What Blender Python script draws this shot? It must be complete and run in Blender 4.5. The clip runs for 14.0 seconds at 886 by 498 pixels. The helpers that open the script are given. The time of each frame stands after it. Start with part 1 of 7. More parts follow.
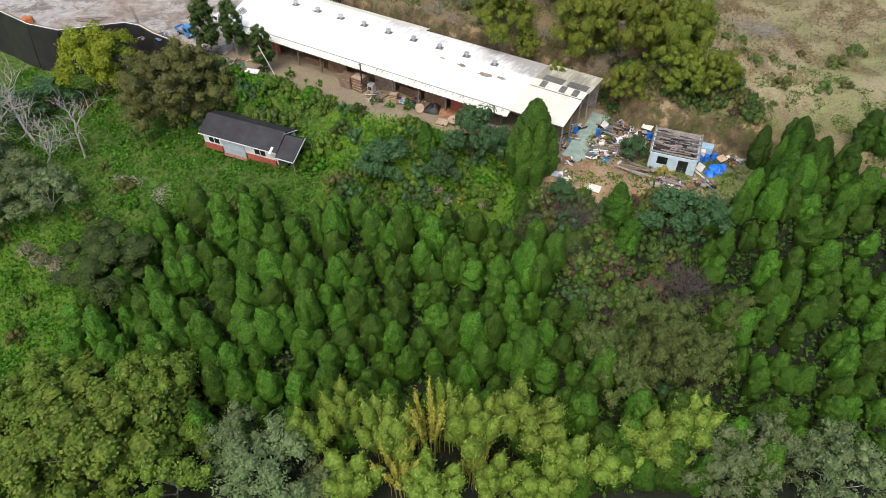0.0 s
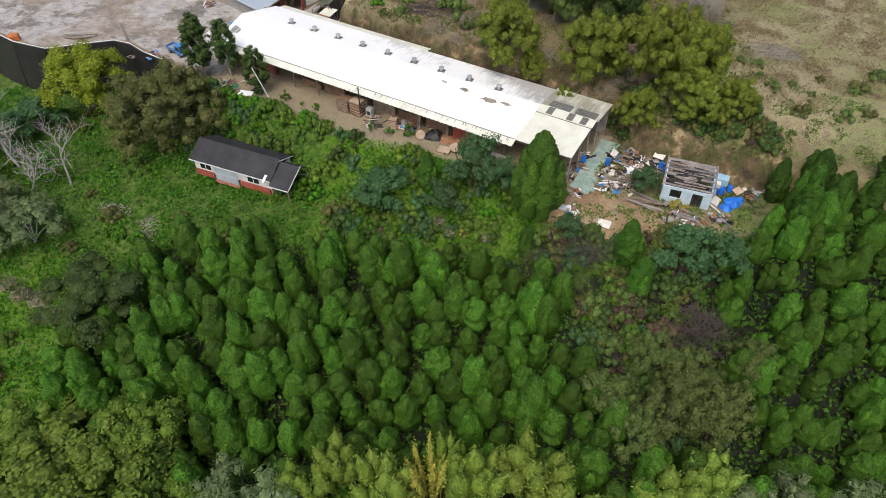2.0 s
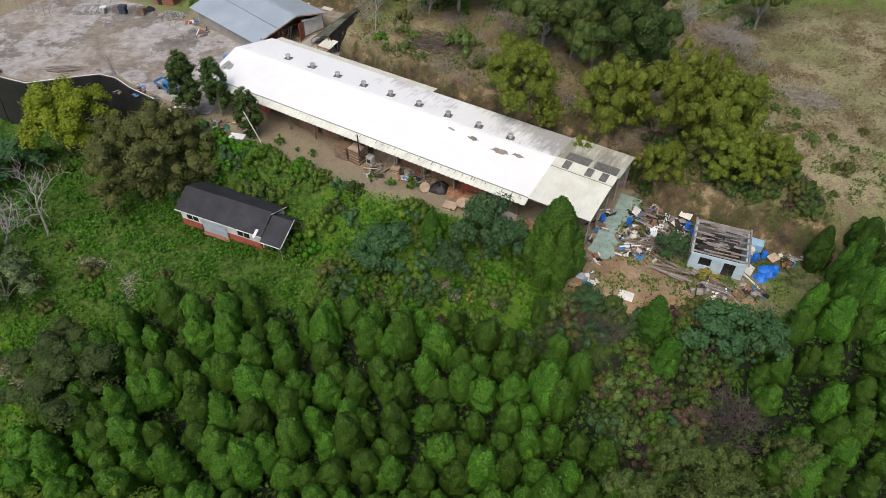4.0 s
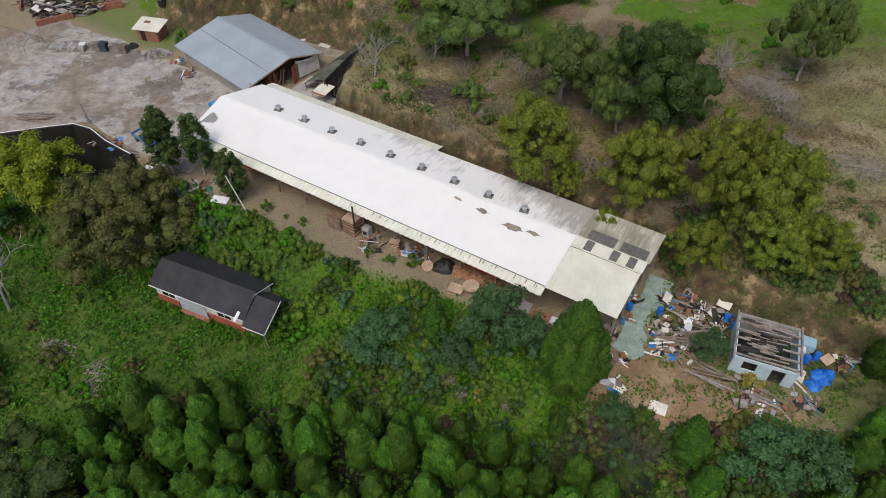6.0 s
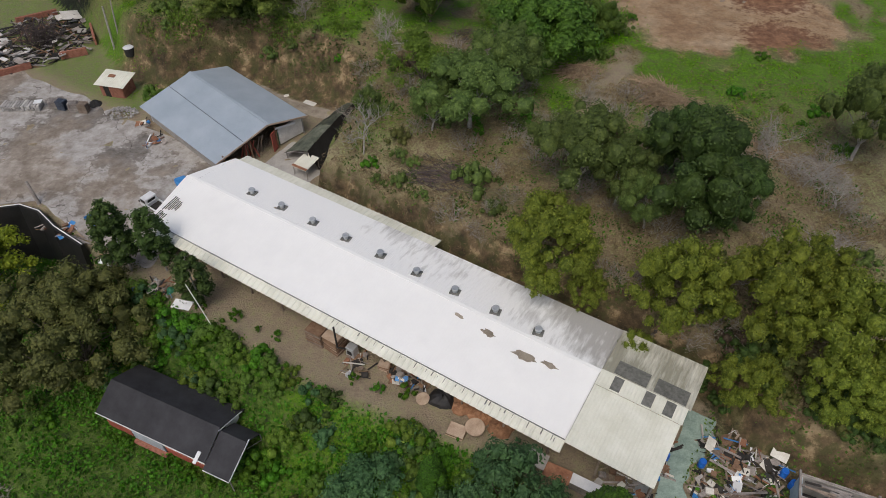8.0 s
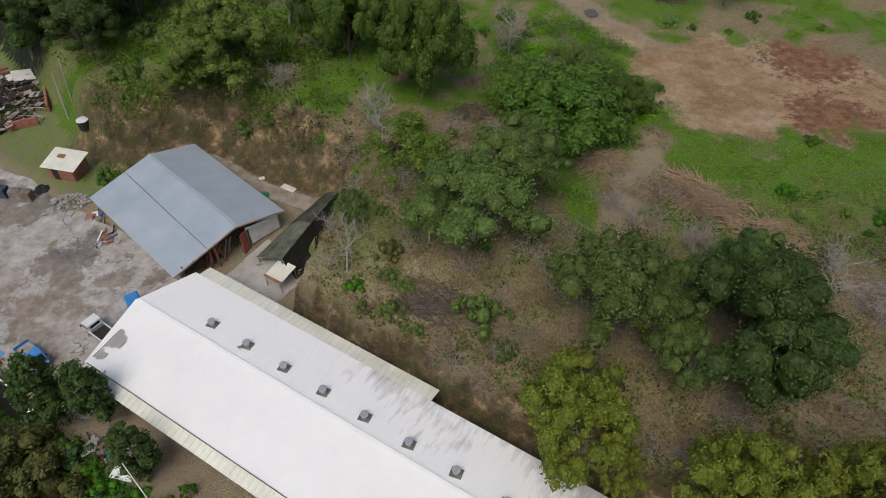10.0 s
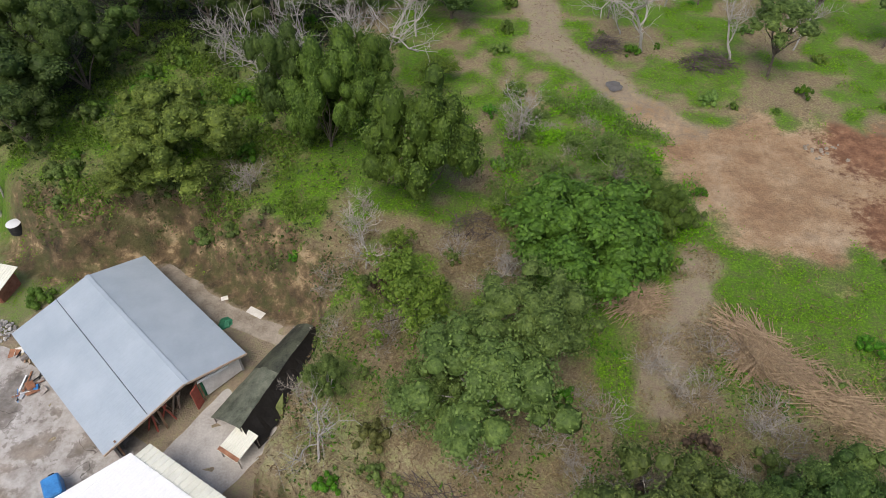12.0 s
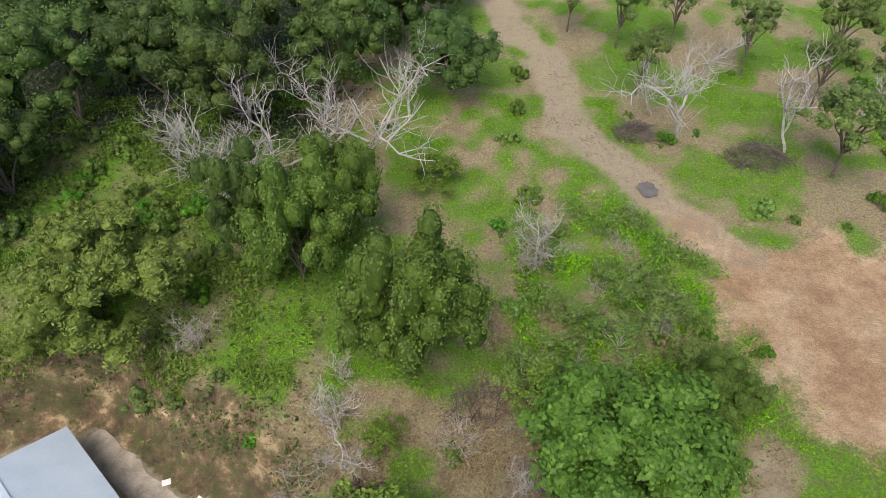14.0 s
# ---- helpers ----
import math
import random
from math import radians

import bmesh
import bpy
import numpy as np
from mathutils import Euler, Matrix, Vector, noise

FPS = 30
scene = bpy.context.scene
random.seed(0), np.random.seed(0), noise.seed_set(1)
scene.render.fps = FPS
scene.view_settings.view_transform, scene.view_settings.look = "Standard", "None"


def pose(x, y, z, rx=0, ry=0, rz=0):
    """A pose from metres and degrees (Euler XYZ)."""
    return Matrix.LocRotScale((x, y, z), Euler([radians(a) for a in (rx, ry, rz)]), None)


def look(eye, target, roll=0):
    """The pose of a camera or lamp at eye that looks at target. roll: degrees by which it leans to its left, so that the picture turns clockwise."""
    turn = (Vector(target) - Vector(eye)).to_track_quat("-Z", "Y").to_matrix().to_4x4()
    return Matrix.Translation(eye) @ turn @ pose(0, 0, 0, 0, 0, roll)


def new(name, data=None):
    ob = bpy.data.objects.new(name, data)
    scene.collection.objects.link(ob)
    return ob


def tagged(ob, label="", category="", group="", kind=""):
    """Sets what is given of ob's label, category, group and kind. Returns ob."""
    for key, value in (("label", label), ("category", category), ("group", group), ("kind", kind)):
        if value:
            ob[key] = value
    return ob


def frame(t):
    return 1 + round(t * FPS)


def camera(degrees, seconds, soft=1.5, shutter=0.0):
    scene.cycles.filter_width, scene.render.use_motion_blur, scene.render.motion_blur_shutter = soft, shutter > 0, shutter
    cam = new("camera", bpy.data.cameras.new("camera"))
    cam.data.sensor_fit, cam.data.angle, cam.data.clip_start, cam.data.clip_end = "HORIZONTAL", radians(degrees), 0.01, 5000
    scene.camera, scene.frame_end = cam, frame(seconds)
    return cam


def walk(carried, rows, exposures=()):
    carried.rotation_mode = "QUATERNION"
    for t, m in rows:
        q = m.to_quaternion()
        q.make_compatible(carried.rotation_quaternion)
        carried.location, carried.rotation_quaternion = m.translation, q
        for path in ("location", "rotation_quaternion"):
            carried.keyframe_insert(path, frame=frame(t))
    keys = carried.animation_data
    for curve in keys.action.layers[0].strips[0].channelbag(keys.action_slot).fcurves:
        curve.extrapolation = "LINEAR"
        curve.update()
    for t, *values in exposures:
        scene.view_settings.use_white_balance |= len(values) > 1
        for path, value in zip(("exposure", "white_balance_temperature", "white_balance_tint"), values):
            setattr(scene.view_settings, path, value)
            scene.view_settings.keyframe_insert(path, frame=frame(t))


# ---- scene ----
cam = camera(67.7, 14.0, soft=0.75)
METRES, EYE, TILT, LEAN, TURN = 100.0, 52.0, -45.3, 0.0, 0.0
ROWS = [
    (0.0, 0.0, 0.0, 0.0, -0.0, 0.0, 0.0),
    (0.5, 0.0, 0.0064, 0.0071, 0.04, -0.03, -0.05),
    (1.0, -0.0001, 0.0154, 0.0173, 0.06, -0.07, -0.09),
    (1.5, -0.0002, 0.0268, 0.0301, 0.08, -0.12, -0.12),
    (2.0, -0.0004, 0.0392, 0.0441, 0.1, -0.14, -0.14),
    (2.5, -0.0004, 0.0541, 0.0606, 0.13, -0.14, -0.18),
    (3.0, -0.0008, 0.0704, 0.0789, 0.2, -0.16, -0.28),
    (5.5, -0.0006, 0.1702, 0.1839, 1.18, -0.28, -1.01),
    (6.0, -0.0005, 0.1942, 0.2083, 1.22, -0.3, -0.99),
    (6.5, -0.0009, 0.2195, 0.235, 1.23, -0.36, -0.98),
    (7.0, -0.0012, 0.2467, 0.2627, 1.28, -0.39, -0.97),
    (7.5, -0.0016, 0.2745, 0.2921, 1.3, -0.45, -0.98),
    (8.0, -0.0024, 0.3035, 0.3219, 1.32, -0.43, -0.98),
    (10.5, -0.0065, 0.4547, 0.4811, 1.33, -0.43, -0.87),
    (11.0, -0.0071, 0.4876, 0.5145, 1.36, -0.4, -0.88),
    (11.5, -0.0079, 0.5211, 0.5487, 1.37, -0.42, -0.85),
    (12.0, -0.0087, 0.5552, 0.5824, 1.37, -0.39, -0.86),
    (12.5, -0.0101, 0.5891, 0.6174, 1.34, -0.44, -0.84),
    (13.0, -0.011, 0.6236, 0.6514, 1.34, -0.42, -0.83),
    (13.5, -0.0119, 0.6584, 0.6855, 1.33, -0.42, -0.84),
    (14.0, -0.0129, 0.6934, 0.7201, 1.33, -0.45, -0.86),
]
walk(cam, [(t, pose(0, 0, EYE, TILT, LEAN, TURN) @ pose(METRES * x, METRES * y, METRES * z, 90 + pitch, roll, yaw)) for t, x, y, z, yaw, pitch, roll in ROWS], [(0.0, 0.48), (1.5, 0.36), (3.0, 0.20), (5.5, -0.06), (6.5, -0.23), (8.0, -0.32), (10.5, -0.26), (11.0, -0.03), (11.5, 0.14), (12.5, 0.45), (14.0, 0.74)])

import collections
import functools

# ---- light ----
world = bpy.data.worlds.new("overcast_sky")
scene.world = world
world.use_nodes = True
wn = world.node_tree.nodes
sky = wn.new("ShaderNodeTexSky")
sky.sky_type, sky.sun_disc = "NISHITA", False
sky.sun_elevation, sky.sun_rotation = radians(58), radians(200)
sky.air_density, sky.dust_density, sky.ozone_density = 1.0, 4.0, 0.6
world.node_tree.links.new(sky.outputs[0], wn["Background"].inputs[0])
wn["Background"].inputs[1].default_value = 0.13
sun = new("sun", bpy.data.lights.new("sun", "SUN"))
sun.data.energy, sun.data.angle, sun.data.color = 1.45, radians(35), (1.0, 0.95, 0.87)
sun.matrix_world = look((0, 0, 100), (0 + math.sin(radians(200)) * -55, 0 + math.cos(radians(200)) * -55, 0))


# ---- materials ----
def shader(name):
    m = bpy.data.materials.new(name)
    m.use_nodes = True
    n, l = m.node_tree.nodes, m.node_tree.links
    return m, n, l, n["Principled BSDF"]


def noise_node(n, l, scale, detail=4.0, vec=None, rough=0.6):
    t = n.new("ShaderNodeTexNoise")
    t.inputs["Scale"].default_value, t.inputs["Detail"].default_value, t.inputs["Roughness"].default_value = scale, detail, rough
    if vec is not None:
        l.new(vec, t.inputs["Vector"])
    return t.outputs["Fac"]


def ramp_node(n, l, fac, stops):
    r = n.new("ShaderNodeValToRGB")
    while len(r.color_ramp.elements) < len(stops):
        r.color_ramp.elements.new(0.5)
    for e, (p, c) in zip(r.color_ramp.elements, stops):
        e.position, e.color = p, (*c, 1)
    l.new(fac, r.inputs[0])
    return r.outputs[0]


def mix_node(n, l, fac, a, b, mode="MIX"):
    m = n.new("ShaderNodeMix")
    m.data_type, m.blend_type = "RGBA", mode
    for key, val in ((0, fac), (6, a), (7, b)):
        if isinstance(val, (int, float)):
            m.inputs[key].default_value = val
        elif isinstance(val, tuple):
            m.inputs[key].default_value = (*val, 1)
        else:
            l.new(val, m.inputs[key])
    return m.outputs[2]


def math_node(n, l, op, a, b=0.0, clamp=False):
    m = n.new("ShaderNodeMath")
    m.operation, m.use_clamp = op, clamp
    for i, val in enumerate((a, b)):
        if isinstance(val, (int, float)):
            m.inputs[i].default_value = val
        else:
            l.new(val, m.inputs[i])
    return m.outputs[0]


def bump_node(n, l, bsdf, hgt, dist=0.02, strength=0.6):
    b = n.new("ShaderNodeBump")
    b.inputs["Distance"].default_value, b.inputs["Strength"].default_value = dist, strength
    l.new(hgt, b.inputs["Height"])
    l.new(b.outputs[0], bsdf.inputs["Normal"])


def plain(name, ca, cb, scale=3.0, rough=0.7, metal=0.0, bump=0.01, fine=None, spread=0.12):
    """A weathered surface: two colours mixed by coarse and fine noise, with a shade of its own for each object."""
    m, n, l, b = shader(name)
    pos = n.new("ShaderNodeTexCoord").outputs["Object"]
    coarse = noise_node(n, l, scale, 5, pos)
    small = noise_node(n, l, fine or scale * 9, 4, pos)
    fac = math_node(n, l, "ADD", math_node(n, l, "MULTIPLY", coarse, 0.65), math_node(n, l, "MULTIPLY", small, 0.35))
    col = ramp_node(n, l, fac, [(0.36, ca), (0.66, cb)])
    rnd = n.new("ShaderNodeObjectInfo").outputs["Random"]
    val = math_node(n, l, "ADD", math_node(n, l, "MULTIPLY", rnd, 2 * spread), 1 - spread)
    hsv = n.new("ShaderNodeHueSaturation")
    l.new(val, hsv.inputs["Value"])
    l.new(col, hsv.inputs["Color"])
    l.new(hsv.outputs[0], b.inputs["Base Color"])
    b.inputs["Roughness"].default_value, b.inputs["Metallic"].default_value = rough, metal
    bump_node(n, l, b, small, bump)
    return m


def leaf(name, ca, cb, hue=0.03, val=0.5, rough=0.6, through_light=0.22, single=0.5, cell=3.2, gap_shade=0.6, relief=0.12):
    """Foliage: a colour for each tree, a shade for each leaf tuft, gaps painted dark, and some light passing through.
    """
    m, n, l, b = shader(name)
    isl = n.new("ShaderNodeNewGeometry").outputs["Random Per Island"]
    rnd = n.new("ShaderNodeObjectInfo").outputs["Random"]
    pos = n.new("ShaderNodeTexCoord").outputs["Object"]
    patch = noise_node(n, l, 0.9, 2, pos)
    fac = math_node(n, l, "ADD", math_node(n, l, "MULTIPLY", isl, single), math_node(n, l, "MULTIPLY", patch, 1.05 - single))
    col = ramp_node(n, l, fac, [(0.12, ca), (0.95, cb)])
    # Bump hollows are painted dark and crests bright, like shade between sprays.
    sprig_gaps = noise_node(n, l, cell, 3, pos, 0.65)
    col = mix_node(n, l, gap_shade, col, ramp_node(n, l, sprig_gaps, [(0.36, (0.34, 0.36, 0.36)), (0.5, (0.78, 0.78, 0.76)), (0.66, (1.3, 1.24, 1.05))]), "MULTIPLY")
    bump_node(n, l, b, sprig_gaps, relief, 0.6)
    hsv = n.new("ShaderNodeHueSaturation")
    l.new(math_node(n, l, "ADD", math_node(n, l, "MULTIPLY", rnd, hue), 0.5 - hue / 2), hsv.inputs["Hue"])
    l.new(math_node(n, l, "ADD", math_node(n, l, "MULTIPLY", rnd, val), 1 - val / 2), hsv.inputs["Value"])
    l.new(col, hsv.inputs["Color"])
    l.new(hsv.outputs[0], b.inputs["Base Color"])
    b.inputs["Roughness"].default_value = rough
    b.inputs["Specular IOR Level"].default_value = 0.25
    tr = n.new("ShaderNodeBsdfTranslucent")
    l.new(hsv.outputs[0], tr.inputs[0])
    mx = n.new("ShaderNodeMixShader")
    mx.inputs[0].default_value = through_light
    l.new(b.outputs[0], mx.inputs[1])
    l.new(tr.outputs[0], mx.inputs[2])
    l.new(mx.outputs[0], n["Material Output"].inputs[0])
    return m


M = {
    "cypress": leaf("cypress_leaf", (0.018, 0.06, 0.005), (0.105, 0.24, 0.018), 0.02, 0.75, through_light=0.08, single=0.45, cell=5.5, gap_shade=0.95, relief=0.4),
    "hill": leaf("hillside_leaf", (0.06, 0.102, 0.024), (0.19, 0.265, 0.068), 0.02, 0.35),
    "gully": leaf("gully_leaf", (0.06, 0.09, 0.022), (0.18, 0.235, 0.065), 0.02, 0.3),
    "cypress_dark": leaf("dark_cypress_leaf", (0.032, 0.08, 0.008), (0.10, 0.20, 0.02), 0.02, 0.3, through_light=0.08, single=0.45, cell=5.5, gap_shade=0.95, relief=0.4),
    "broad": leaf("broad_leaf", (0.05, 0.098, 0.014), (0.16, 0.26, 0.04), 0.02, 0.4),
    "darkleaf": leaf("dark_leaf", (0.032, 0.066, 0.015), (0.105, 0.17, 0.04), 0.02, 0.4),
    "bluish": leaf("bluish_leaf", (0.035, 0.09, 0.034), (0.11, 0.22, 0.085), 0.02, 0.3),
    "lime": leaf("lime_leaf", (0.13, 0.2, 0.01), (0.38, 0.46, 0.035), 0.02, 0.2),
    "olive": leaf("olive_leaf", (0.072, 0.082, 0.021), (0.19, 0.2, 0.062), 0.03, 0.3),
    "yellowgreen": leaf("yellow_green_leaf", (0.065, 0.125, 0.013), (0.22, 0.33, 0.045), 0.02, 0.3),
    "bamboo": leaf("bamboo_leaf", (0.075, 0.118, 0.012), (0.30, 0.36, 0.05), 0.015, 0.25, single=0.4),
    "gold": leaf("golden_bamboo_leaf", (0.24, 0.24, 0.03), (0.55, 0.48, 0.11), 0.03, 0.3),
    "greyleaf": leaf("grey_green_leaf", (0.085, 0.13, 0.05), (0.25, 0.33, 0.145), 0.03, 0.3),
    "weed": leaf("weed_leaf", (0.034, 0.105, 0.005), (0.115, 0.28, 0.016), 0.03, 0.4),
    "grass": leaf("bright_grass", (0.105, 0.27, 0.004), (0.235, 0.49, 0.013), 0.02, 0.3),
    "hay": leaf("pale_hay", (0.22, 0.17, 0.085), (0.46, 0.38, 0.22), 0.02, 0.3),
    "straw": leaf("dry_straw", (0.16, 0.118, 0.06), (0.36, 0.285, 0.17), 0.02, 0.3),
    "deadleaf": leaf("dead_leaf", (0.06, 0.042, 0.03), (0.15, 0.10, 0.075), 0.03, 0.3),
    "rust": leaf("pinkish_leaf", (0.12, 0.07, 0.05), (0.26, 0.16, 0.12), 0.02, 0.3),
    "plume": leaf("pale_plume", (0.28, 0.24, 0.17), (0.52, 0.46, 0.36), 0.02, 0.3),
    "feather": leaf("feathery_bamboo_leaf", (0.115, 0.20, 0.022), (0.31, 0.43, 0.075), 0.02, 0.3),
    "woodleaf": leaf("woodland_leaf", (0.036, 0.064, 0.012), (0.115, 0.17, 0.038), 0.03, 0.5),
    "fresh": leaf("fresh_green_leaf", (0.045, 0.105, 0.012), (0.135, 0.255, 0.034), 0.01, 0.2),
    "softgreen": leaf("soft_green_leaf", (0.08, 0.132, 0.02), (0.25, 0.335, 0.066), 0.015, 0.25),
    "airy": leaf("airy_leaf", (0.085, 0.15, 0.03), (0.22, 0.33, 0.08), 0.03, 0.4),
    "slimleaf": leaf("slender_tree_leaf", (0.03, 0.062, 0.014), (0.095, 0.155, 0.035), 0.02, 0.3),
    "bark": plain("bark", (0.07, 0.055, 0.042), (0.19, 0.16, 0.13), 2.5, 0.9),
    "palebark": plain("pale_bark", (0.22, 0.205, 0.185), (0.47, 0.44, 0.41), 2.5, 0.9),
    "twig": plain("dead_twig", (0.19, 0.165, 0.14), (0.42, 0.38, 0.33), 2.0, 0.9),
    "darktwig": plain("dark_twig", (0.05, 0.038, 0.036), (0.13, 0.10, 0.095), 2.0, 0.9),
    "straw_stick": plain("straw_cane", (0.15, 0.10, 0.058), (0.44, 0.33, 0.205), 2.6, 0.8),
    "olive_cane": plain("olive_cane", (0.10, 0.09, 0.045), (0.24, 0.21, 0.11), 2.0, 0.8),
    "greybrush": plain("grey_brown_brush", (0.045, 0.035, 0.032), (0.17, 0.135, 0.115), 1.4, 0.9),
    "culm": plain("bamboo_culm", (0.25, 0.22, 0.06), (0.48, 0.40, 0.13), 2.0, 0.6),
    "white_roof": plain("white_painted_sheet", (0.86, 0.86, 0.85), (0.92, 0.92, 0.905), 0.35, 0.5, 0.0, 0.004, 14, 0.02),
    "cream_roof": plain("cream_painted_sheet", (0.62, 0.62, 0.52), (0.80, 0.80, 0.71), 0.5, 0.55, 0.0, 0.004, 12, 0.04),
    "blue_roof": plain("blue_grey_sheet", (0.33, 0.39, 0.45), (0.43, 0.49, 0.55), 0.3, 0.45, 0.1, 0.004, 10, 0.02),
    "black_roof": plain("black_felt_roof", (0.014, 0.014, 0.018), (0.045, 0.045, 0.052), 0.5, 0.75, 0.0, 0.008, 20, 0.02),
    # Near-black: colour of dark goods, and shade painted for slits and doorways.
    "dark": plain("dark_opening", (0.015, 0.013, 0.012), (0.05, 0.045, 0.04), 2, 0.9),
    "skylight": plain("grimy_skylight", (0.09, 0.09, 0.08), (0.22, 0.22, 0.20), 3, 0.5),
    "white_wall": plain("white_plaster", (0.55, 0.53, 0.50), (0.80, 0.78, 0.75), 0.8, 0.8),
    "red_wall": plain("red_painted_brick", (0.28, 0.06, 0.04), (0.45, 0.12, 0.08), 1.5, 0.8),
    "blue_wall": plain("pale_blue_plaster", (0.40, 0.52, 0.60), (0.62, 0.74, 0.80), 0.9, 0.8),
    "grey_door": plain("grey_shutter", (0.36, 0.41, 0.47), (0.48, 0.53, 0.58), 0.8, 0.5),
    "wood": plain("weathered_wood", (0.14, 0.10, 0.075), (0.36, 0.29, 0.23), 1.6, 0.85),
    "brownwood": plain("brown_wood", (0.13, 0.07, 0.04), (0.30, 0.19, 0.12), 1.6, 0.85),
    "greywood": plain("grey_wood", (0.16, 0.14, 0.13), (0.42, 0.38, 0.35), 1.4, 0.9),
    "concrete": plain("concrete", (0.28, 0.26, 0.24), (0.46, 0.44, 0.41), 0.6, 0.85),
    "rubble": plain("rubble_stone", (0.22, 0.21, 0.20), (0.50, 0.48, 0.46), 1.0, 0.9, spread=0.3),
    "metal": plain("galvanised_metal", (0.42, 0.44, 0.45), (0.66, 0.68, 0.70), 2, 0.4, 0.5),
    "black_plastic": plain("black_liner", (0.008, 0.008, 0.009), (0.03, 0.028, 0.028), 0.5, 0.55),
    "white_pipe": plain("white_pipe", (0.6, 0.6, 0.58), (0.8, 0.8, 0.78), 2, 0.5),
    "blue_paint": plain("blue_paint", (0.03, 0.16, 0.42), (0.06, 0.27, 0.62), 1.5, 0.4),
    "blue_tarp": plain("blue_tarpaulin", (0.006, 0.10, 0.50), (0.03, 0.24, 0.80), 1.5, 0.5),
    "lightblue": plain("light_blue_plastic", (0.25, 0.45, 0.6), (0.42, 0.62, 0.75), 1.5, 0.5),
    "white_paint": plain("white_paint", (0.70, 0.71, 0.73), (0.84, 0.85, 0.86), 1.5, 0.35),
    "glass_dark": plain("dark_glass", (0.012, 0.014, 0.016), (0.03, 0.033, 0.036), 1.0, 0.12),
    "tyre": plain("tyre_rubber", (0.012, 0.012, 0.012), (0.03, 0.03, 0.03), 4, 0.85),
    "orange": plain("orange_plastic", (0.45, 0.12, 0.03), (0.65, 0.22, 0.07), 2, 0.6),
    "green_net": plain("green_netting", (0.17, 0.25, 0.215), (0.36, 0.455, 0.40), 0.9, 0.9, bump=0.03),
    "green": plain("green_tarpaulin", (0.02, 0.14, 0.07), (0.04, 0.25, 0.13), 1.5, 0.6),
    "cardboard": plain("tan_board", (0.38, 0.27, 0.19), (0.60, 0.47, 0.36), 1.2, 0.85),
    "sheet": plain("off_white_sheet", (0.60, 0.57, 0.50), (0.82, 0.80, 0.74), 1.0, 0.6),
    "rusty": plain("rusty_iron", (0.16, 0.06, 0.03), (0.38, 0.19, 0.11), 1.3, 0.8),
    "chips": plain("wood_chips", (0.22, 0.10, 0.05), (0.45, 0.25, 0.14), 2.5, 0.95, bump=0.05),
    "soil": plain("bare_soil", (0.24, 0.14, 0.08), (0.46, 0.31, 0.20), 0.7, 0.95, bump=0.06),
    "water": plain("puddle_water", (0.10, 0.09, 0.08), (0.16, 0.15, 0.14), 1, 0.05),
    "dusty_liner": plain("dusty_liner", (0.012, 0.013, 0.012), (0.10, 0.11, 0.07), 0.6, 0.7, bump=0.04),
    "mossy_grey": plain("mossy_grey_sheet", (0.05, 0.06, 0.04), (0.19, 0.20, 0.15), 0.9, 0.85, bump=0.03),
    "muddy": plain("muddy_concrete", (0.20, 0.165, 0.125), (0.42, 0.365, 0.295), 0.8, 0.9),
    "blue_grey": plain("blue_grey_plastic", (0.035, 0.045, 0.07), (0.09, 0.11, 0.15), 2, 0.6),
    "mossboard": plain("mossy_board", (0.09, 0.12, 0.03), (0.24, 0.27, 0.10), 1.2, 0.9),
    "brick": plain("red_brick", (0.22, 0.08, 0.05), (0.40, 0.18, 0.13), 3, 0.9),
}


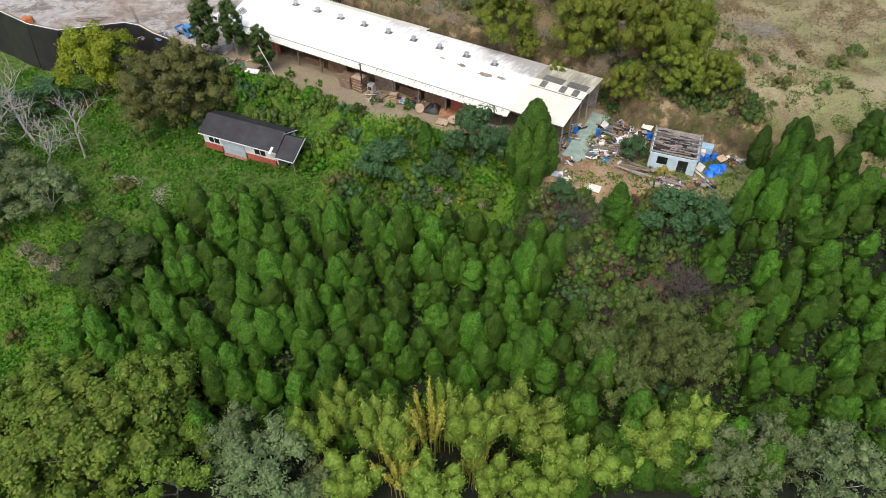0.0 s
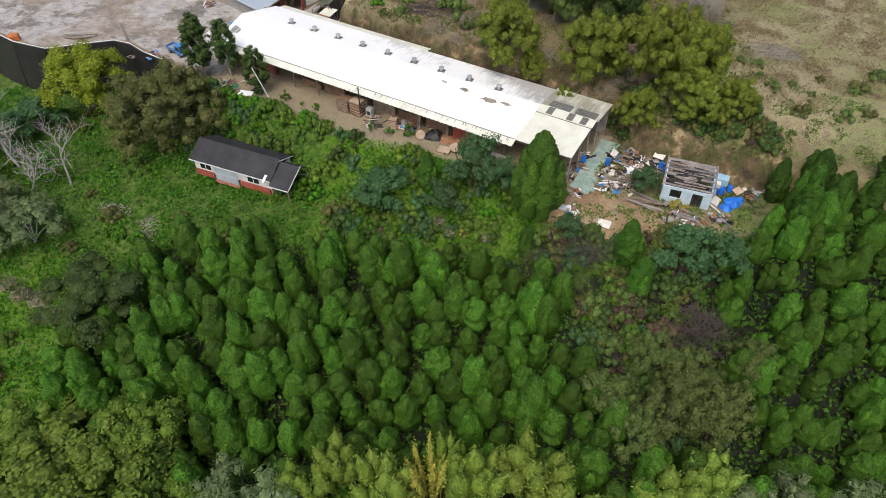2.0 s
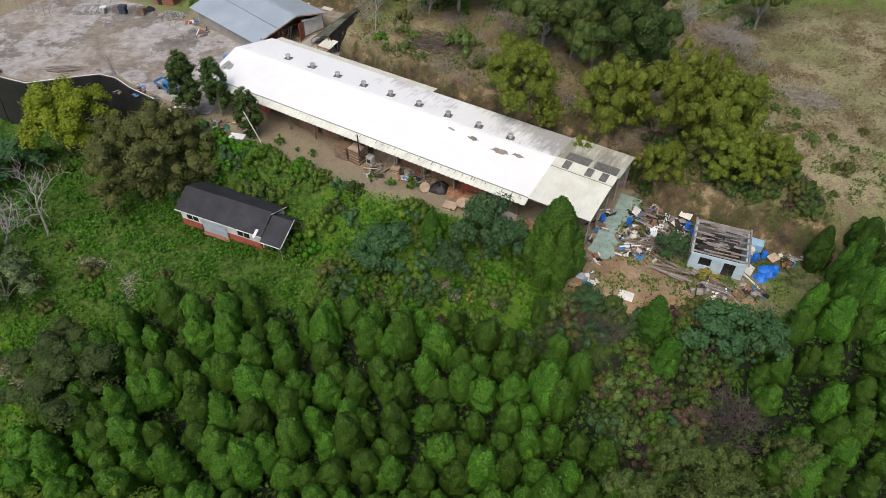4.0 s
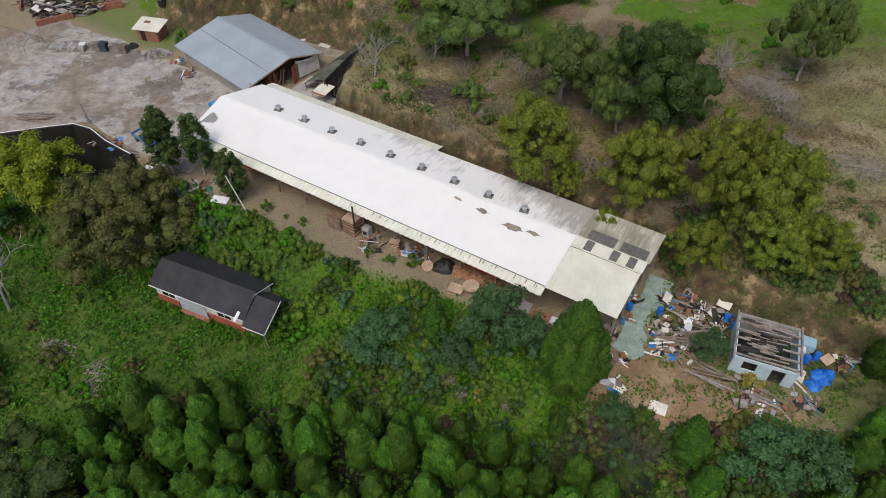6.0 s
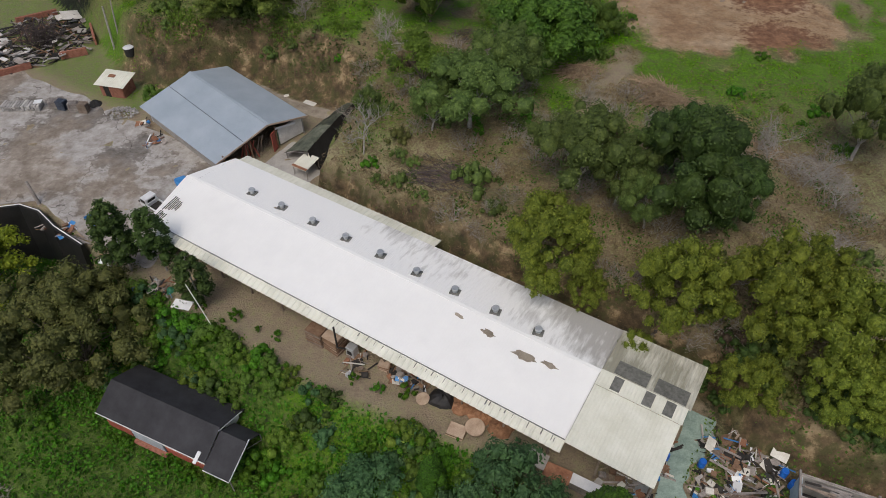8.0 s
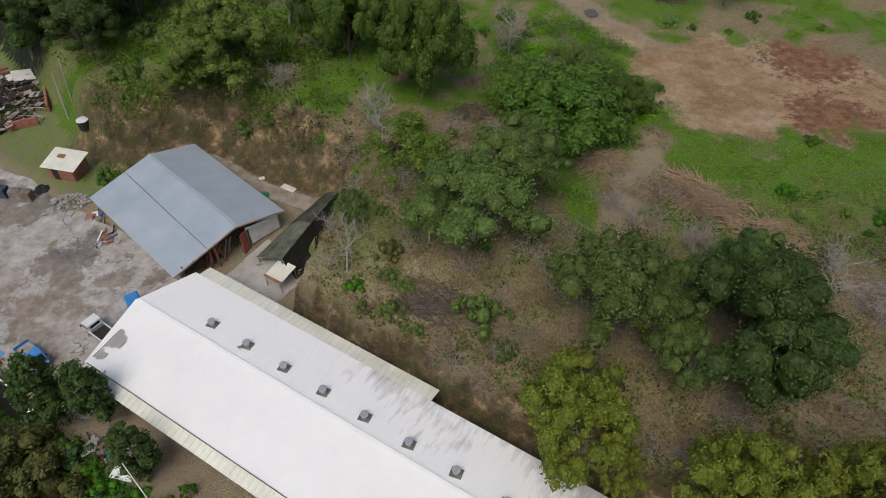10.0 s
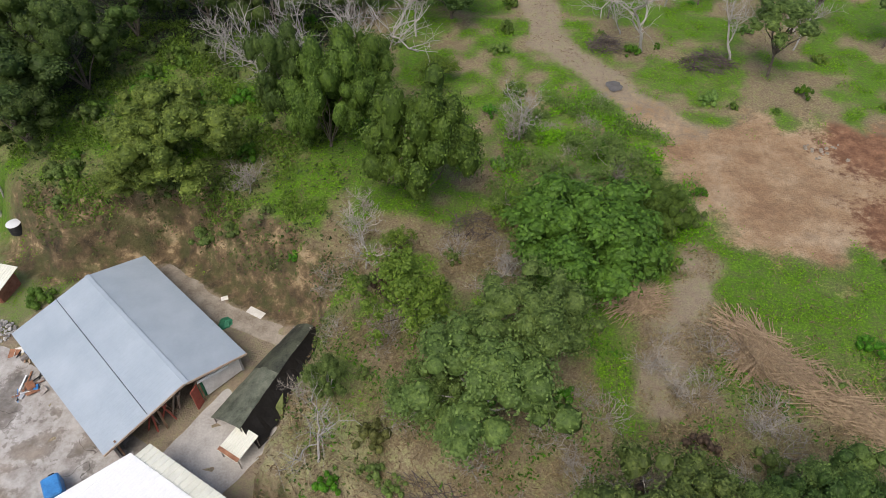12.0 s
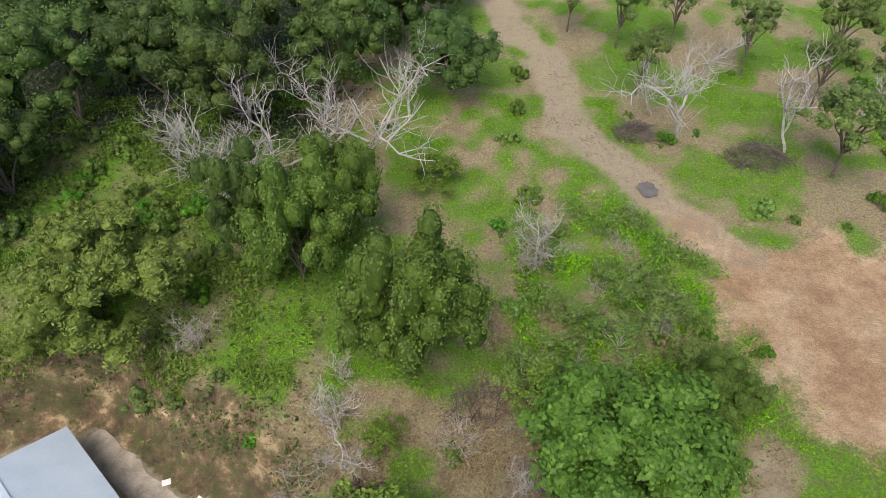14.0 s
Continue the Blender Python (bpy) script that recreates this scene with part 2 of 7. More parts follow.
# ---- mesh helpers ----
class Shape:
    """Vertices and faces of one part, gathered before they are linked as one mesh."""

    def __init__(self):
        self.v, self.f = [], []

    def add(self, vs, fs):
        k = len(self.v)
        self.v.extend(tuple(p) for p in vs)
        self.f.extend(tuple(i + k for i in q) for q in fs)
        return self

    def box(self, c, s, rz=0.0, rx=0.0, ry=0.0, bev=0.0):
        m = pose(*c, rx, ry, rz)
        x, y, z = s[0] / 2, s[1] / 2, s[2] / 2
        if bev <= 0:
            vs = [(i * x, j * y, k * z) for k in (-1, 1) for j in (-1, 1) for i in (-1, 1)]
            fs = [(0, 2, 3, 1), (4, 5, 7, 6), (0, 1, 5, 4), (2, 6, 7, 3), (0, 4, 6, 2), (1, 3, 7, 5)]
        else:
            b = bev
            ring = lambda e, zz: [(-x + e, -y, zz), (x - e, -y, zz), (x, -y + e, zz), (x, y - e, zz), (x - e, y, zz), (-x + e, y, zz), (-x, y - e, zz), (-x, -y + e, zz)]
            inner = lambda zz: [(px * (1 - b / x), py * (1 - b / y), zz) for px, py, _ in ring(b, zz)]
            vs = inner(-z) + ring(b, -z + b) + ring(b, z - b) + inner(z)
            fs = [tuple(range(7, -1, -1)), tuple(range(24, 32))]
            for r in range(3):
                for i in range(8):
                    j = (i + 1) % 8
                    fs.append((r * 8 + i, r * 8 + j, r * 8 + 8 + j, r * 8 + 8 + i))
        return self.add([m @ Vector(p) for p in vs], fs)

    def tube(self, pts, rad, n=6, cap=True):
        pts = [Vector(p) for p in pts]
        rad = rad if isinstance(rad, (list, tuple)) else [rad] * len(pts)
        vs, fs = [], []
        for i, p in enumerate(pts):
            d = (pts[min(i + 1, len(pts) - 1)] - pts[max(i - 1, 0)]).normalized()
            a = d.cross(Vector((0.31, 0.17, 0.93)) if abs(d.z) < 0.8 else Vector((1, 0.2, 0))).normalized()
            b = d.cross(a)
            vs += [p + (a * math.cos(k * 2 * math.pi / n) + b * math.sin(k * 2 * math.pi / n)) * rad[i] for k in range(n)]
        for i in range(len(pts) - 1):
            for k in range(n):
                q = (k + 1) % n
                fs.append((i * n + k, i * n + q, i * n + n + q, i * n + n + k))
        if cap:
            fs.append(tuple(range(n - 1, -1, -1)))
            fs.append(tuple((len(pts) - 1) * n + k for k in range(n)))
        return self.add(vs, fs)

    def lathe(self, prof, c=(0, 0, 0), n=12):
        vs = [(c[0] + r * math.cos(k * 2 * math.pi / n), c[1] + r * math.sin(k * 2 * math.pi / n), c[2] + z) for r, z in prof for k in range(n)]
        fs = [(i * n + k, i * n + (k + 1) % n, i * n + n + (k + 1) % n, i * n + n + k) for i in range(len(prof) - 1) for k in range(n)]
        fs += [tuple(range(n - 1, -1, -1)), tuple((len(prof) - 1) * n + k for k in range(n))]
        return self.add(vs, fs)

    def sheet(self, u0, u1, a, b, pitch=0.25, rib=0.03, thick=0.03):
        """A ribbed metal sheet from u0 to u1 between the lines a = (w, z) and b = (w, z)."""
        n = max(1, round((u1 - u0) / pitch))
        prof = []
        for i in range(n):
            x = u0 + (u1 - u0) * i / n
            p = (u1 - u0) / n
            prof += [(x, 0), (x + p * 0.55, 0), (x + p * 0.65, rib), (x + p * 0.9, rib)]
        prof.append((u1, 0))
        k = len(prof)
        vs = [(x, w, z + r - t) for t in (0, thick) for (w, z) in (a, b) for x, r in prof]
        fs = []
        for i in range(k - 1):
            fs += [(i, i + 1, k + i + 1, k + i), (2 * k + i, 3 * k + i, 3 * k + i + 1, 2 * k + i + 1),
                   (i, 2 * k + i, 2 * k + i + 1, i + 1), (k + i, k + i + 1, 3 * k + i + 1, 3 * k + i)]
        fs += [(0, k, 3 * k, 2 * k), (k - 1, 3 * k - 1, 4 * k - 1, 2 * k - 1)]
        return self.add(vs, fs)

    def rock(self, c, r, rng, flat=0.7):
        p = []
        for z, q in ((-0.7, 0.6), (0.1, 1.0), (0.75, 0.6)):
            for k in range(6):
                a = k * math.pi / 3 + z
                e = 0.75 + 0.5 * rng.random()
                p.append((c[0] + r * q * e * math.cos(a), c[1] + r * q * e * math.sin(a), c[2] + r * z * flat * e))
        f = [(i * 6 + k, i * 6 + (k + 1) % 6, i * 6 + 6 + (k + 1) % 6, i * 6 + 6 + k) for i in range(2) for k in range(6)]
        return self.add(p, f + [(5, 4, 3, 2, 1, 0), (12, 13, 14, 15, 16, 17)])

    def mesh(self, name):
        me = bpy.data.meshes.new(name)
        me.from_pydata(self.v, [], self.f)
        return me


def quick_mesh(name, v, f, mat):
    """A mesh of quads from arrays."""
    me = bpy.data.meshes.new(name)
    me.vertices.add(len(v))
    me.vertices.foreach_set("co", np.asarray(v, dtype=np.float32).ravel())
    me.loops.add(4 * len(f))
    me.loops.foreach_set("vertex_index", np.asarray(f, dtype=np.int32).ravel())
    me.polygons.add(len(f))
    me.polygons.foreach_set("loop_start", np.arange(0, 4 * len(f), 4, dtype=np.int32))
    me.polygons.foreach_set("use_smooth", np.ones(len(f), dtype=bool))
    me.update(calc_edges=True)
    me.materials.append(mat)
    return me


def thing(name, x, y, z=0.0, rz=0.0, label="", category="", group="", kind=""):
    ob = new(name)
    ob.empty_display_size = 0.3
    ob.matrix_world = pose(x, y, z, 0, 0, rz)
    return tagged(ob, label, category, group, kind)


def part(name, shape, mat, parent, label="", at=None):
    me = shape if isinstance(shape, bpy.types.Mesh) else shape.mesh(name)
    if not me.materials:
        me.materials.append(M[mat] if isinstance(mat, str) else mat)
    ob = new(name, me)
    ob.parent = parent
    if at is not None:
        ob.matrix_local = at
    if label:
        ob["label"] = label
    return ob


def solo(name, shape, mat, x, y, z=0.0, rz=0.0, label="", category="", group="", kind=""):
    me = shape if isinstance(shape, bpy.types.Mesh) else shape.mesh(name)
    if not me.materials:
        me.materials.append(M[mat] if isinstance(mat, str) else mat)
    ob = new(name, me)
    ob.matrix_world = pose(x, y, z, 0, 0, rz)
    return tagged(ob, label, category, group, kind)


# ---- the lie of the land ----
UX, UY, WX, WY, OX, OY = 0.863, -0.505, 0.505, 0.863, 8.2, 69.5


def sstep(a, b, x):
    t = min(1.0, max(0.0, (x - a) / (b - a)))
    return t * t * (3 - 2 * t)


def ramp(x, pts):
    """Piecewise linear through (x, y) pairs."""
    if x <= pts[0][0]:
        return pts[0][1]
    for (a, p), (b, q) in zip(pts, pts[1:]):
        if x <= b:
            return p + (q - p) * (x - a) / (b - a)
    return pts[-1][1]


def to_uw(x, y):
    return (x - OX) * UX + (y - OY) * UY, (x - OX) * WX + (y - OY) * WY


def to_xy(u, w):
    return OX + u * UX + w * WX, OY + u * UY + w * WY


# front edge of the levelled platform and foot of the cut bank behind it, across the shed's own axis
FRONT = [(-110, -12.0), (-86, -11.1), (-78.5, -11.6), (-72.5, -10.5), (-70.5, -8.4), (-68, -5.8), (-65.6, -3.5), (-62.8, -3.0), (-59, -3.7), (-45, -4.2), (-24, -4.6), (-12, -3.2), (-4, -2.2), (4, -2.5), (9, -4.2), (14, -3.6), (20, -0.6), (26, 1.5), (34, 6)]
BANK = [(-112, 32), (-92, 26), (-80, 22), (-72, 22), (-64, 31), (-54, 30.5), (-46, 31.5), (-43, 29.5), (-40.5, 24), (-37.5, 14.2), (-20, 13.3), (-4, 13.1), (9, 12.8), (13, 9.0), (22, 9.5), (34, 10)]


def height(x, y):
    u, w = to_uw(x, y)
    low = -3.9 - 0.31 * max(0.0, 66 - y) * sstep(8, 30, y) - 0.02 * max(0.0, y - 66)
    low = max(low, -17.5)
    low += (4.6 * sstep(3, 20, x) + 1.4 * sstep(20, 42, x)) * sstep(85, 60, y)
    low -= 2.0 * sstep(-32, -48, x) * sstep(76, 66, y)
    low += 0.35 * math.sin(x * 0.31 + 1.3) * math.sin(y * 0.27)
    plat = 2.2
    f = w - ramp(u, FRONT)
    g = w - ramp(u, BANK)
    steep = 1.0 + 6.0 * sstep(-56, -42, u)
    h = low + (plat - low) * sstep(-steep, 0.0, f)
    up = 6.9 + 2.7 * sstep(0, 15, g) + 0.012 * max(0, y - 140) + 0.18 * math.sin(x * 0.21) * math.sin(y * 0.17 + 0.6) * sstep(3, 9, g)
    up -= 1.0 * sstep(5, 22, u) * sstep(34, 10, g)
    up += 1.6 * sstep(-42, -50, u) * sstep(20, 4, g)
    g -= (0.55 + 0.8 * noise.noise((u * 0.22, 0, 4)) + 0.35 * noise.noise((u * 0.9, w * 0.4, 6))) * sstep(-46, -38, u)
    return h + (up - h) * sstep(0.0, 2.2 + 2.8 * sstep(-40, -50, u), g)


ROAD = [(3, 192), (5.5, 184), (9, 178), (10.4, 171), (10.8, 161), (15.2, 155.6), (17.9, 151), (21, 145.4), (26, 139), (33, 133), (44, 128)]
SPUR = [(21, 122.5), (19.6, 117.5), (16.2, 113), (14.5, 108)]


def to_line(x, y, pts):
    best = 1e9
    for (a, b), (c, d) in zip(pts, pts[1:]):
        k = ((x - a) * (c - a) + (y - b) * (d - b)) / ((c - a) ** 2 + (d - b) ** 2)
        k = min(1, max(0, k))
        best = min(best, math.hypot(x - a - k * (c - a), y - b - k * (d - b)))
    return best


def in_forest(x, y):
    """Plan of the young conifer plantation: one large block and one beyond the gully."""
    main = -43.5 + 0.6 * max(0, y - 46) < x < 13.5 + 0.3 * max(0, 50 - y) and 34.5 < y < 62.5 - 0.10 * max(0, x + 12) - 0.25 * max(0, x + 2)
    main = main or (8 < x < 30 and 28.5 < y < 37.5)
    right = x > 25 + 0.30 * max(0, 46 - y) + 1.15 * max(0, y - 50) and 31 < y < 58 + 0.08 * (x - 30) and x < 62
    return main, right


def zones(x, y):
    """How far the ground is dry litter, green, orange soil, trodden earth or wood floor painted dark for shade."""
    u, w = to_uw(x, y)
    f, g = w - ramp(u, FRONT), w - ramp(u, BANK)
    n1 = noise.noise((x * 0.11, y * 0.11, 3.0))
    n2 = noise.noise((x * 0.35, y * 0.35, 7.0))
    litter = green = orange = wood = 0.0
    if g > 0.2:
        litter = sstep(0.2, 2.2, g)
        tan_hill = sstep(8, 20, u)
        green = sstep(97, 118, y) * sstep(-0.28, 0.22, n1 + 0.7 * n2 - 0.04 + 0.95 * sstep(21, 25, x) * sstep(105 - 0.0, 112, y + 0.35 * (x - 22)) * sstep(128, 124, y) - 0.05 * sstep(-14, -4, x) * sstep(16, 4, x) * sstep(136, 118, y))
        green = max(green, sstep(7, 2, math.hypot((x + 16.5) / 1.1, y - 133)) * 0.9)
        green = max(green, sstep(-14, -26, x) * sstep(126, 132, y) * (0.55 + 0.5 * sstep(-0.1, 0.3, n1 + n2)))
        green = max(green, 0.95 * sstep(2.8, 1.2, to_line(x, y, [(10.2, 117), (11.4, 113), (12.2, 106)]) + 0.9 * n2))
        green = max(green, tan_hill * 0.35 * sstep(-0.2, 0.3, n1))
        verge = 0.8 * n1 + to_line(x, y, [(12.2, 146.7), (17.2, 144.5), (20.0, 141.0), (21.2, 132.8), (21.7, 126.6), (25.5, 122.3)]) + 2.0 * n2
        green = max(green, 0.9 * sstep(4.2, 0.6, verge))
        for px, py, pr in ((24.3, 153.9, 4.2), (29.0, 150.4, 3.6), (17.1, 172.8, 4.6), (2.5, 172.9, 3.8), (-6.3, 166.3, 4.0), (-36.8, 159.5, 5.5), (-4.7, 121.2, 1.8)):
            green = max(green, 0.9 * sstep(1.15, 0.7, math.hypot(x - px, y - py) / pr + 0.5 * n2))
        mud = sstep(1.25, 0.85, math.hypot((x - 36) / 14, (y - 133) / 11) + 0.25 * n2 + 0.3 * n1)
        orange = max(mud, 0.0)
        if u < -42:
            cut = sstep(-42, -47, u) * sstep(-82, -74, u) * sstep(0, 0.6, g) * sstep(6.5, 4.2, g)
            orange *= 1 - cut
            green *= 1 - cut
        d = to_line(x, y, ROAD)
        track = sstep(3.4, 1.6, d + 1.2 * n2)
        orange_track = track
        track = max(track, sstep(2.6, 1.2, to_line(x, y, SPUR) + 0.9 * n2))
        green *= 1 - max(track, mud)
        litter *= 1 - track
        orange = max(orange, 0.6 * orange_track * sstep(158, 142, y))
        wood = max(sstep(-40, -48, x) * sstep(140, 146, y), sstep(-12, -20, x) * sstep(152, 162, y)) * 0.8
    elif f < 0.2:
        green = sstep(0.2, -1.2, f)
        orange = sstep(5, 9, u) * sstep(24, 18, u) * sstep(-3.2, -1.2, f)
        green *= 1 - orange
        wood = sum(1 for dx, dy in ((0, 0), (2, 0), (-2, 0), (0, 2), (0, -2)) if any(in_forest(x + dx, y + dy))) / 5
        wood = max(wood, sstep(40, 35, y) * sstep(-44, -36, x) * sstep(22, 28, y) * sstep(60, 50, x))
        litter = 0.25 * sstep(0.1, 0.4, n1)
        # Shade between the meadow weeds, and a darker gully floor, painted in likewise.
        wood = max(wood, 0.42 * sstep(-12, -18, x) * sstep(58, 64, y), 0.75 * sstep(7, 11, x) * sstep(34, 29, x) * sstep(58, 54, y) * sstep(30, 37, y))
    else:
        orange = 0.75 * sstep(6, 9, u) * sstep(4.0, 0.5, w) if u > 5 else 0.0
        if u > 10:
            litter = 0.75
            green = 0.25
        if u < -70:
            green = 0.6 * sstep(14, 17, w) * sstep(-64, -70, u)
        if u > 24:
            green = 0.45
        # Shaded litter at the bank's foot, painted with the same dark.
        if u > 8 and g > -4:
            wood = 0.45
    return litter, green, orange, wood


@functools.lru_cache(None)
def zone_cell(i, j):
    return zones(i * 0.4, j * 0.4)


def near_zones(x, y):
    """The zones at the nearest point of a fine grid."""
    return zone_cell(round(x * 2.5), round(y * 2.5))


def straw_hill(x, y):
    """The open slope of dry hay-coloured grass above the outhouse."""
    u, w = to_uw(x, y)
    g = w - ramp(u, BANK)
    pale = 0.85 * sstep(1.5, 3.5, g) * sstep(13, 7, g) * sstep(-41, -38, u) * sstep(-17, -25, u) * (0.7 + 0.5 * noise.noise((x * 0.3, y * 0.3, 13)))
    return max(pale, sstep(4, 9, g) * sstep(10, 20, u) * sstep(112, 100, y) * (0.75 + 0.3 * noise.noise((x * 0.15, y * 0.15, 11))))


def cut_face(x, y):
    """The raw earth of the cut bank behind the shed and the barn, with the gully at its foot."""
    u, w = to_uw(x, y)
    g = w - ramp(u, BANK)
    n1 = noise.noise((x * 0.3, y * 0.3, 21.0))
    top = 3.3 + 2.2 * n1 + 2.6 * sstep(-42, -48, u)
    return sstep(-1.6, -0.4, g) * sstep(top, top - 1.2, g) * sstep(36, 24, u) * sstep(-86, -76, u)


def ground_sheet():
    def axis(lo, hi, step):
        core = list(np.arange(lo, hi + 0.01, step))
        out, d, x = [], step, 0.0
        while x < 2600:
            d *= 1.5
            x += d
            out.append(x)
        return [lo - o for o in reversed(out)] + core + [hi + o for o in out]

    xs, ys = axis(-92, 84, 0.8), axis(8, 206, 0.8)
    nx, ny = len(xs), len(ys)
    v = np.zeros((nx * ny, 3))
    col = np.zeros((nx * ny, 4))
    for j, y in enumerate(ys):
        for i, x in enumerate(xs):
            k = j * nx + i
            inside = -95 < x < 88 and 5 < y < 212
            cx, cy = min(90, max(-100, x)), min(215, max(0, y))
            z = height(cx, cy)
            if inside:
                z += 0.10 * noise.noise((x * 0.5, y * 0.5, 0)) + 0.05 * noise.noise((x * 1.3, y * 1.3, 5)) + 0.45 * cut_face(x, y) * sstep(2.5, 5, abs(to_uw(x, y)[0] + 43.2)) * noise.noise((x * 0.9, y * 0.9, 8))
            v[k] = (x, y, z)
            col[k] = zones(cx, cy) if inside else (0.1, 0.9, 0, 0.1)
    f = [(j * nx + i, j * nx + i + 1, (j + 1) * nx + i + 1, (j + 1) * nx + i) for j in range(ny - 1) for i in range(nx - 1)]
    m, n, l, b = shader("ground_cover")
    pos = n.new("ShaderNodeTexCoord").outputs["Object"]
    at = n.new("ShaderNodeAttribute")
    at.attribute_name = "zone"
    sep = n.new("ShaderNodeSeparateColor")
    l.new(at.outputs["Color"], sep.inputs[0])
    big, mid, fine, grit = noise_node(n, l, 0.22, 4, pos), noise_node(n, l, 1.1, 6, pos, 0.7), noise_node(n, l, 5.0, 6, pos, 0.75), noise_node(n, l, 22.0, 3, pos)

    def edge(zone, width=0.5):
        raw = math_node(n, l, "ADD", zone, math_node(n, l, "MULTIPLY", math_node(n, l, "SUBTRACT", mid, 0.5), 1.6))
        raw = math_node(n, l, "ADD", raw, math_node(n, l, "MULTIPLY", math_node(n, l, "SUBTRACT", fine, 0.5), 0.8))
        return math_node(n, l, "MULTIPLY", math_node(n, l, "SUBTRACT", raw, 0.5 - width / 2), 1 / width, True)

    earth = ramp_node(n, l, fine, [(0.3, (0.28, 0.215, 0.14)), (0.7, (0.50, 0.405, 0.285))])
    earth = mix_node(n, l, math_node(n, l, "MULTIPLY", big, 0.5), earth, (0.38, 0.31, 0.235))
    dry = ramp_node(n, l, fine, [(0.28, (0.135, 0.10, 0.056)), (0.5, (0.305, 0.238, 0.14)), (0.74, (0.52, 0.425, 0.275))])
    lush = ramp_node(n, l, fine, [(0.3, (0.042, 0.096, 0.004)), (0.55, (0.12, 0.26, 0.006)), (0.75, (0.265, 0.455, 0.015))])
    clay = ramp_node(n, l, math_node(n, l, "ADD", math_node(n, l, "MULTIPLY", big, 0.6), math_node(n, l, "MULTIPLY", fine, 0.4)), [(0.34, (0.24, 0.135, 0.07)), (0.45, (0.38, 0.245, 0.135)), (0.52, (0.46, 0.318, 0.185)), (0.64, (0.57, 0.44, 0.295))])
    pit = n.new("ShaderNodeVectorMath")
    pit.operation = "DISTANCE"
    pit.inputs[1].default_value = (44.5, 140.0, 9.6)
    l.new(pos, pit.inputs[0])
    spoil = n.new("ShaderNodeVectorMath")
    spoil.operation = "DISTANCE"
    spoil.inputs[1].default_value = (42.0, 126.5, 9.6)
    l.new(pos, spoil.inputs[0])
    near_pit = math_node(n, l, "MINIMUM", pit.outputs["Value"], math_node(n, l, "ADD", spoil.outputs["Value"], 1.2))
    spread = math_node(n, l, "MULTIPLY", math_node(n, l, "ADD", near_pit, math_node(n, l, "MULTIPLY", math_node(n, l, "SUBTRACT", mid, 0.5), 14.0)), 0.1)
    clay = mix_node(n, l, ramp_node(n, l, spread, [(0.5, (0.9, 0.9, 0.9)), (0.72, (0.08, 0.08, 0.08))]), clay, ramp_node(n, l, mid, [(0.3, (0.16, 0.065, 0.03)), (0.7, (0.36, 0.18, 0.095))]))
    # Near-black colour paints the shade under trees into the soil and litter.
    floor_shade = ramp_node(n, l, fine, [(0.3, (0.006, 0.010, 0.004)), (0.7, (0.022, 0.03, 0.012))])
    c = mix_node(n, l, edge(sep.outputs[0]), earth, dry)
    at2 = n.new("ShaderNodeAttribute")
    at2.attribute_name = "straw"
    hay = ramp_node(n, l, fine, [(0.28, (0.23, 0.185, 0.105)), (0.5, (0.44, 0.37, 0.225)), (0.74, (0.64, 0.55, 0.37))])
    c = mix_node(n, l, edge(at2.outputs["Fac"]), c, hay)
    c = mix_node(n, l, edge(sep.outputs[1], 1.1), c, lush)
    at3 = n.new("ShaderNodeAttribute")
    at3.attribute_name = "cut"
    strata = noise_node(n, l, 0.42, 5, pos, 0.7)
    raw = ramp_node(n, l, strata, [(0.34, (0.06, 0.045, 0.024)), (0.45, (0.135, 0.095, 0.05)), (0.55, (0.235, 0.165, 0.09)), (0.60, (0.44, 0.32, 0.18)), (0.70, (0.55, 0.42, 0.26))])
    raw = mix_node(n, l, ramp_node(n, l, noise_node(n, l, 0.6, 4, pos), [(0.46, (0, 0, 0)), (0.58, (0.7, 0.7, 0.7))]), raw, (0.085, 0.098, 0.028))
    c = mix_node(n, l, edge(at3.outputs["Fac"]), c, raw)
    c = mix_node(n, l, edge(sep.outputs[2]), c, clay)
    c = mix_node(n, l, edge(at.outputs["Alpha"]), c, floor_shade)
    c = mix_node(n, l, 0.3, c, ramp_node(n, l, grit, [(0.32, (0.35, 0.35, 0.35)), (0.66, (1.2, 1.2, 1.2))]), "MULTIPLY")
    c = mix_node(n, l, 0.5, c, ramp_node(n, l, mid, [(0.35, (0.55, 0.53, 0.52)), (0.65, (1.2, 1.2, 1.2))]), "MULTIPLY")
    l.new(c, b.inputs["Base Color"])
    b.inputs["Roughness"].default_value = 0.95
    bump_node(n, l, b, fine, 0.25, 1.0)
    me = quick_mesh("ground", v, f, m)
    ct = me.attributes.new("cut", "FLOAT", "POINT")
    ct.data.foreach_set("value", np.array([cut_face(p[0], p[1]) if -95 < p[0] < 60 and 40 < p[1] < 150 else 0.0 for p in v], dtype=np.float32))
    st = me.attributes.new("straw", "FLOAT", "POINT")
    st.data.foreach_set("value", np.array([straw_hill(p[0], p[1]) for p in v], dtype=np.float32))
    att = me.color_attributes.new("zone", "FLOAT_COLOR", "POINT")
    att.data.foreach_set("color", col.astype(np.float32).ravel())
    for p in me.polygons:
        p.use_smooth = True
    ob = new("ground", me)
    return tagged(ob, "sloping hillside of weeds, bare earth and dry litter", "ground", kind="structure")


ground_sheet()


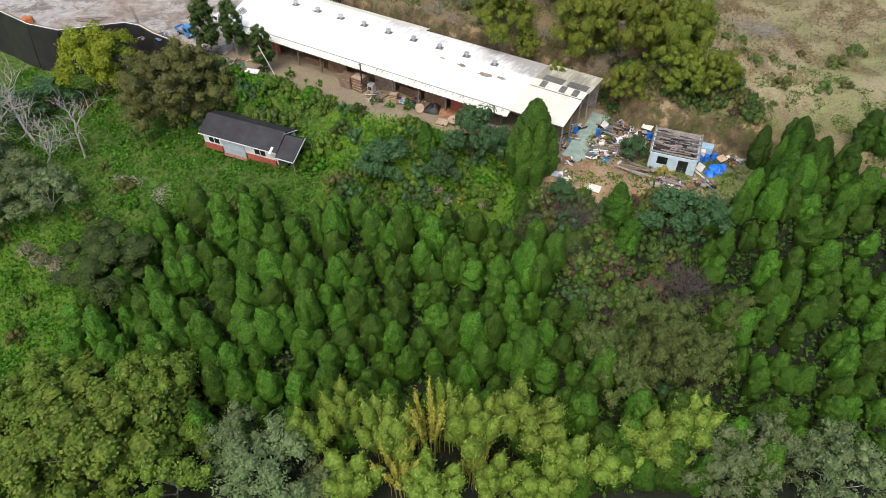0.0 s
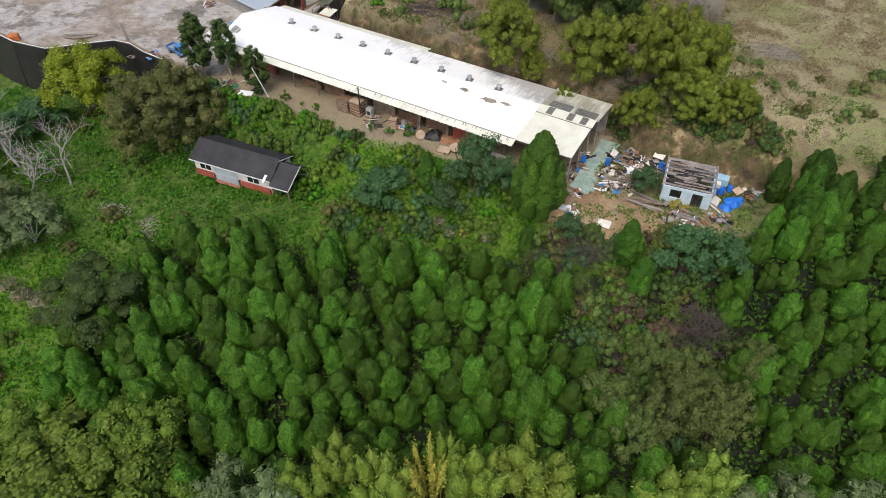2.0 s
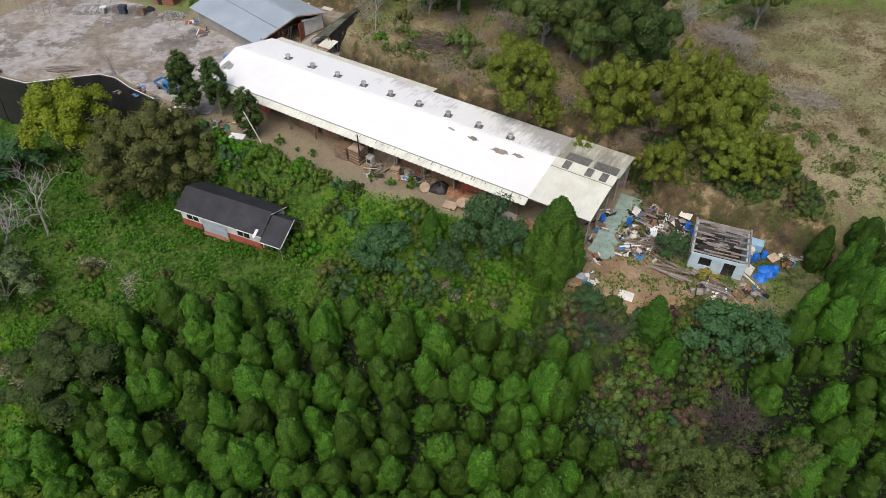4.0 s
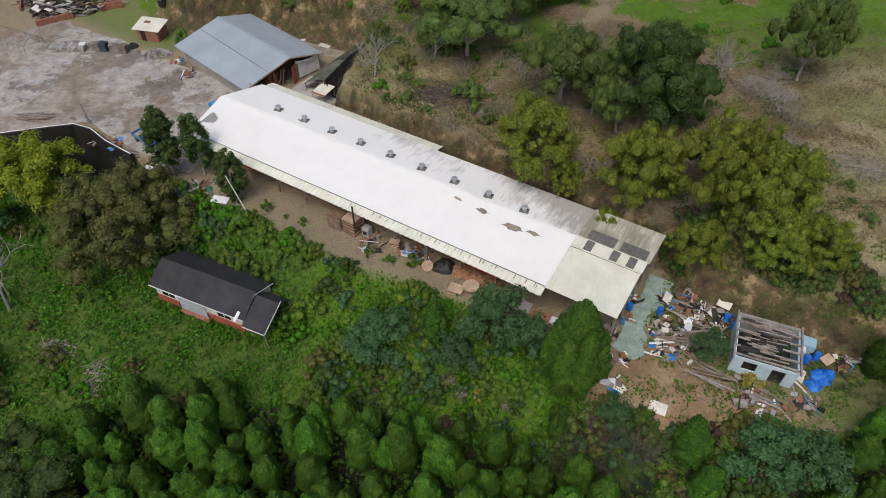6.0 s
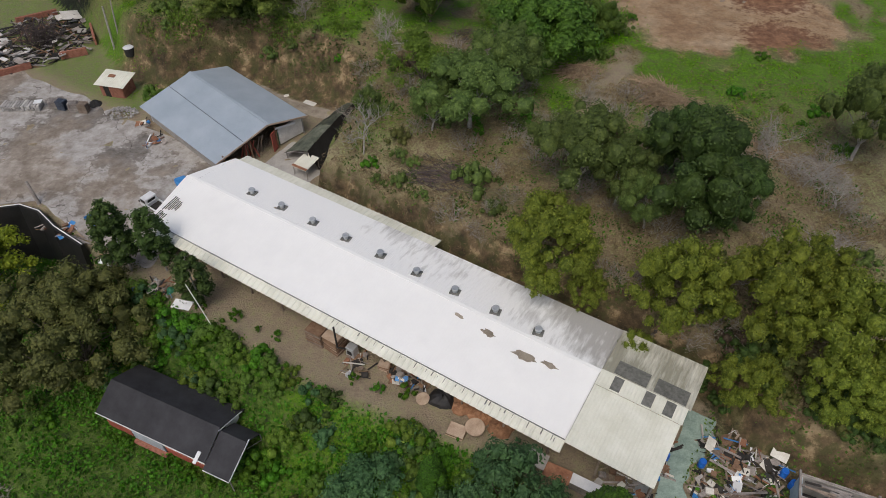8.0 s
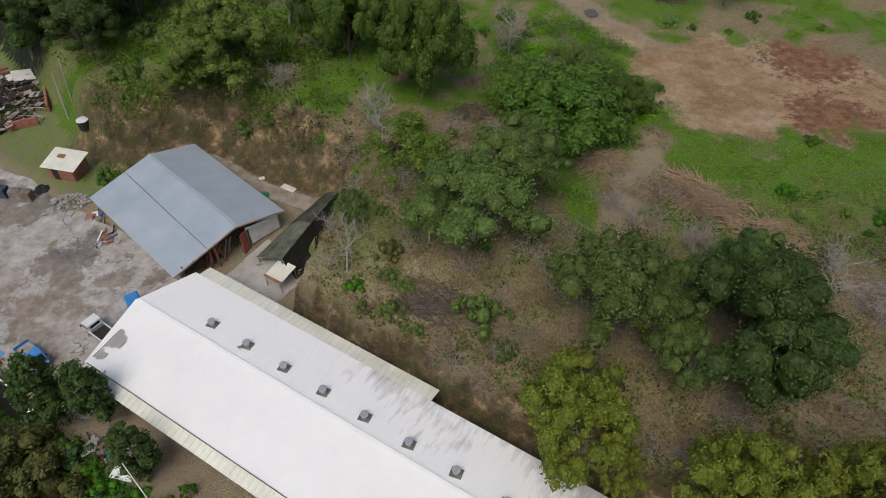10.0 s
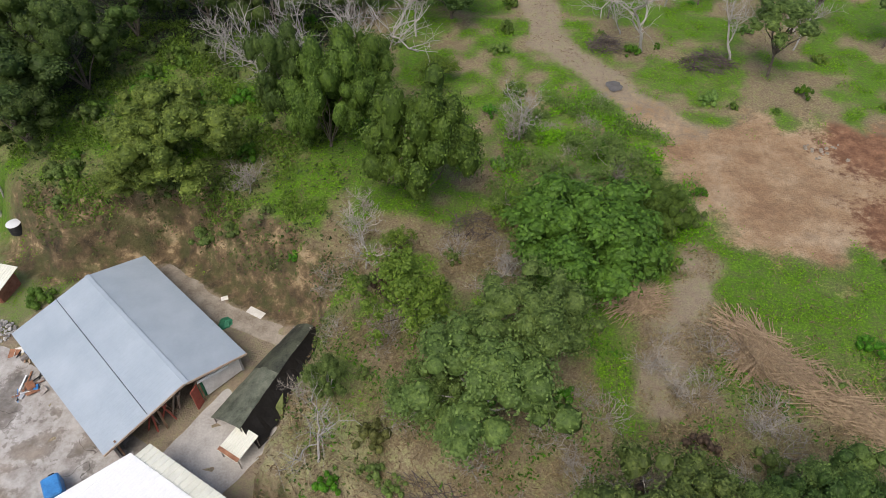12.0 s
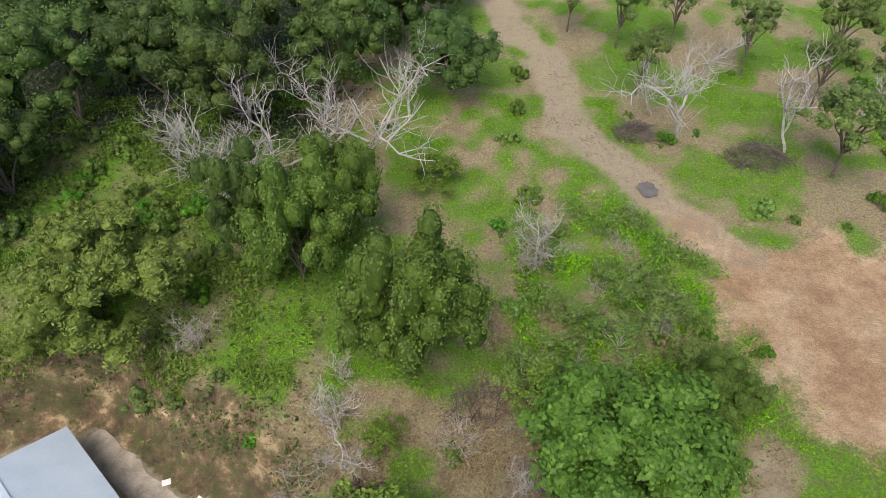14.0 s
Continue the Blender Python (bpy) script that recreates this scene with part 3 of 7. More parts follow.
def ground_patch(name, label, inside, rise, mat, step, box, category="pavement"):
    """A thin sheet that follows the land wherever inside(x, y) holds."""
    x0, x1, y0, y1 = box
    nx, ny = int((x1 - x0) / step), int((y1 - y0) / step)
    s, ids = Shape(), {}
    for j in range(ny):
        for i in range(nx):
            if inside(x0 + (i + 0.5) * step, y0 + (j + 0.5) * step):
                q = []
                for a, b in ((i, j), (i + 1, j), (i + 1, j + 1), (i, j + 1)):
                    if (a, b) not in ids:
                        px, py = x0 + a * step, y0 + b * step
                        ids[(a, b)] = len(s.v)
                        s.v.append((px, py, height(px, py) + rise + 0.02 * noise.noise((px * 0.4, py * 0.4, 9))))
                    q.append(ids[(a, b)])
                s.f.append(tuple(q))
    use = collections.Counter(tuple(sorted((q[k], q[(k + 1) % 4]))) for q in s.f for k in range(4))
    rim = collections.defaultdict(list)
    for (a, b), c in use.items():
        if c == 1:
            rim[a].append(b)
            rim[b].append(a)
    for _ in range(6):
        moved = {a: [(s.v[a][d] * 2 + sum(s.v[b][d] for b in nb)) / (2 + len(nb)) for d in (0, 1)] for a, nb in rim.items()}
        for a, (px, py) in moved.items():
            s.v[a] = (px, py, height(px, py) + rise)
    return solo(name, s, mat, 0, 0, label=label, category=category, kind="structure")


def yard_material():
    m, n, l, b = shader("old_concrete")
    pos = n.new("ShaderNodeTexCoord").outputs["Object"]
    big, mid, fine = noise_node(n, l, 0.16, 6, pos, 0.7), noise_node(n, l, 0.7, 6, pos, 0.7), noise_node(n, l, 6, 5, pos)
    c = ramp_node(n, l, mid, [(0.32, (0.24, 0.212, 0.185)), (0.5, (0.36, 0.338, 0.312)), (0.68, (0.48, 0.46, 0.44))])
    damp = ramp_node(n, l, big, [(0.50, (1.12, 1.12, 1.14)), (0.52, (0.62, 0.6, 0.58)), (0.58, (0.34, 0.32, 0.31))])
    c = mix_node(n, l, 0.8, c, damp, "MULTIPLY")
    warp = n.new("ShaderNodeMix")
    warp.data_type = "VECTOR"
    warp.inputs[0].default_value = 0.12
    l.new(pos, warp.inputs[4])
    nz = n.new("ShaderNodeTexNoise")
    nz.inputs["Scale"].default_value = 0.35
    l.new(pos, nz.inputs["Vector"])
    vm = n.new("ShaderNodeVectorMath")
    vm.operation = "SCALE"
    vm.inputs[3].default_value = 30
    l.new(nz.outputs["Color"], vm.inputs[0])
    l.new(vm.outputs[0], warp.inputs[5])
    vor = n.new("ShaderNodeTexVoronoi")
    vor.feature = "DISTANCE_TO_EDGE"
    vor.inputs["Scale"].default_value = 0.19
    l.new(warp.outputs[1], vor.inputs["Vector"])
    crack = ramp_node(n, l, vor.outputs["Distance"], [(0.002, (0.2, 0.18, 0.16)), (0.008, (1, 1, 1))])
    here = ramp_node(n, l, noise_node(n, l, 0.3, 2, pos), [(0.5, (0, 0, 0)), (0.56, (0.9, 0.9, 0.9))])
    c = mix_node(n, l, here, c, mix_node(n, l, 1.0, c, crack, "MULTIPLY"))
    silt = ramp_node(n, l, noise_node(n, l, 0.08, 4, pos), [(0.48, (0, 0, 0)), (0.56, (0.6, 0.6, 0.6))])
    c = mix_node(n, l, silt, c, ramp_node(n, l, mid, [(0.3, (0.20, 0.155, 0.115)), (0.7, (0.42, 0.35, 0.275))]))
    c = mix_node(n, l, 0.25, c, ramp_node(n, l, fine, [(0.3, (0.5, 0.5, 0.5)), (0.7, (1, 1, 1))]), "MULTIPLY")
    l.new(c, b.inputs["Base Color"])
    b.inputs["Roughness"].default_value = 0.8
    bump_node(n, l, b, fine, 0.02)
    return m


def in_yard(x, y):
    u, w = to_uw(x, y)
    e = 1.6 * noise.noise((x * 0.25, y * 0.25, 2.0))
    return u < -46 + e and w > ramp(u, FRONT) + 0.9 + 0.6 * e and (w < 14.2 + e if u < -66 else w < 14.5) and u > -95


ground_patch("yard_pavement", "cracked grey concrete yard with damp stains", in_yard, 0.06, yard_material(), 0.6, (-85, -20, 85, 135))


def apron(x, y):
    u, w = to_uw(x, y)
    e = 0.7 * noise.noise((x * 0.6, y * 0.6, 3))
    return -47.5 < u < -40.6 + e and 13.2 < w < 22 + e and w - ramp(u, BANK) < -1.0


ground_patch("apron_pavement", "grey concrete apron beside the barn", apron, 0.05, "concrete", 0.4, (-34, -8, 92, 120))


def behind_barn(x, y):
    u, w = to_uw(x, y)
    g = w - ramp(u, BANK)
    return -64 < u < -46 and w > 22 and -3.4 < g < -1.2 + 0.9 * noise.noise((x * 0.5, y * 0.5, 1))


ground_patch("rear_pavement", "narrow muddy concrete strip behind the barn", behind_barn, 0.05, "muddy", 0.35, (-40, -8, 105, 135))


# ---- vegetation ----
def unit(a):
    return a / np.maximum(1e-9, np.linalg.norm(a, axis=1, keepdims=True))


def tufts(P, N, size, aspect, rng, droop=0.0, fold=0.3):
    """Folded leaf tufts at the points P facing N."""
    n = len(P)
    t = unit(np.cross(N, rng.normal(size=(n, 3))))
    if droop:
        t = unit(t + np.array([0, 0, -droop]))
    b = unit(np.cross(N, t))
    N = np.cross(t, b)
    L = (size * (0.65 + 0.7 * rng.random((n, 1))))
    W = L / aspect
    v = np.stack([P - t * L * 0.5, P + b * W * 0.5 - N * W * fold * 0.5 + t * L * 0.05, P + t * L * 0.5, P - b * W * 0.5 - N * W * fold * 0.5 + t * L * 0.05], axis=1)
    return v.reshape(-1, 3), np.arange(4 * n).reshape(-1, 4)


def gather(pieces):
    vs, fs, k = [], [], 0
    for v, f in pieces:
        vs.append(v)
        fs.append(np.asarray(f) + k)
        k += len(v)
    return np.concatenate(vs), np.concatenate(fs)


def billow(c, out, r, rng, n=6):
    """A rounded leafy lobe at c that faces out."""
    out = out / np.linalg.norm(out)
    a = np.cross(out, np.array([0.3, 0.2, 0.9]) if abs(out[2]) < 0.8 else np.array([1.0, 0.1, 0.0]))
    a = a / np.linalg.norm(a)
    b = np.cross(out, a)
    v, f = [], []
    for q, h in ((1.0, -0.45), (0.95, 0.25), (0.55, 0.72), (0.06, 0.88)):
        for k in range(n):
            t = 2 * math.pi * k / n + h
            e = 0.82 + 0.36 * rng.random()
            p = c + (a * math.cos(t) + b * math.sin(t)) * r * q * e + out * r * h * (0.85 + 0.3 * rng.random())
            v.append(p)
    for i in range(3):
        for k in range(n):
            m = (k + 1) % n
            f.append((i * n + k, i * n + m, i * n + n + m, i * n + n + k))
    return np.array(v), np.array(f)


def plume(c, out, length, r, rng, n=8, rough=0.30, wide=0.42, nod=0.0, blunt=1.9):
    """A leafy flame-shaped lobe from c along out, with a lumpy skin that ends in a point."""
    out = out / np.linalg.norm(out)
    a = np.cross(out, np.array([0.3, 0.9, 0.1]) if abs(out[2]) > 0.8 else np.array([0.1, 0.2, 0.95]))
    a = a / np.linalg.norm(a)
    b = np.cross(out, a)
    seed = rng.random() * 50
    ts = (0.0, 0.14, 0.30, 0.46, 0.62, 0.77, 0.90, 1.0)
    v, f = [], []
    for t in ts:
        q = (t / wide) ** 0.7 if t < wide else max(0.0, 1 - ((t - wide) / (1 - wide)) ** blunt) ** 0.7
        q = max(q, 0.05)
        for k in range(n):
            w = 2 * math.pi * (k + 0.5 * (len(v) // n % 2)) / n
            d = a * math.cos(w) + b * math.sin(w)
            e = 1 + rough * 2 * noise.noise((2.6 * math.cos(w) + seed, 2.6 * math.sin(w), t * length / r * 1.9)) + rough * 0.7 * (rng.random() - 0.5)
            p = c + out * length * t + d * r * q * e
            p = p + np.array([out[0], out[1], -0.5]) * nod * length * max(0.0, t - 0.4) ** 2
            v.append(p)
    for i in range(len(ts) - 1):
        for k in range(n):
            m = (k + 1) % n
            f.append((i * n + k, i * n + m, i * n + n + m, i * n + n + k))
    return np.array(v), np.array(f)


def skin_points(v, rng, count, out=0.03):
    """Points scattered over a lobe's skin, with the way that each faces."""
    mid = v.mean(axis=0)
    i = rng.integers(0, len(v), count)
    j = np.clip(i + rng.choice([-1, 1, 8, -8], count), 0, len(v) - 1)
    k = rng.random((count, 1))
    p = v[i] * k + v[j] * (1 - k)
    d = p - mid
    d[:, 2] *= 0.35
    d = unit(d + np.array([0, 0, 1e-4]))
    return p + d * out, d


def dome(c, H, R, rng, n=24, rings=20, blunt=2.3, knobs=60, foot=0.7, knob=0.34):
    """An upright leafy column with a rounded top, its skin swollen into many small knobs."""
    i, k = np.meshgrid(np.arange(rings), np.arange(n), indexing="ij")
    t = (i / (rings - 1)) ** 0.8
    w = 2 * math.pi * (k + 0.5 * (i % 2)) / n
    q = np.maximum(0.0008, 1 - t ** blunt) ** 0.6 * (foot + (1 - foot) * np.minimum(1.0, t / 0.3))
    seed = rng.random() * 6.28
    q = q * (1 + 0.07 * np.sin(2 * w + seed) + 0.06 * np.sin(3 * w + 5 * t + seed))
    p = np.stack([R * q * np.cos(w), R * q * np.sin(w), H * t], axis=-1).reshape(-1, 3)
    d = np.stack([q * np.cos(w), q * np.sin(w), 0.12 + 1.5 * t ** 4], axis=-1).reshape(-1, 3)
    d = unit(d)
    tk = rng.random(knobs) ** 0.75 * 0.98
    wk = rng.random(knobs) * 6.283
    qk = np.maximum(0.01, 1 - tk ** blunt) ** 0.6
    ck = np.stack([R * qk * np.cos(wk), R * qk * np.sin(wk), H * tk], axis=-1)
    rk = knob * (0.7 + 0.7 * rng.random(knobs))
    gap = np.linalg.norm(p[:, None, :] - ck[None, :, :], axis=2) / rk[None, :]
    swell = (np.sqrt(np.maximum(0.0, 1 - gap ** 2)) * rk[None, :]).max(axis=1)
    v = p + d * (swell[:, None] * 0.95 - 0.12) + 0.03 * rng.normal(size=p.shape) + np.array(c)
    f = np.stack([i[:-1] * n + k[:-1], i[:-1] * n + (k[:-1] + 1) % n, (i[:-1] + 1) * n + (k[:-1] + 1) % n, (i[:-1] + 1) * n + k[:-1]], axis=-1).reshape(-1, 4)
    return v, f, d


def cypress_meshes(seed, H, R, mat, lobes=3, leaves=110, size=0.22, blunt=2.3, fine=22, knobs=60):
    """A dense conifer: a rounded leafy column with smaller columns at its shoulders, short sprays all over."""
    rng = np.random.default_rng(seed)
    pieces, P, N = [], [], []
    spots = [((0, 0, 0.03 * H), 0.95 * H, 0.86 * R, fine, knobs, leaves)]
    for i in range(lobes):
        w = i * 2.4 + rng.random()
        q = R * (0.48 + 0.22 * rng.random())
        spots.append(((q * math.cos(w), q * math.sin(w), 0.08 * H), H * (0.48 + 0.34 * rng.random()), R * (0.36 + 0.16 * rng.random()), max(10, fine // 2), knobs // 3, leaves // 4))
    for c, h, r, n, kn, lv in spots:
        v, f, d = dome(c, h, r, rng, n, int(n * 0.9), blunt, kn)
        pieces.append((v, f))
        j = rng.integers(0, len(v), lv)
        P.append(v[j] + d[j] * 0.02)
        N.append(d[j])
    P, N = np.concatenate(P), np.concatenate(N)
    pieces.append(tufts(P, unit(N + np.array([0, 0, 0.15]) + 0.55 * rng.normal(size=N.shape)), size, 1.5, rng))
    v, f = gather(pieces)
    crown = quick_mesh("crown", v, f, M[mat])
    s = Shape().tube([(0, 0, -0.3), (0.02, 0.01, H * 0.3), (0, 0, H * 0.7)], [0.13, 0.1, 0.05], 5)
    trunk = s.mesh("trunk")
    trunk.materials.append(M["bark"])
    return trunk, crown


def limb_path(a, b, rng, sag=0.12):
    a, b = np.array(a), np.array(b)
    d = np.linalg.norm(b - a)
    m1 = a + (b - a) * 0.35 + rng.normal(size=3) * d * sag * 0.5 + np.array([0, 0, 0.10 * d])
    m2 = a + (b - a) * 0.7 + rng.normal(size=3) * d * sag * 0.5 + np.array([0, 0, 0.08 * d])
    return [tuple(a), tuple(m1), tuple(m2), tuple(b)]


def broad_meshes(seed, H, R, mat, bark="bark", blobs=30, rb=0.28, per=75, size=0.36, aspect=1.7, low=0.35, flat=1.0, droop=0.0, gap=0.0, core=0.55, limbs=True, stem=1.0):
    """A crown of many leafy clumps carried by limbs: H high, R wide, clumps from low * H up."""
    rng = np.random.default_rng(seed)
    s = Shape()
    lean = rng.normal(size=2) * 0.06 * H
    fork = np.array([lean[0] * 0.4, lean[1] * 0.4, H * low * 0.75])
    s.tube([(0, 0, -0.4), (lean[0] * 0.15, lean[1] * 0.15, fork[2] * 0.5), tuple(fork)], [0.034 * H * stem, 0.026 * H * stem, 0.021 * H * stem], 7)
    mid, half = H * (1 + low) / 2, H * (1 - low) / 2
    P, N, pieces = [], [], []
    boughs = max(6, blobs // 5)
    for j in range(boughs + 3):
        a = j * 2.399963 + rng.random() * 0.9
        zz = 1 - 1.6 * (j + 0.5) / boughs if j < boughs else 0.6
        rr = math.sqrt(max(0.0, 1 - zz * zz)) if j < boughs else 0.3
        k = 0.52 + 0.34 * rng.random()
        tip = np.array([lean[0] + R * k * rr * math.cos(a), lean[1] + R * k * rr * math.sin(a), mid + half * 0.72 * zz * flat])
        if limbs and (j % 2 == 0 or gap):
            s.tube(limb_path(fork, tip, rng), [0.011 * H, 0.008 * H, 0.005 * H, 0.002 * H], 5, False)
        for i in range(max(1, round(blobs / boughs))):
            br = R * rb * (0.55 + 0.8 * rng.random())
            c = tip + unit(rng.normal(size=(1, 3)) + np.array([0.6 * rr * math.cos(a), 0.6 * rr * math.sin(a), 0.35]))[0] * R * (0.12 + 0.3 * rng.random()) * np.array([1, 1, min(1.2, half / R)])
            if rng.random() < gap:
                continue
            m = max(10, int(per * (br / (R * rb)) ** 1.6))
            out = np.array([c[0] - lean[0], c[1] - lean[1], (c[2] - mid) + 0.5 * R])
            out = out / np.linalg.norm(out)
            d = unit(rng.normal(size=(m, 3)) + out * 0.6 + np.array([0, 0, 0.4]))
            lump = 1 + 0.22 * np.sin(d[:, :1] * 5 + j) * np.cos(d[:, 1:2] * 5 + i)
            P.append(c + d * br * lump * (0.72 + 0.38 * rng.random((m, 1))) * np.array([1, 1, 0.82]))
            N.append(unit(d + np.array([0, 0, 0.5]) + 0.35 * rng.normal(size=(m, 3))))
            if core > 0:
                pieces.append(billow(c - out * br * 0.1, out, core * br, rng, 6))
    pieces.append(tufts(np.concatenate(P), np.concatenate(N), size, aspect, rng, droop))
    v, f = gather(pieces)
    crown = quick_mesh("crown", v, f, M[mat])
    trunk = s.mesh("trunk")
    trunk.materials.append(M[bark])
    return trunk, crown


def slim_meshes(seed, H, R):
    """A narrow upright tree: fine dense foliage close round a straight pale stem that is bare below."""
    rng = np.random.default_rng(seed)
    s = Shape().tube([(0, 0, -0.3), (0.1, 0.05, H * 0.4), (0.05, 0, H * 0.95)], [0.12, 0.09, 0.03], 6)
    P, N, pieces = [], [], []
    for i in range(46):
        t = 0.22 + 0.76 * (i + rng.random()) / 46
        q = R * min(1.0, (t - 0.12) / 0.22) * max(0.25, 1 - ((t - 0.3) / 0.78) ** 3) if t > 0.3 else R * 0.75
        w = i * 2.4 + rng.random()
        c = np.array([q * (0.3 + 0.55 * rng.random()) * math.cos(w), q * 0.62 * math.sin(w), t * H])
        br = 0.22 * R + 0.25 * q * rng.random()
        d = unit(rng.normal(size=(46, 3)) + np.array([0.4 * math.cos(w), 0.4 * math.sin(w), 0.4]))
        P.append(c + d * br * (0.7 + 0.4 * rng.random((46, 1))))
        N.append(unit(d + np.array([0, 0, 0.4]) + 0.35 * rng.normal(size=(46, 3))))
        pieces.append(billow(c, np.array([math.cos(w), math.sin(w), 0.6]), br * 0.7, rng, 5))
        if i % 4 == 0:
            s.tube([(0.06, 0.02, t * H - 0.5), tuple(c)], [0.03, 0.012], 4, False)
    pieces.append(tufts(np.concatenate(P), np.concatenate(N), 0.27, 1.8, rng))
    v, f = gather(pieces)
    crown = quick_mesh("crown", v, f, M["slimleaf"])
    trunk = s.mesh("trunk")
    trunk.materials.append(M["palebark"])
    return trunk, crown


def bamboo_meshes(seed, H, R, mat, culms=12, per=250, size=0.32, stem="culm", body=0.85):
    """Upright culms in a clump, each a feathery column of narrow hanging leaves that nods at the tip."""
    rng = np.random.default_rng(seed)
    s, P, N, pieces = Shape(), [], [], []
    for i in range(culms):
        a = i * 2.399963 + rng.random()
        reach = R * math.sqrt((i + 0.3) / culms) * (0.8 + 0.3 * rng.random())
        h = H * (0.72 + 0.30 * rng.random())
        d = np.array([math.cos(a), math.sin(a)])
        pts = []
        for k in range(6):
            t = k / 5
            x = d * (0.45 * reach * (1 - t) + reach * t ** 1.6)
            pts.append((x[0], x[1], h * (1 - (1 - t) ** 1.35) - 0.05 * h * max(0, t - 0.75) / 0.25 - 0.2))
        s.tube(pts, [0.05, 0.05, 0.045, 0.035, 0.02, 0.008], 4, False)
        q = np.array(pts)
        base = q[2] * 0.6 + q[1] * 0.4
        way = q[5] - base
        pc = plume(base, way, np.linalg.norm(way) * 1.0, body * (0.75 + 0.5 * rng.random()), rng, 9, 0.3, 0.55, 0.14, 2.8)
        pieces.append(pc)
        p, d = skin_points(pc[0], rng, per, 0.05)
        P.append(p + (d + 0.4 * rng.normal(size=(per, 3))) * 0.32 * rng.random((per, 1)))
        N.append(unit(d + np.array([0, 0, 0.5]) + 0.4 * rng.normal(size=(per, 3))))
    pieces.append(tufts(np.concatenate(P), np.concatenate(N), size, 2.9, rng, 0.5))
    v, f = gather(pieces)
    crown = quick_mesh("foliage", v, f, M[mat])
    trunk = s.mesh("stem_clump")
    trunk.materials.append(M[stem])
    return trunk, crown


def bare_mesh(seed, H, R, bark="palebark", depth=4, kids=4, up=0.9):
    """A leafless tree that forks again and again into fine twigs."""
    rng = np.random.default_rng(seed)
    s = Shape()

    def grow(p, d, length, r, level):
        n = 5 if level < 2 else 3
        pts, q, dd = [p], p, d
        for i in range(n):
            dd = dd + rng.normal(size=3) * (0.2 if level == 0 else 0.40) + np.array([0, 0, up * (0.24 if level < 2 else 0.12)])
            dd = dd / np.linalg.norm(dd)
            q = q + dd * length / n
            pts.append(q)
        s.tube([tuple(x) for x in pts], [r * (1 - 0.55 * i / n) for i in range(n + 1)], 6 if level == 0 else 4 if level < 2 else 3, False)
        if level >= depth:
            return
        for k in range(kids + (2 if level == 1 else 1 if level else 0)):
            at = pts[1 + int((n - 1) * (k + 0.6) / (kids + 2))] if level else pts[2 + (k % (n - 1))]
            w = k * 2.4 + rng.random()
            nd = dd * 0.75 + np.array([math.cos(w), math.sin(w), 0.25]) * np.array([R * 1.9 / H, R * 1.9 / H, 1.6]) * (0.7 + 0.5 * rng.random()) + rng.normal(size=3) * 0.3
            nd[2] = max(nd[2], -0.1)
            nd = nd / np.linalg.norm(nd)
            grow(at, nd, length * (0.50 + 0.28 * rng.random()) * (1.25 if level == 0 else 1), max(0.013, r * (0.55 if level == 0 else 0.48)), level + 1)

    grow(np.array([0, 0, -0.3]), np.array([0.08 * rng.normal(), 0.08 * rng.normal(), 1.0]), H * 0.46, 0.014 * H, 0)
    me = s.mesh("crown")
    me.materials.append(M[bark])
    return me


def shrub_mesh(seed, R, H, mat, lum=11, per=25, size=0.23, aspect=1.8):
    """A ragged bush of leafy lobes and loose shoots."""
    rng = np.random.default_rng(seed)
    P, N, pieces = [], [], []
    for i in range(lum):
        a, q = i * 2.4 + rng.random(), math.sqrt((i + 0.3) / lum)
        e = 0.6 + 0.7 * rng.random()
        c = np.array([R * e * q * math.cos(a), R * e * q * math.sin(a), H * (0.75 - 0.5 * q * q) * (0.55 + 0.7 * rng.random())])
        r = R * (0.2 + 0.16 * rng.random())
        pieces.append(billow(c - np.array([0, 0, r * 0.3]), np.array([0.5 * math.cos(a) * q, 0.5 * math.sin(a) * q, 1.0]), r, rng, 5))
        d = unit(rng.normal(size=(per, 3)) + np.array([0, 0, 0.5]))
        P.append(c + d * r * (0.7 + 0.8 * rng.random((per, 1)) ** 2))
        N.append(unit(d + np.array([0, 0, 0.6]) + 0.5 * rng.normal(size=(per, 3))))
    pieces.append(tufts(np.concatenate(P), np.concatenate(N), size, aspect, rng))
    v, f = gather(pieces)
    return quick_mesh("foliage", v, f, M[mat])


def twig_bush_mesh(seed, R, H, mat, n=130):
    """A leafless thicket of thin stems."""
    rng = np.random.default_rng(seed)
    s = Shape()
    for i in range(n):
        a, q = rng.random() * 6.283, math.sqrt(rng.random())
        b = np.array([0.45 * R * q * math.cos(a), 0.45 * R * q * math.sin(a), -0.1])
        e = np.array([R * q * math.cos(a + 0.3), R * q * math.sin(a + 0.3), H * (1 - 0.45 * q * q) * (0.7 + 0.4 * rng.random())])
        m = (b + e) / 2 + rng.normal(size=3) * 0.15 * R
        s.tube([tuple(b), tuple(m), tuple(e)], [0.03, 0.022, 0.01], 3, False)
        for k in range(3):
            p = m + (e - m) * rng.random()
            s.tube([tuple(p), tuple(p + rng.normal(size=3) * 0.28 * R * np.array([1, 1, 0.6]) + np.array([0, 0, 0.1]))], [0.014, 0.007], 3, False)
    me = s.mesh("crown")
    me.materials.append(M[mat])
    return me


def plant(name, meshes, x, y, scale=1.0, rz=0.0, label="", category="tree", group="", sink=0.0, stretch=1.0):
    ob = thing(name, x, y, height(x, y) - sink, rz, label, category, group)
    ob.scale = (scale, scale, scale * stretch)
    for me in meshes:
        part(me.name.split(".")[0], me, None, ob)
    return ob


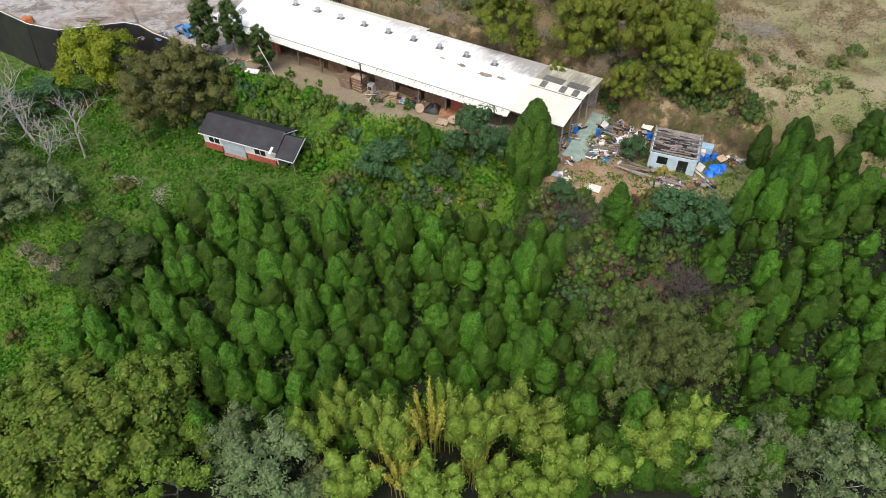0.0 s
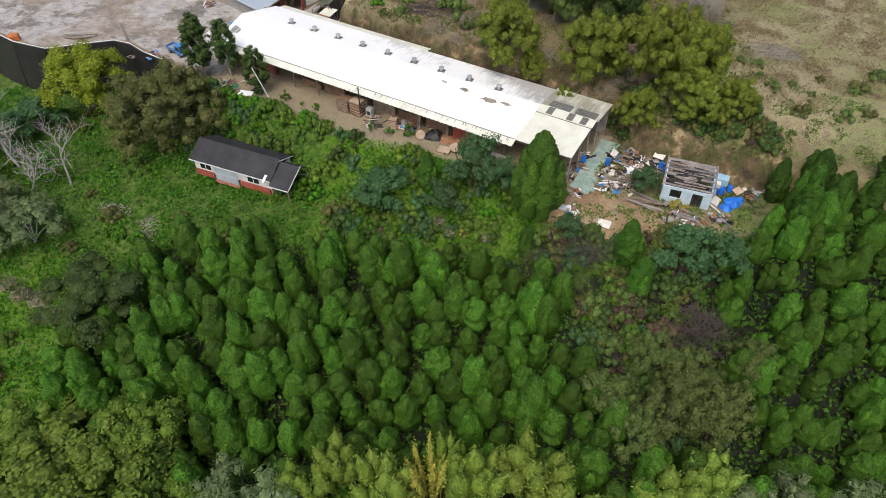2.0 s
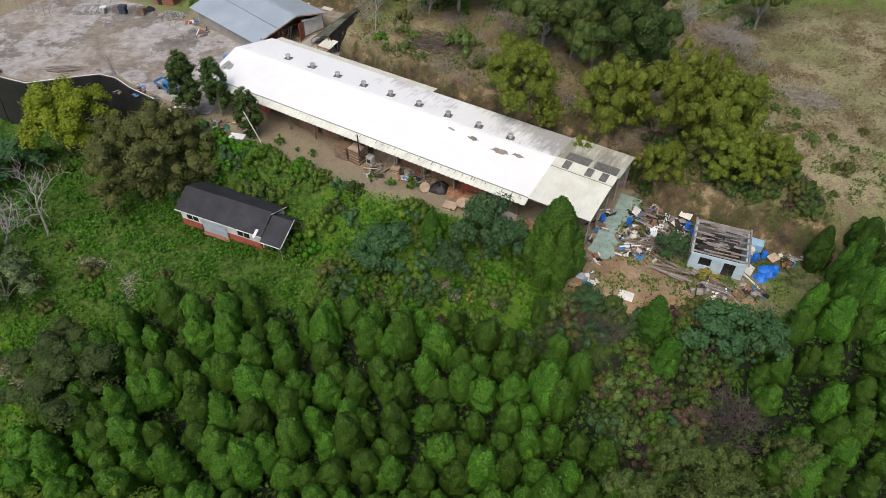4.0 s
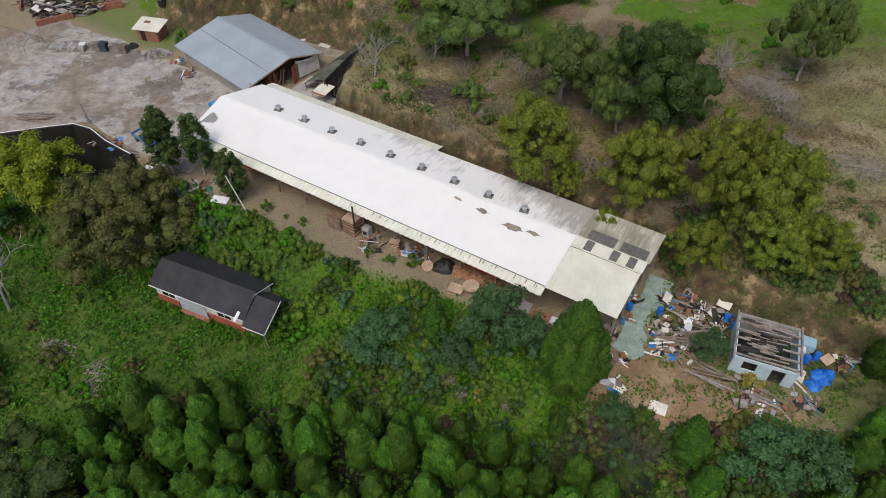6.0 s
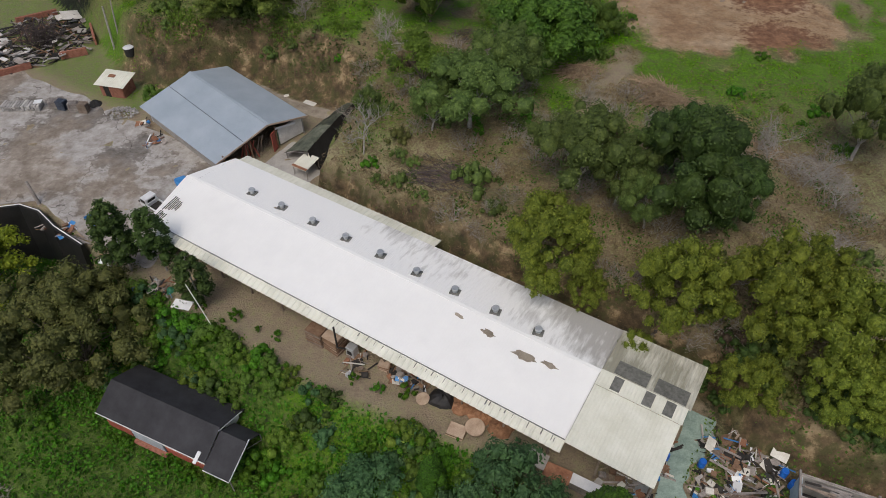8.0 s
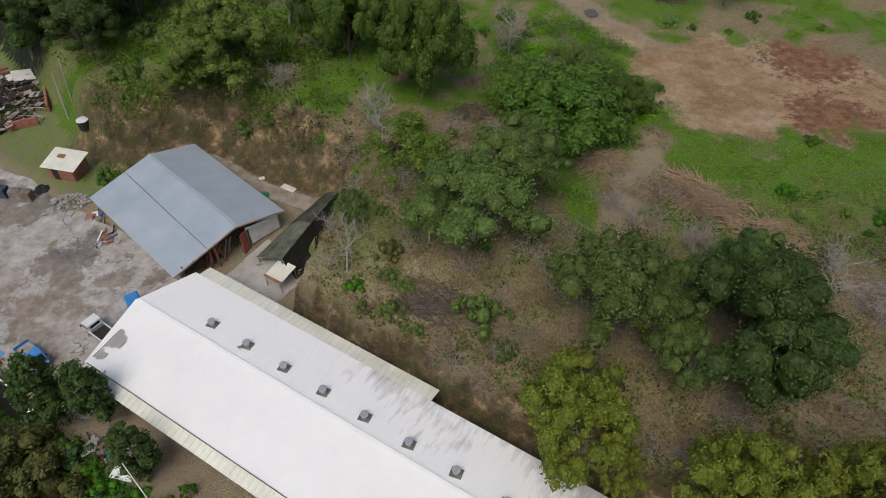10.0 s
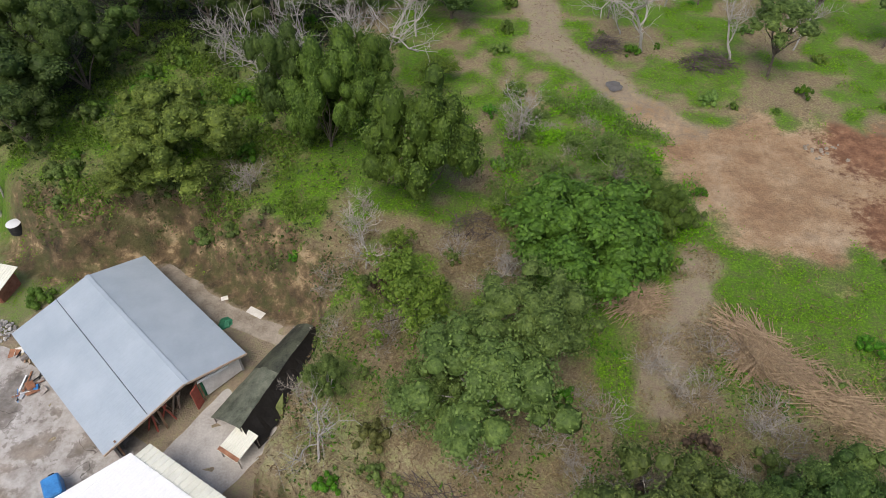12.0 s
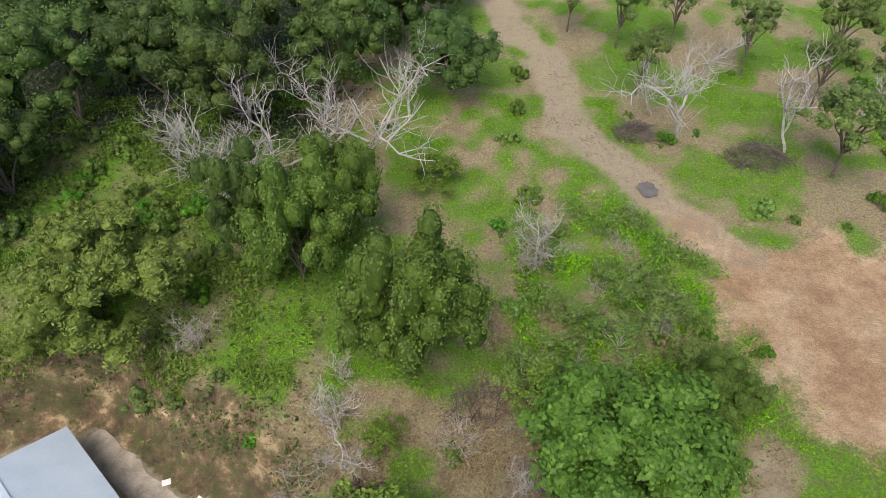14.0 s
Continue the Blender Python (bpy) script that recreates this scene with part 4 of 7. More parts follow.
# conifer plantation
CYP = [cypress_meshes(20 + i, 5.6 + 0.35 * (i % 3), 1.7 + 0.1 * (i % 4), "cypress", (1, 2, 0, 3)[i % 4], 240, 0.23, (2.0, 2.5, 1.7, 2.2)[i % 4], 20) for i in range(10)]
rng = np.random.default_rng(5)
for row in range(14):
    for colm in range(41):
        x = -46 + colm * 2.72 + (row % 2) * 1.35 + rng.normal() * 0.5
        y = 29.2 + row * 2.58 + rng.normal() * 0.45
        a, b = in_forest(x, y)
        if not (a or b) or rng.random() < 0.03:
            continue
        if math.hypot(x - 22, y - 40) < 4.8 or math.hypot(x - 25.5, y - 47.5) < 4.0 or math.hypot(x - 27.5, y - 37) < 2.6 or math.hypot(x + 4.5, y - 55) < 1.3:
            continue
        k = (0.74 if a else 0.60) + (0.40 if a else 0.36) * rng.random()
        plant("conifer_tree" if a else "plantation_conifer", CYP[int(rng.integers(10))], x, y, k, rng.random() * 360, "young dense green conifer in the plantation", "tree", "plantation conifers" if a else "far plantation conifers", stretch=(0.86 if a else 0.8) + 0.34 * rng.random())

# single trees and clumps: (x, y, crown radius, height)
BROAD = [broad_meshes(60 + i, 8.0, 4.6, "broad", blobs=80, per=135, rb=0.25, size=0.23, aspect=1.6, core=0.74, low=0.05) for i in range(3)]
FRESH = broad_meshes(63, 8.0, 4.6, "fresh", blobs=85, per=115, rb=0.25, size=0.34, aspect=1.6, core=0.72, low=0.05)
SPINDLY = [broad_meshes(66 + i, 10.0, 3.2, "hill", bark="bark", blobs=40, per=50, rb=0.27, size=0.26, low=0.42, core=0.55, gap=0.1, stem=0.45) for i in range(2)]
DARK = [broad_meshes(70 + i, 9.0, 4.6, "darkleaf", blobs=56, per=105, rb=0.25, low=0.1, size=0.24, core=0.72) for i in range(3)]
GREY = [broad_meshes(80 + i, 8.0, 4.5, "greyleaf", bark="palebark", blobs=75, per=56, rb=0.2, size=0.32, aspect=2.4, core=0.5, low=0.1) for i in range(2)]
FINE = [broad_meshes(90 + i, 9.0, 5.0, "yellowgreen", bark="palebark", blobs=95, per=54, rb=0.18, size=0.28, aspect=1.5, core=0.66, low=0.1) for i in range(2)]
POMPOM = [broad_meshes(100 + i, 9.0, 4.6, "bamboo", bark="bark", blobs=105, per=84, rb=0.17, size=0.27, aspect=2.0, low=0.02, droop=0.35, core=0.72, limbs=False) for i in range(3)]
SOFT = broad_meshes(105, 9.0, 4.6, "softgreen", bark="bark", blobs=115, per=90, rb=0.17, size=0.25, aspect=2.2, low=0.02, droop=0.5, core=0.72, limbs=False)
OPEN = [broad_meshes(110 + i, 9.0, 5.0, "hill", bark="palebark", blobs=74, per=95, rb=0.23, size=0.24, aspect=1.6, low=0.25, core=0.66, gap=0.14) for i in range(3)]
AIRY = [broad_meshes(115 + i, 6.0, 4.0, "airy", bark="twig", blobs=50, per=55, rb=0.17, size=0.26, aspect=2.0, low=0.15, core=0.0, gap=0.2) for i in range(2)]
BLUISH = [broad_meshes(120 + i, 6.0, 3.0, "bluish", blobs=36, per=56, rb=0.27, size=0.36, aspect=2.2, low=0.1) for i in range(2)]
LIGHT = broad_meshes(128, 9.0, 5.0, "yellowgreen", blobs=64, per=60, rb=0.19, size=0.36, low=0.08, core=0.4)
GULLY = [broad_meshes(126 + i, 8.0, 4.6, "gully", blobs=60, per=80, rb=0.22, size=0.34, core=0.6, low=0.1) for i in range(2)]
LIME = broad_meshes(130, 9.5, 5.4, "lime", blobs=80, per=120, rb=0.19, size=0.32, low=0.12)
OLIVE = broad_meshes(131, 11, 7.2, "olive", blobs=150, per=95, rb=0.15, size=0.29, low=0.04, core=0.66)
SLIM = [slim_meshes(140 + i, 9.0, 1.9) for i in range(3)]
BAMBOO = [bamboo_meshes(150 + i, 9.5, 3.3, "feather") for i in range(2)]
GOLD = bamboo_meshes(155, 10.5, 3.0, "gold", culms=16, per=150, size=0.3, body=0.26)
BARE = [bare_mesh(160 + i, 8.5, 4.4, depth=3, kids=4) for i in range(3)]
WOOD = [broad_meshes(165 + i, 10, 4.2, "woodleaf", blobs=58, per=84, rb=0.24, size=0.25, aspect=2.2, low=0.04, droop=0.6, core=0.72) for i in range(3)]
DRYTWIG = [twig_bush_mesh(194 + i, 1.8, 1.3, "twig", 34) for i in range(3)]
BARE_LOW = [bare_mesh(170 + i, 4.5, 2.6, "twig", depth=3, kids=5) for i in range(2)]
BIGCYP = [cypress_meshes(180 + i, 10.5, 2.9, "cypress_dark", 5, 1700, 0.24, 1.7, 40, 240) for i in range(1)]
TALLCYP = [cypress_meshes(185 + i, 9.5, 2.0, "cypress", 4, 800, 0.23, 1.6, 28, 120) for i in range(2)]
TWIGS = [twig_bush_mesh(190 + i, 2.6, 2.6, "darktwig") for i in range(2)]
SHRUB = {k: [shrub_mesh(200 + 7 * i + j, 1.3, 1.7, k) for j in range(2)] for i, k in enumerate(("weed", "broad", "darkleaf", "bluish", "deadleaf", "rust", "olive", "yellowgreen", "hill", "airy"))}


def grove(name, kinds, rows, base_r, base_h, label, category="tree", group=""):
    """Trees of one kind: x, y, crown radius and height of each."""
    for i, (x, y, r, h) in enumerate(rows):
        k = r / base_r
        plant(name, kinds[i % len(kinds)], x, y, k, (i * 137.5 + x * 20) % 360, label, category, group, 0.1, h / base_h / k)


grove("broadleaf_tree", [LIME], [(-51.8, 89.5, 5.6, 10)], 5.4, 9.5, "broadleaf tree with bright lime-green foliage below the retaining wall")
grove("broadleaf_tree", [OLIVE], [(-38.9, 82.5, 7.4, 11)], 7.2, 11, "large rounded tree with olive-brown foliage behind the small house")
grove("broadleaf_tree", DARK, [(-38.5, 53.9, 5.4, 7.5), (-45, 87.5, 3, 5.5)], 4.6, 9, "dark green broadleaf tree on the weedy slope", group="slope trees")
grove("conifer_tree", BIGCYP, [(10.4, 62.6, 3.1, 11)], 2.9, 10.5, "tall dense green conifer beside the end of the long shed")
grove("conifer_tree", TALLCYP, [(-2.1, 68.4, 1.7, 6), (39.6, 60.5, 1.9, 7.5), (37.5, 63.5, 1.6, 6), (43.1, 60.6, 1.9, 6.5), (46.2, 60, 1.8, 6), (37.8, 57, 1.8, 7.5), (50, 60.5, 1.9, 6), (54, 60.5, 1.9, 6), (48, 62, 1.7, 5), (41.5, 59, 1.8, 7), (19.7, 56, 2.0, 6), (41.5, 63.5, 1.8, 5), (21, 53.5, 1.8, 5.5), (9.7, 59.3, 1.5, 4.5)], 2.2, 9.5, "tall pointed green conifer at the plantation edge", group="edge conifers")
grove("slender_tree", SLIM, [(-34.3, 89.9, 2.3, 9.3), (-30.6, 90.0, 2.1, 8.6), (-25.6, 85.5, 1.9, 7.0)], 1.9, 9.0, "slender dark green tree on a pale trunk in the yard", group="yard trees")
grove("feathery_tree", BLUISH, [(-8.3, 68.5, 3.1, 5.5), (3.6, 66.8, 2.9, 7.5), (7.0, 65.2, 2.1, 5.5), (25.6, 54.7, 3.0, 6), (30, 54.5, 2.6, 5), (0.2, 66, 2.2, 5), (14, 58.5, 1.6, 3), (-59, 85.5, 3.6, 5.5), (-63, 82, 3.4, 5)], 3.0, 6.0, "large-leaved blue-green tree on the bank", group="bank trees")
grove("bamboo_clump", POMPOM, [(7.6, 87.3, 4.4, 10), (17.5, 80.9, 4.0, 10.5), (25.2, 78.0, 4.2, 11), (29.8, 75.2, 4.2, 10), (28.4, 80.2, 3.4, 9), (11.6, 84.6, 1.9, 4.5), (23.6, 74.6, 2.8, 6.5), (28.6, 72.0, 2.9, 6), (33.0, 71.6, 2.8, 6), (15.4, 79.0, 2.0, 5)], 4.6, 9.0, "bushy yellow-green bamboo clump above the cut bank", "bamboo", "hillside bamboo")
grove("broadleaf_tree", GREY, [(-51.3, 64.5, 4.2, 5.5), (-58, 61, 5, 6.5), (-56, 68, 4, 6), (-63, 71, 5, 7), (-16.6, 30.5, 5.6, 9), (-21.5, 34, 3.6, 7), (26.3, 29.5, 3.8, 7.5), (31.2, 30.2, 3.8, 8), (36, 28, 4.2, 8), (-12, 29, 3.5, 7)], 4.5, 8.0, "grey-green tree with slender leaves at the foot of the slope", group="valley trees")
grove("broadleaf_tree", FINE, [(-36, 33.5, 8.5, 11.5), (-43.5, 37.5, 5.8, 9), (-31, 38.2, 4.6, 9), (-27.5, 31, 5.5, 10), (-46, 31, 6, 9)], 5.0, 9.0, "spreading yellow-green tree with fine foliage at the slope's foot", group="valley trees")
grove("bamboo_clump", BAMBOO, [(-10, 35.2, 2.5, 11), (-5.5, 33, 3.4, 11.5), (2.8, 32.8, 3.4, 12), (8.3, 34.2, 3.8, 11), (20.1, 31.3, 3.3, 8), (16.4, 30, 2.8, 7), (5, 29.5, 3, 9), (-1, 29, 3.5, 9), (-9, 29.5, 3.4, 9), (-13.5, 34, 2.6, 9), (12, 30.5, 3.2, 9), (9.5, 28.5, 3, 8), (24, 32.5, 2.8, 8), (0.5, 35, 2.4, 11)], 3.3, 9.5, "feathery green bamboo clump with arching stems", "bamboo", "valley bamboo")
grove("bamboo_clump", [GOLD], [(-1.4, 34, 2.8, 12.5), (-4.3, 30.5, 2.6, 11), (3.3, 31, 1.6, 10)], 3.0, 10.5, "golden-yellow bamboo clump with tall bare tips", "bamboo", "valley bamboo")
grove("broadleaf_tree", GULLY, [(16.1, 41.1, 2.6, 6.5), (22.1, 39.4, 3.0, 7.5), (26, 38.6, 3.0, 7.5), (20.6, 44.8, 2.2, 6.5), (30, 43.6, 2.3, 6), (24, 43, 2.6, 6.5), (18.5, 37.5, 2.4, 6.5)], 4.6, 8.0, "olive-green broadleaf tree among the conifers", group="gully trees")
grove("hillside_tree", OPEN, [(0.8, 105.8, 5.4, 8.5), (4.8, 110.2, 4.6, 9), (-3.4, 105.6, 2.6, 6), (11.8, 96.2, 4.8, 9), (15.2, 93.6, 3.2, 7), (23.2, 98.2, 3.4, 7.5), (41.1, 101, 4, 11), (-10.8, 108.2, 1.7, 4), (17.6, 90.6, 2.6, 6), (18.6, 97.6, 2.4, 5.5)], 5.0, 9.0, "green hillside tree with pale crooked limbs", group="hillside trees")
grove("broadleaf_tree", [DARK[2], DARK[0]], [(21.7, 92.4, 5.2, 11), (24.6, 90.2, 3.2, 8), (22.0, 97.2, 3.0, 8)], 4.6, 9, "dense dark green tree on the dry hillside", group="dark hillside trees")
grove("broadleaf_tree", [BROAD[0], BROAD[1], WOOD[0], BROAD[2]], [(-4.6, 130.4, 4.9, 12.5), (-15.0, 138.6, 4.2, 11.5), (-19.2, 141.2, 3.8, 10.5), (-12.6, 143.0, 3.8, 11), (17.6, 126.4, 2.6, 5.0)], 4.6, 8.0, "dense green broadleaf tree on the upper terrace", group="terrace trees")
grove("broadleaf_tree", [FRESH], [(9.6, 121.6, 6.0, 8.8)], 4.6, 8.0, "fresh green broadleaf tree with a rounded crown on the terrace", group="terrace trees")
grove("spindly_tree", SPINDLY, [(19.3, 168.0, 2.6, 8.5), (18.6, 179, 3.0, 9), (33, 173, 3.2, 10), (43.5, 174, 3.4, 10), (46, 166, 3.0, 9), (36.6, 153.2, 4.2, 10), (26, 180, 3.0, 9), (12.8, 183, 3.0, 9), (54, 161, 3.6, 10), (39, 166, 2.8, 9)], 3.2, 10.0, "thin tree with a small crown on a bare dark trunk", group="spindly trees")
grove("airy_tree", AIRY, [(15.0, 133.6, 3.6, 4.6), (17.0, 130.0, 2.6, 4.0), (4.6, 128.4, 3.4, 4.6), (11.6, 131.5, 2.6, 3.2), (13.2, 137.5, 2.6, 3.0), (8.6, 134.6, 2.2, 2.8), (19.4, 128.6, 2.0, 3.0)], 4.0, 6.0, "sparse grey-green feathery tree on the terrace", group="airy trees")
grove("broadleaf_tree", [SOFT], [(-28.8, 134.2, 6.4, 10), (-34, 131.5, 3.0, 5), (-33.5, 138.5, 3.6, 7)], 4.6, 9, "bushy yellow-green tree above the cut bank", group="terrace trees")
grove("broadleaf_tree", [LIGHT], [(-4.5, 115.0, 4.0, 7), (5.6, 126.9, 2.6, 4), (-6.5, 122.5, 1.6, 2.6), (-3.8, 152.4, 2.8, 3.6)], 5.0, 9.0, "light yellow-green bushy tree on the terrace", group="terrace trees")
grove("woodland_tree", [WOOD[0], DARK[0], WOOD[1], WOOD[2], DARK[1]], [(-24.8, 162, 6, 12), (-36, 166, 6, 12), (-44, 162, 7, 13), (-45.5, 149, 5, 11), (-2.3, 168, 5, 10), (-17, 168, 6, 12), (-52, 142, 7, 11), (-48, 138, 4.5, 8), (-55, 153, 7, 13), (-62, 146, 6, 12), (-33, 170, 7, 13), (-8, 178, 6, 12), (-22, 181, 7, 13), (-66, 165, 8, 13), (-50, 176, 8, 13), (60, 182, 6, 10), (-4, 190, 6, 11)], 4.6, 9.5, "green woodland tree with drooping foliage at the terrace edge", group="woodland")

for i, (x, y, h) in enumerate([(-57.5, 76.5, 14), (-50.0, 73.6, 13), (-60.5, 73, 14), (-54.5, 72, 12), (-24.6, 147.2, 15), (-11.4, 153.5, 19), (-20.6, 146.5, 17), (-17.0, 149.5, 18), (22.6, 159.8, 17), (33.4, 157.4, 14), (-11.1, 102.9, 8.5), (5.5, 140.1, 9), (2.6, 119.4, 6), (-9.4, 121.6, 7), (34.5, 96.5, 6.5), (31.6, 99, 6.5), (33.5, 102, 6.5), (36.5, 93, 6), (-7, 163, 12), (42, 160, 10), (-25, 161, 15), (-31, 154, 12), (-16, 160, 13), (28, 172, 10), (20.5, 164, 9)]):
    ob = plant("bare_tree", [BARE[i % 3]], x, y, h / 8.5, i * 77, "leafless pale grey tree with crooked branches", "tree", "bare trees", 0.1)
for i, (x, y, k) in enumerate([(14.4, 109.8, 1.3), (31.4, 101.5, 1.2), (16, 108, 1.0), (-9.8, 124.6, 1.6), (-22.5, 131.0, 1.5), (4.9, 140.4, 1.6), (2.2, 116.8, 1.4), (15, 133, 0.8), (-10, 128.5, 1.0), (21, 104.5, 1.0), (18, 101, 0.9), (28, 100, 1.1), (8, 129, 0.8), (36.5, 92, 1.1), (-13.2, 108.4, 0.8), (3, 93.5, 0.7), (7, 102, 0.8)]):
    plant("bare_shrub", [BARE_LOW[i % 2]], x, y, k, i * 61, "leafless pale grey shrub with tangled twigs", "shrub", "bare shrubs", 0.1)
for i, (x, y, k) in enumerate([(11.3, 57, 1.2), (15.3, 57, 1.2), (26.3, 48.2, 1.5), (-6.5, 57, 0.8), (8.5, 54.5, 0.8), (18.5, 47, 0.7)]):
    plant("bare_thicket", [TWIGS[i % 2]], x, y, k, i * 61, "leafless dark brown thicket among the conifers", "shrub", "thickets", 0.1)

# shrubs by zone
rng = np.random.default_rng(8)
made = 0
for i in range(9000):
    x, y = rng.uniform(-64, 60), rng.uniform(44, 128)
    u, w = to_uw(x, y)
    f, g = w - ramp(u, FRONT), w - ramp(u, BANK)
    a, b = in_forest(x, y)
    if a or b or made > 420:
        continue
    r = rng.random()
    if -9 < f < -0.6 and -46 < u < 8:
        kind = ("weed", "weed", "broad", "weed", "yellowgreen", "bluish", "darkleaf")[int(r * 7)]
        k = 0.55 + 0.7 * rng.random()
    elif u > 5 and -9 < f < -1.2 and x < 40 and rng.random() < 0.9:
        kind = ("broad", "bluish", "weed", "olive", "deadleaf", "broad")[int(r * 6)]
        k = 0.5 + 0.7 * rng.random()
    elif -24 < f <= -9 and x > -14 and x < 25 and rng.random() < 0.8:
        kind = ("broad", "darkleaf", "bluish", "weed", "olive", "rust", "deadleaf", "broad")[int(r * 8)]
        k = 0.7 + 0.7 * rng.random()
    elif f < -2 and x <= -14 and rng.random() < 0.13 and not (-37 < x < -14 and 66 < y < 78.5):
        kind = ("weed", "olive", "broad", "weed")[int(r * 4)]
        k = 0.5 + 0.6 * rng.random()
    elif 2.5 < g < 22 and rng.random() < 0.08 and y < 122:
        kind = ("hill", "hill", "deadleaf", "olive")[int(r * 4)]
        k = 0.4 + 0.6 * rng.random()
    else:
        continue
    if math.hypot(x - 10.4, y - 62.2) < 3:
        continue
    made += 1
    plant({"weed": "weed_bush", "broad": "shrub", "darkleaf": "dark_shrub", "hill": "shrub", "bluish": "feathery_shrub", "deadleaf": "withered_shrub", "rust": "withered_shrub", "olive": "olive_shrub", "yellowgreen": "weed_bush"}[kind], [SHRUB[kind][int(rng.integers(2))]], x, y, k, rng.random() * 360, {"weed": "bright green leafy shrub on the slope", "broad": "green shrub on the slope", "darkleaf": "dark green shrub on the slope", "hill": "green shrub on the dry slope", "bluish": "blue-green shrub on the slope", "deadleaf": "brown withered shrub on the slope", "rust": "pinkish-brown withered shrub on the slope", "olive": "olive-green shrub on the slope", "yellowgreen": "yellow-green shrub on the slope"}[kind], "shrub", "slope shrubs", 0.05)


# dark scrub along the foot of the bamboo and in the gully
rng = np.random.default_rng(28)
for i in range(46):
    u, w = rng.uniform(6, 26), rng.uniform(12.2, 16.5)
    x, y = to_xy(u, w)
    kind = ("darkleaf", "olive", "deadleaf", "hill", "darkleaf")[int(rng.integers(5))]
    plant({"deadleaf": "withered_shrub", "olive": "olive_shrub"}.get(kind, "dark_shrub"), [SHRUB[kind][i % 2]], x, y, 0.6 + 0.6 * rng.random(), rng.random() * 360, {"deadleaf": "brown withered shrub on the cut bank", "olive": "olive-green shrub on the cut bank"}.get(kind, "dark green shrub on the cut bank"), "shrub", "bank shrubs", 0.05)
made = 0
for i in range(900):
    x, y = rng.uniform(8, 31), rng.uniform(37, 60)
    if any(in_forest(x, y)) or made >= 80 or to_uw(x, y)[1] - ramp(to_uw(x, y)[0], FRONT) > -1.5:
        continue
    made += 1
    kind = ("darkleaf", "broad", "deadleaf", "olive", "darkleaf", "hill", "bluish")[int(rng.integers(7))]
    plant({"deadleaf": "withered_shrub", "olive": "olive_shrub", "bluish": "feathery_shrub"}.get(kind, "dark_shrub"), [SHRUB[kind][i % 2]], x, y, 0.7 + 0.7 * rng.random(), rng.random() * 360, {"deadleaf": "brown withered shrub in the gully", "olive": "olive-green shrub in the gully", "bluish": "blue-green shrub in the gully"}.get(kind, "dark green shrub in the gully"), "shrub", "gully shrubs", 0.05)


# thickets and bushes on the hillside and the terrace
rng = np.random.default_rng(18)
made = 0
for i in range(6000):
    x, y = rng.uniform(-40, 58), rng.uniform(72, 150)
    u, w = to_uw(x, y)
    g = w - ramp(u, BANK)
    if g < 2.2 or made >= 85:
        continue
    z = zones(x, y)
    if max(z[2], 0) > 0.3 or to_line(x, y, ROAD) < 4 or to_line(x, y, SPUR) < 2.5:
        continue
    if z[1] < 0.4 and straw_hill(x, y) < 0.4 and y < 124 and rng.random() < 0.42 * (1 - 0.75 * sstep(24, 34, x)):
        made += 1
        plant("dry_thicket", [DRYTWIG[int(rng.integers(3))]], x, y, 0.5 + 0.7 * rng.random(), rng.random() * 360, "low leafless thicket of dry brown stems", "shrub", "dry thickets", 0.05)
made = 0
for i in range(9000):
    x, y = rng.uniform(-44, 50), rng.uniform(100, 175)
    u, w = to_uw(x, y)
    g = w - ramp(u, BANK)
    if g < 2.2 or made >= 180:
        continue
    z = zones(x, y)
    if z[2] > 0.3 or to_line(x, y, ROAD) < 3.5 or to_line(x, y, SPUR) < 2.5 or math.hypot((x + 16.5) / 1.1, y - 133) < 5:
        continue
    lush = 0.7 if (4 < x < 22 and 121 < y < 148) else 0.8 if x < -22 and y < 160 else 0.4 if x < -16 else 0.10
    if rng.random() < lush:
        made += 1
        kind = ("weed", "airy", "airy", "broad", "weed", "yellowgreen", "airy")[int(rng.integers(7))]
        if x < -18:
            kind = ("hill", "broad", "hill", "weed")[int(rng.integers(4))]
        plant("terrace_shrub", [SHRUB[kind][int(rng.integers(2))]], x, y, (0.6 if lush > 0.7 else 0.35) + 0.6 * rng.random(), rng.random() * 360, {"weed": "bright green leafy shrub on the terrace", "broad": "green shrub on the terrace", "bluish": "blue-green shrub on the terrace", "hill": "dull green shrub on the wooded slope", "airy": "sparse grey-green shrub on the terrace", "yellowgreen": "yellow-green shrub on the terrace", "rust": "pinkish-brown withered shrub on the terrace"}[kind], "shrub", "terrace shrubs", 0.05)


# low cover that nobody could count
def scatter(name, label, mat, n, box, keep, size, aspect, lift, seed, droop=0.0, upright=0.0):
    rng = np.random.default_rng(seed)
    P, N = [], []
    x0, x1, y0, y1 = box
    tries = 0
    while len(P) < n and tries < n * 12:
        tries += 1
        x, y = x0 + (x1 - x0) * rng.random(), y0 + (y1 - y0) * rng.random()
        if rng.random() < keep(x, y):
            P.append((x, y, height(x, y) + lift * rng.random() ** 1.5 + 0.05))
            N.append(rng.normal(size=3) * 0.6 + np.array([upright * rng.normal(), upright * rng.normal(), 0.9 - 0.5 * upright]))
    v, f = tufts(np.array(P), unit(np.array(N)), size, aspect, rng, droop)
    return tagged(new(name, quick_mesh(name, v, f, M[mat])), label, "undergrowth", kind="stuff")


def weeds_here(x, y):
    z = near_zones(x, y)
    u, w = to_uw(x, y)
    return z[1] * (1 - z[3]) * (1.0 if w - ramp(u, FRONT) < 0.2 else 0.15)


def clump(x, y, s, seed):
    return sstep(-0.1, 0.25, noise.noise((x * s, y * s, seed)))


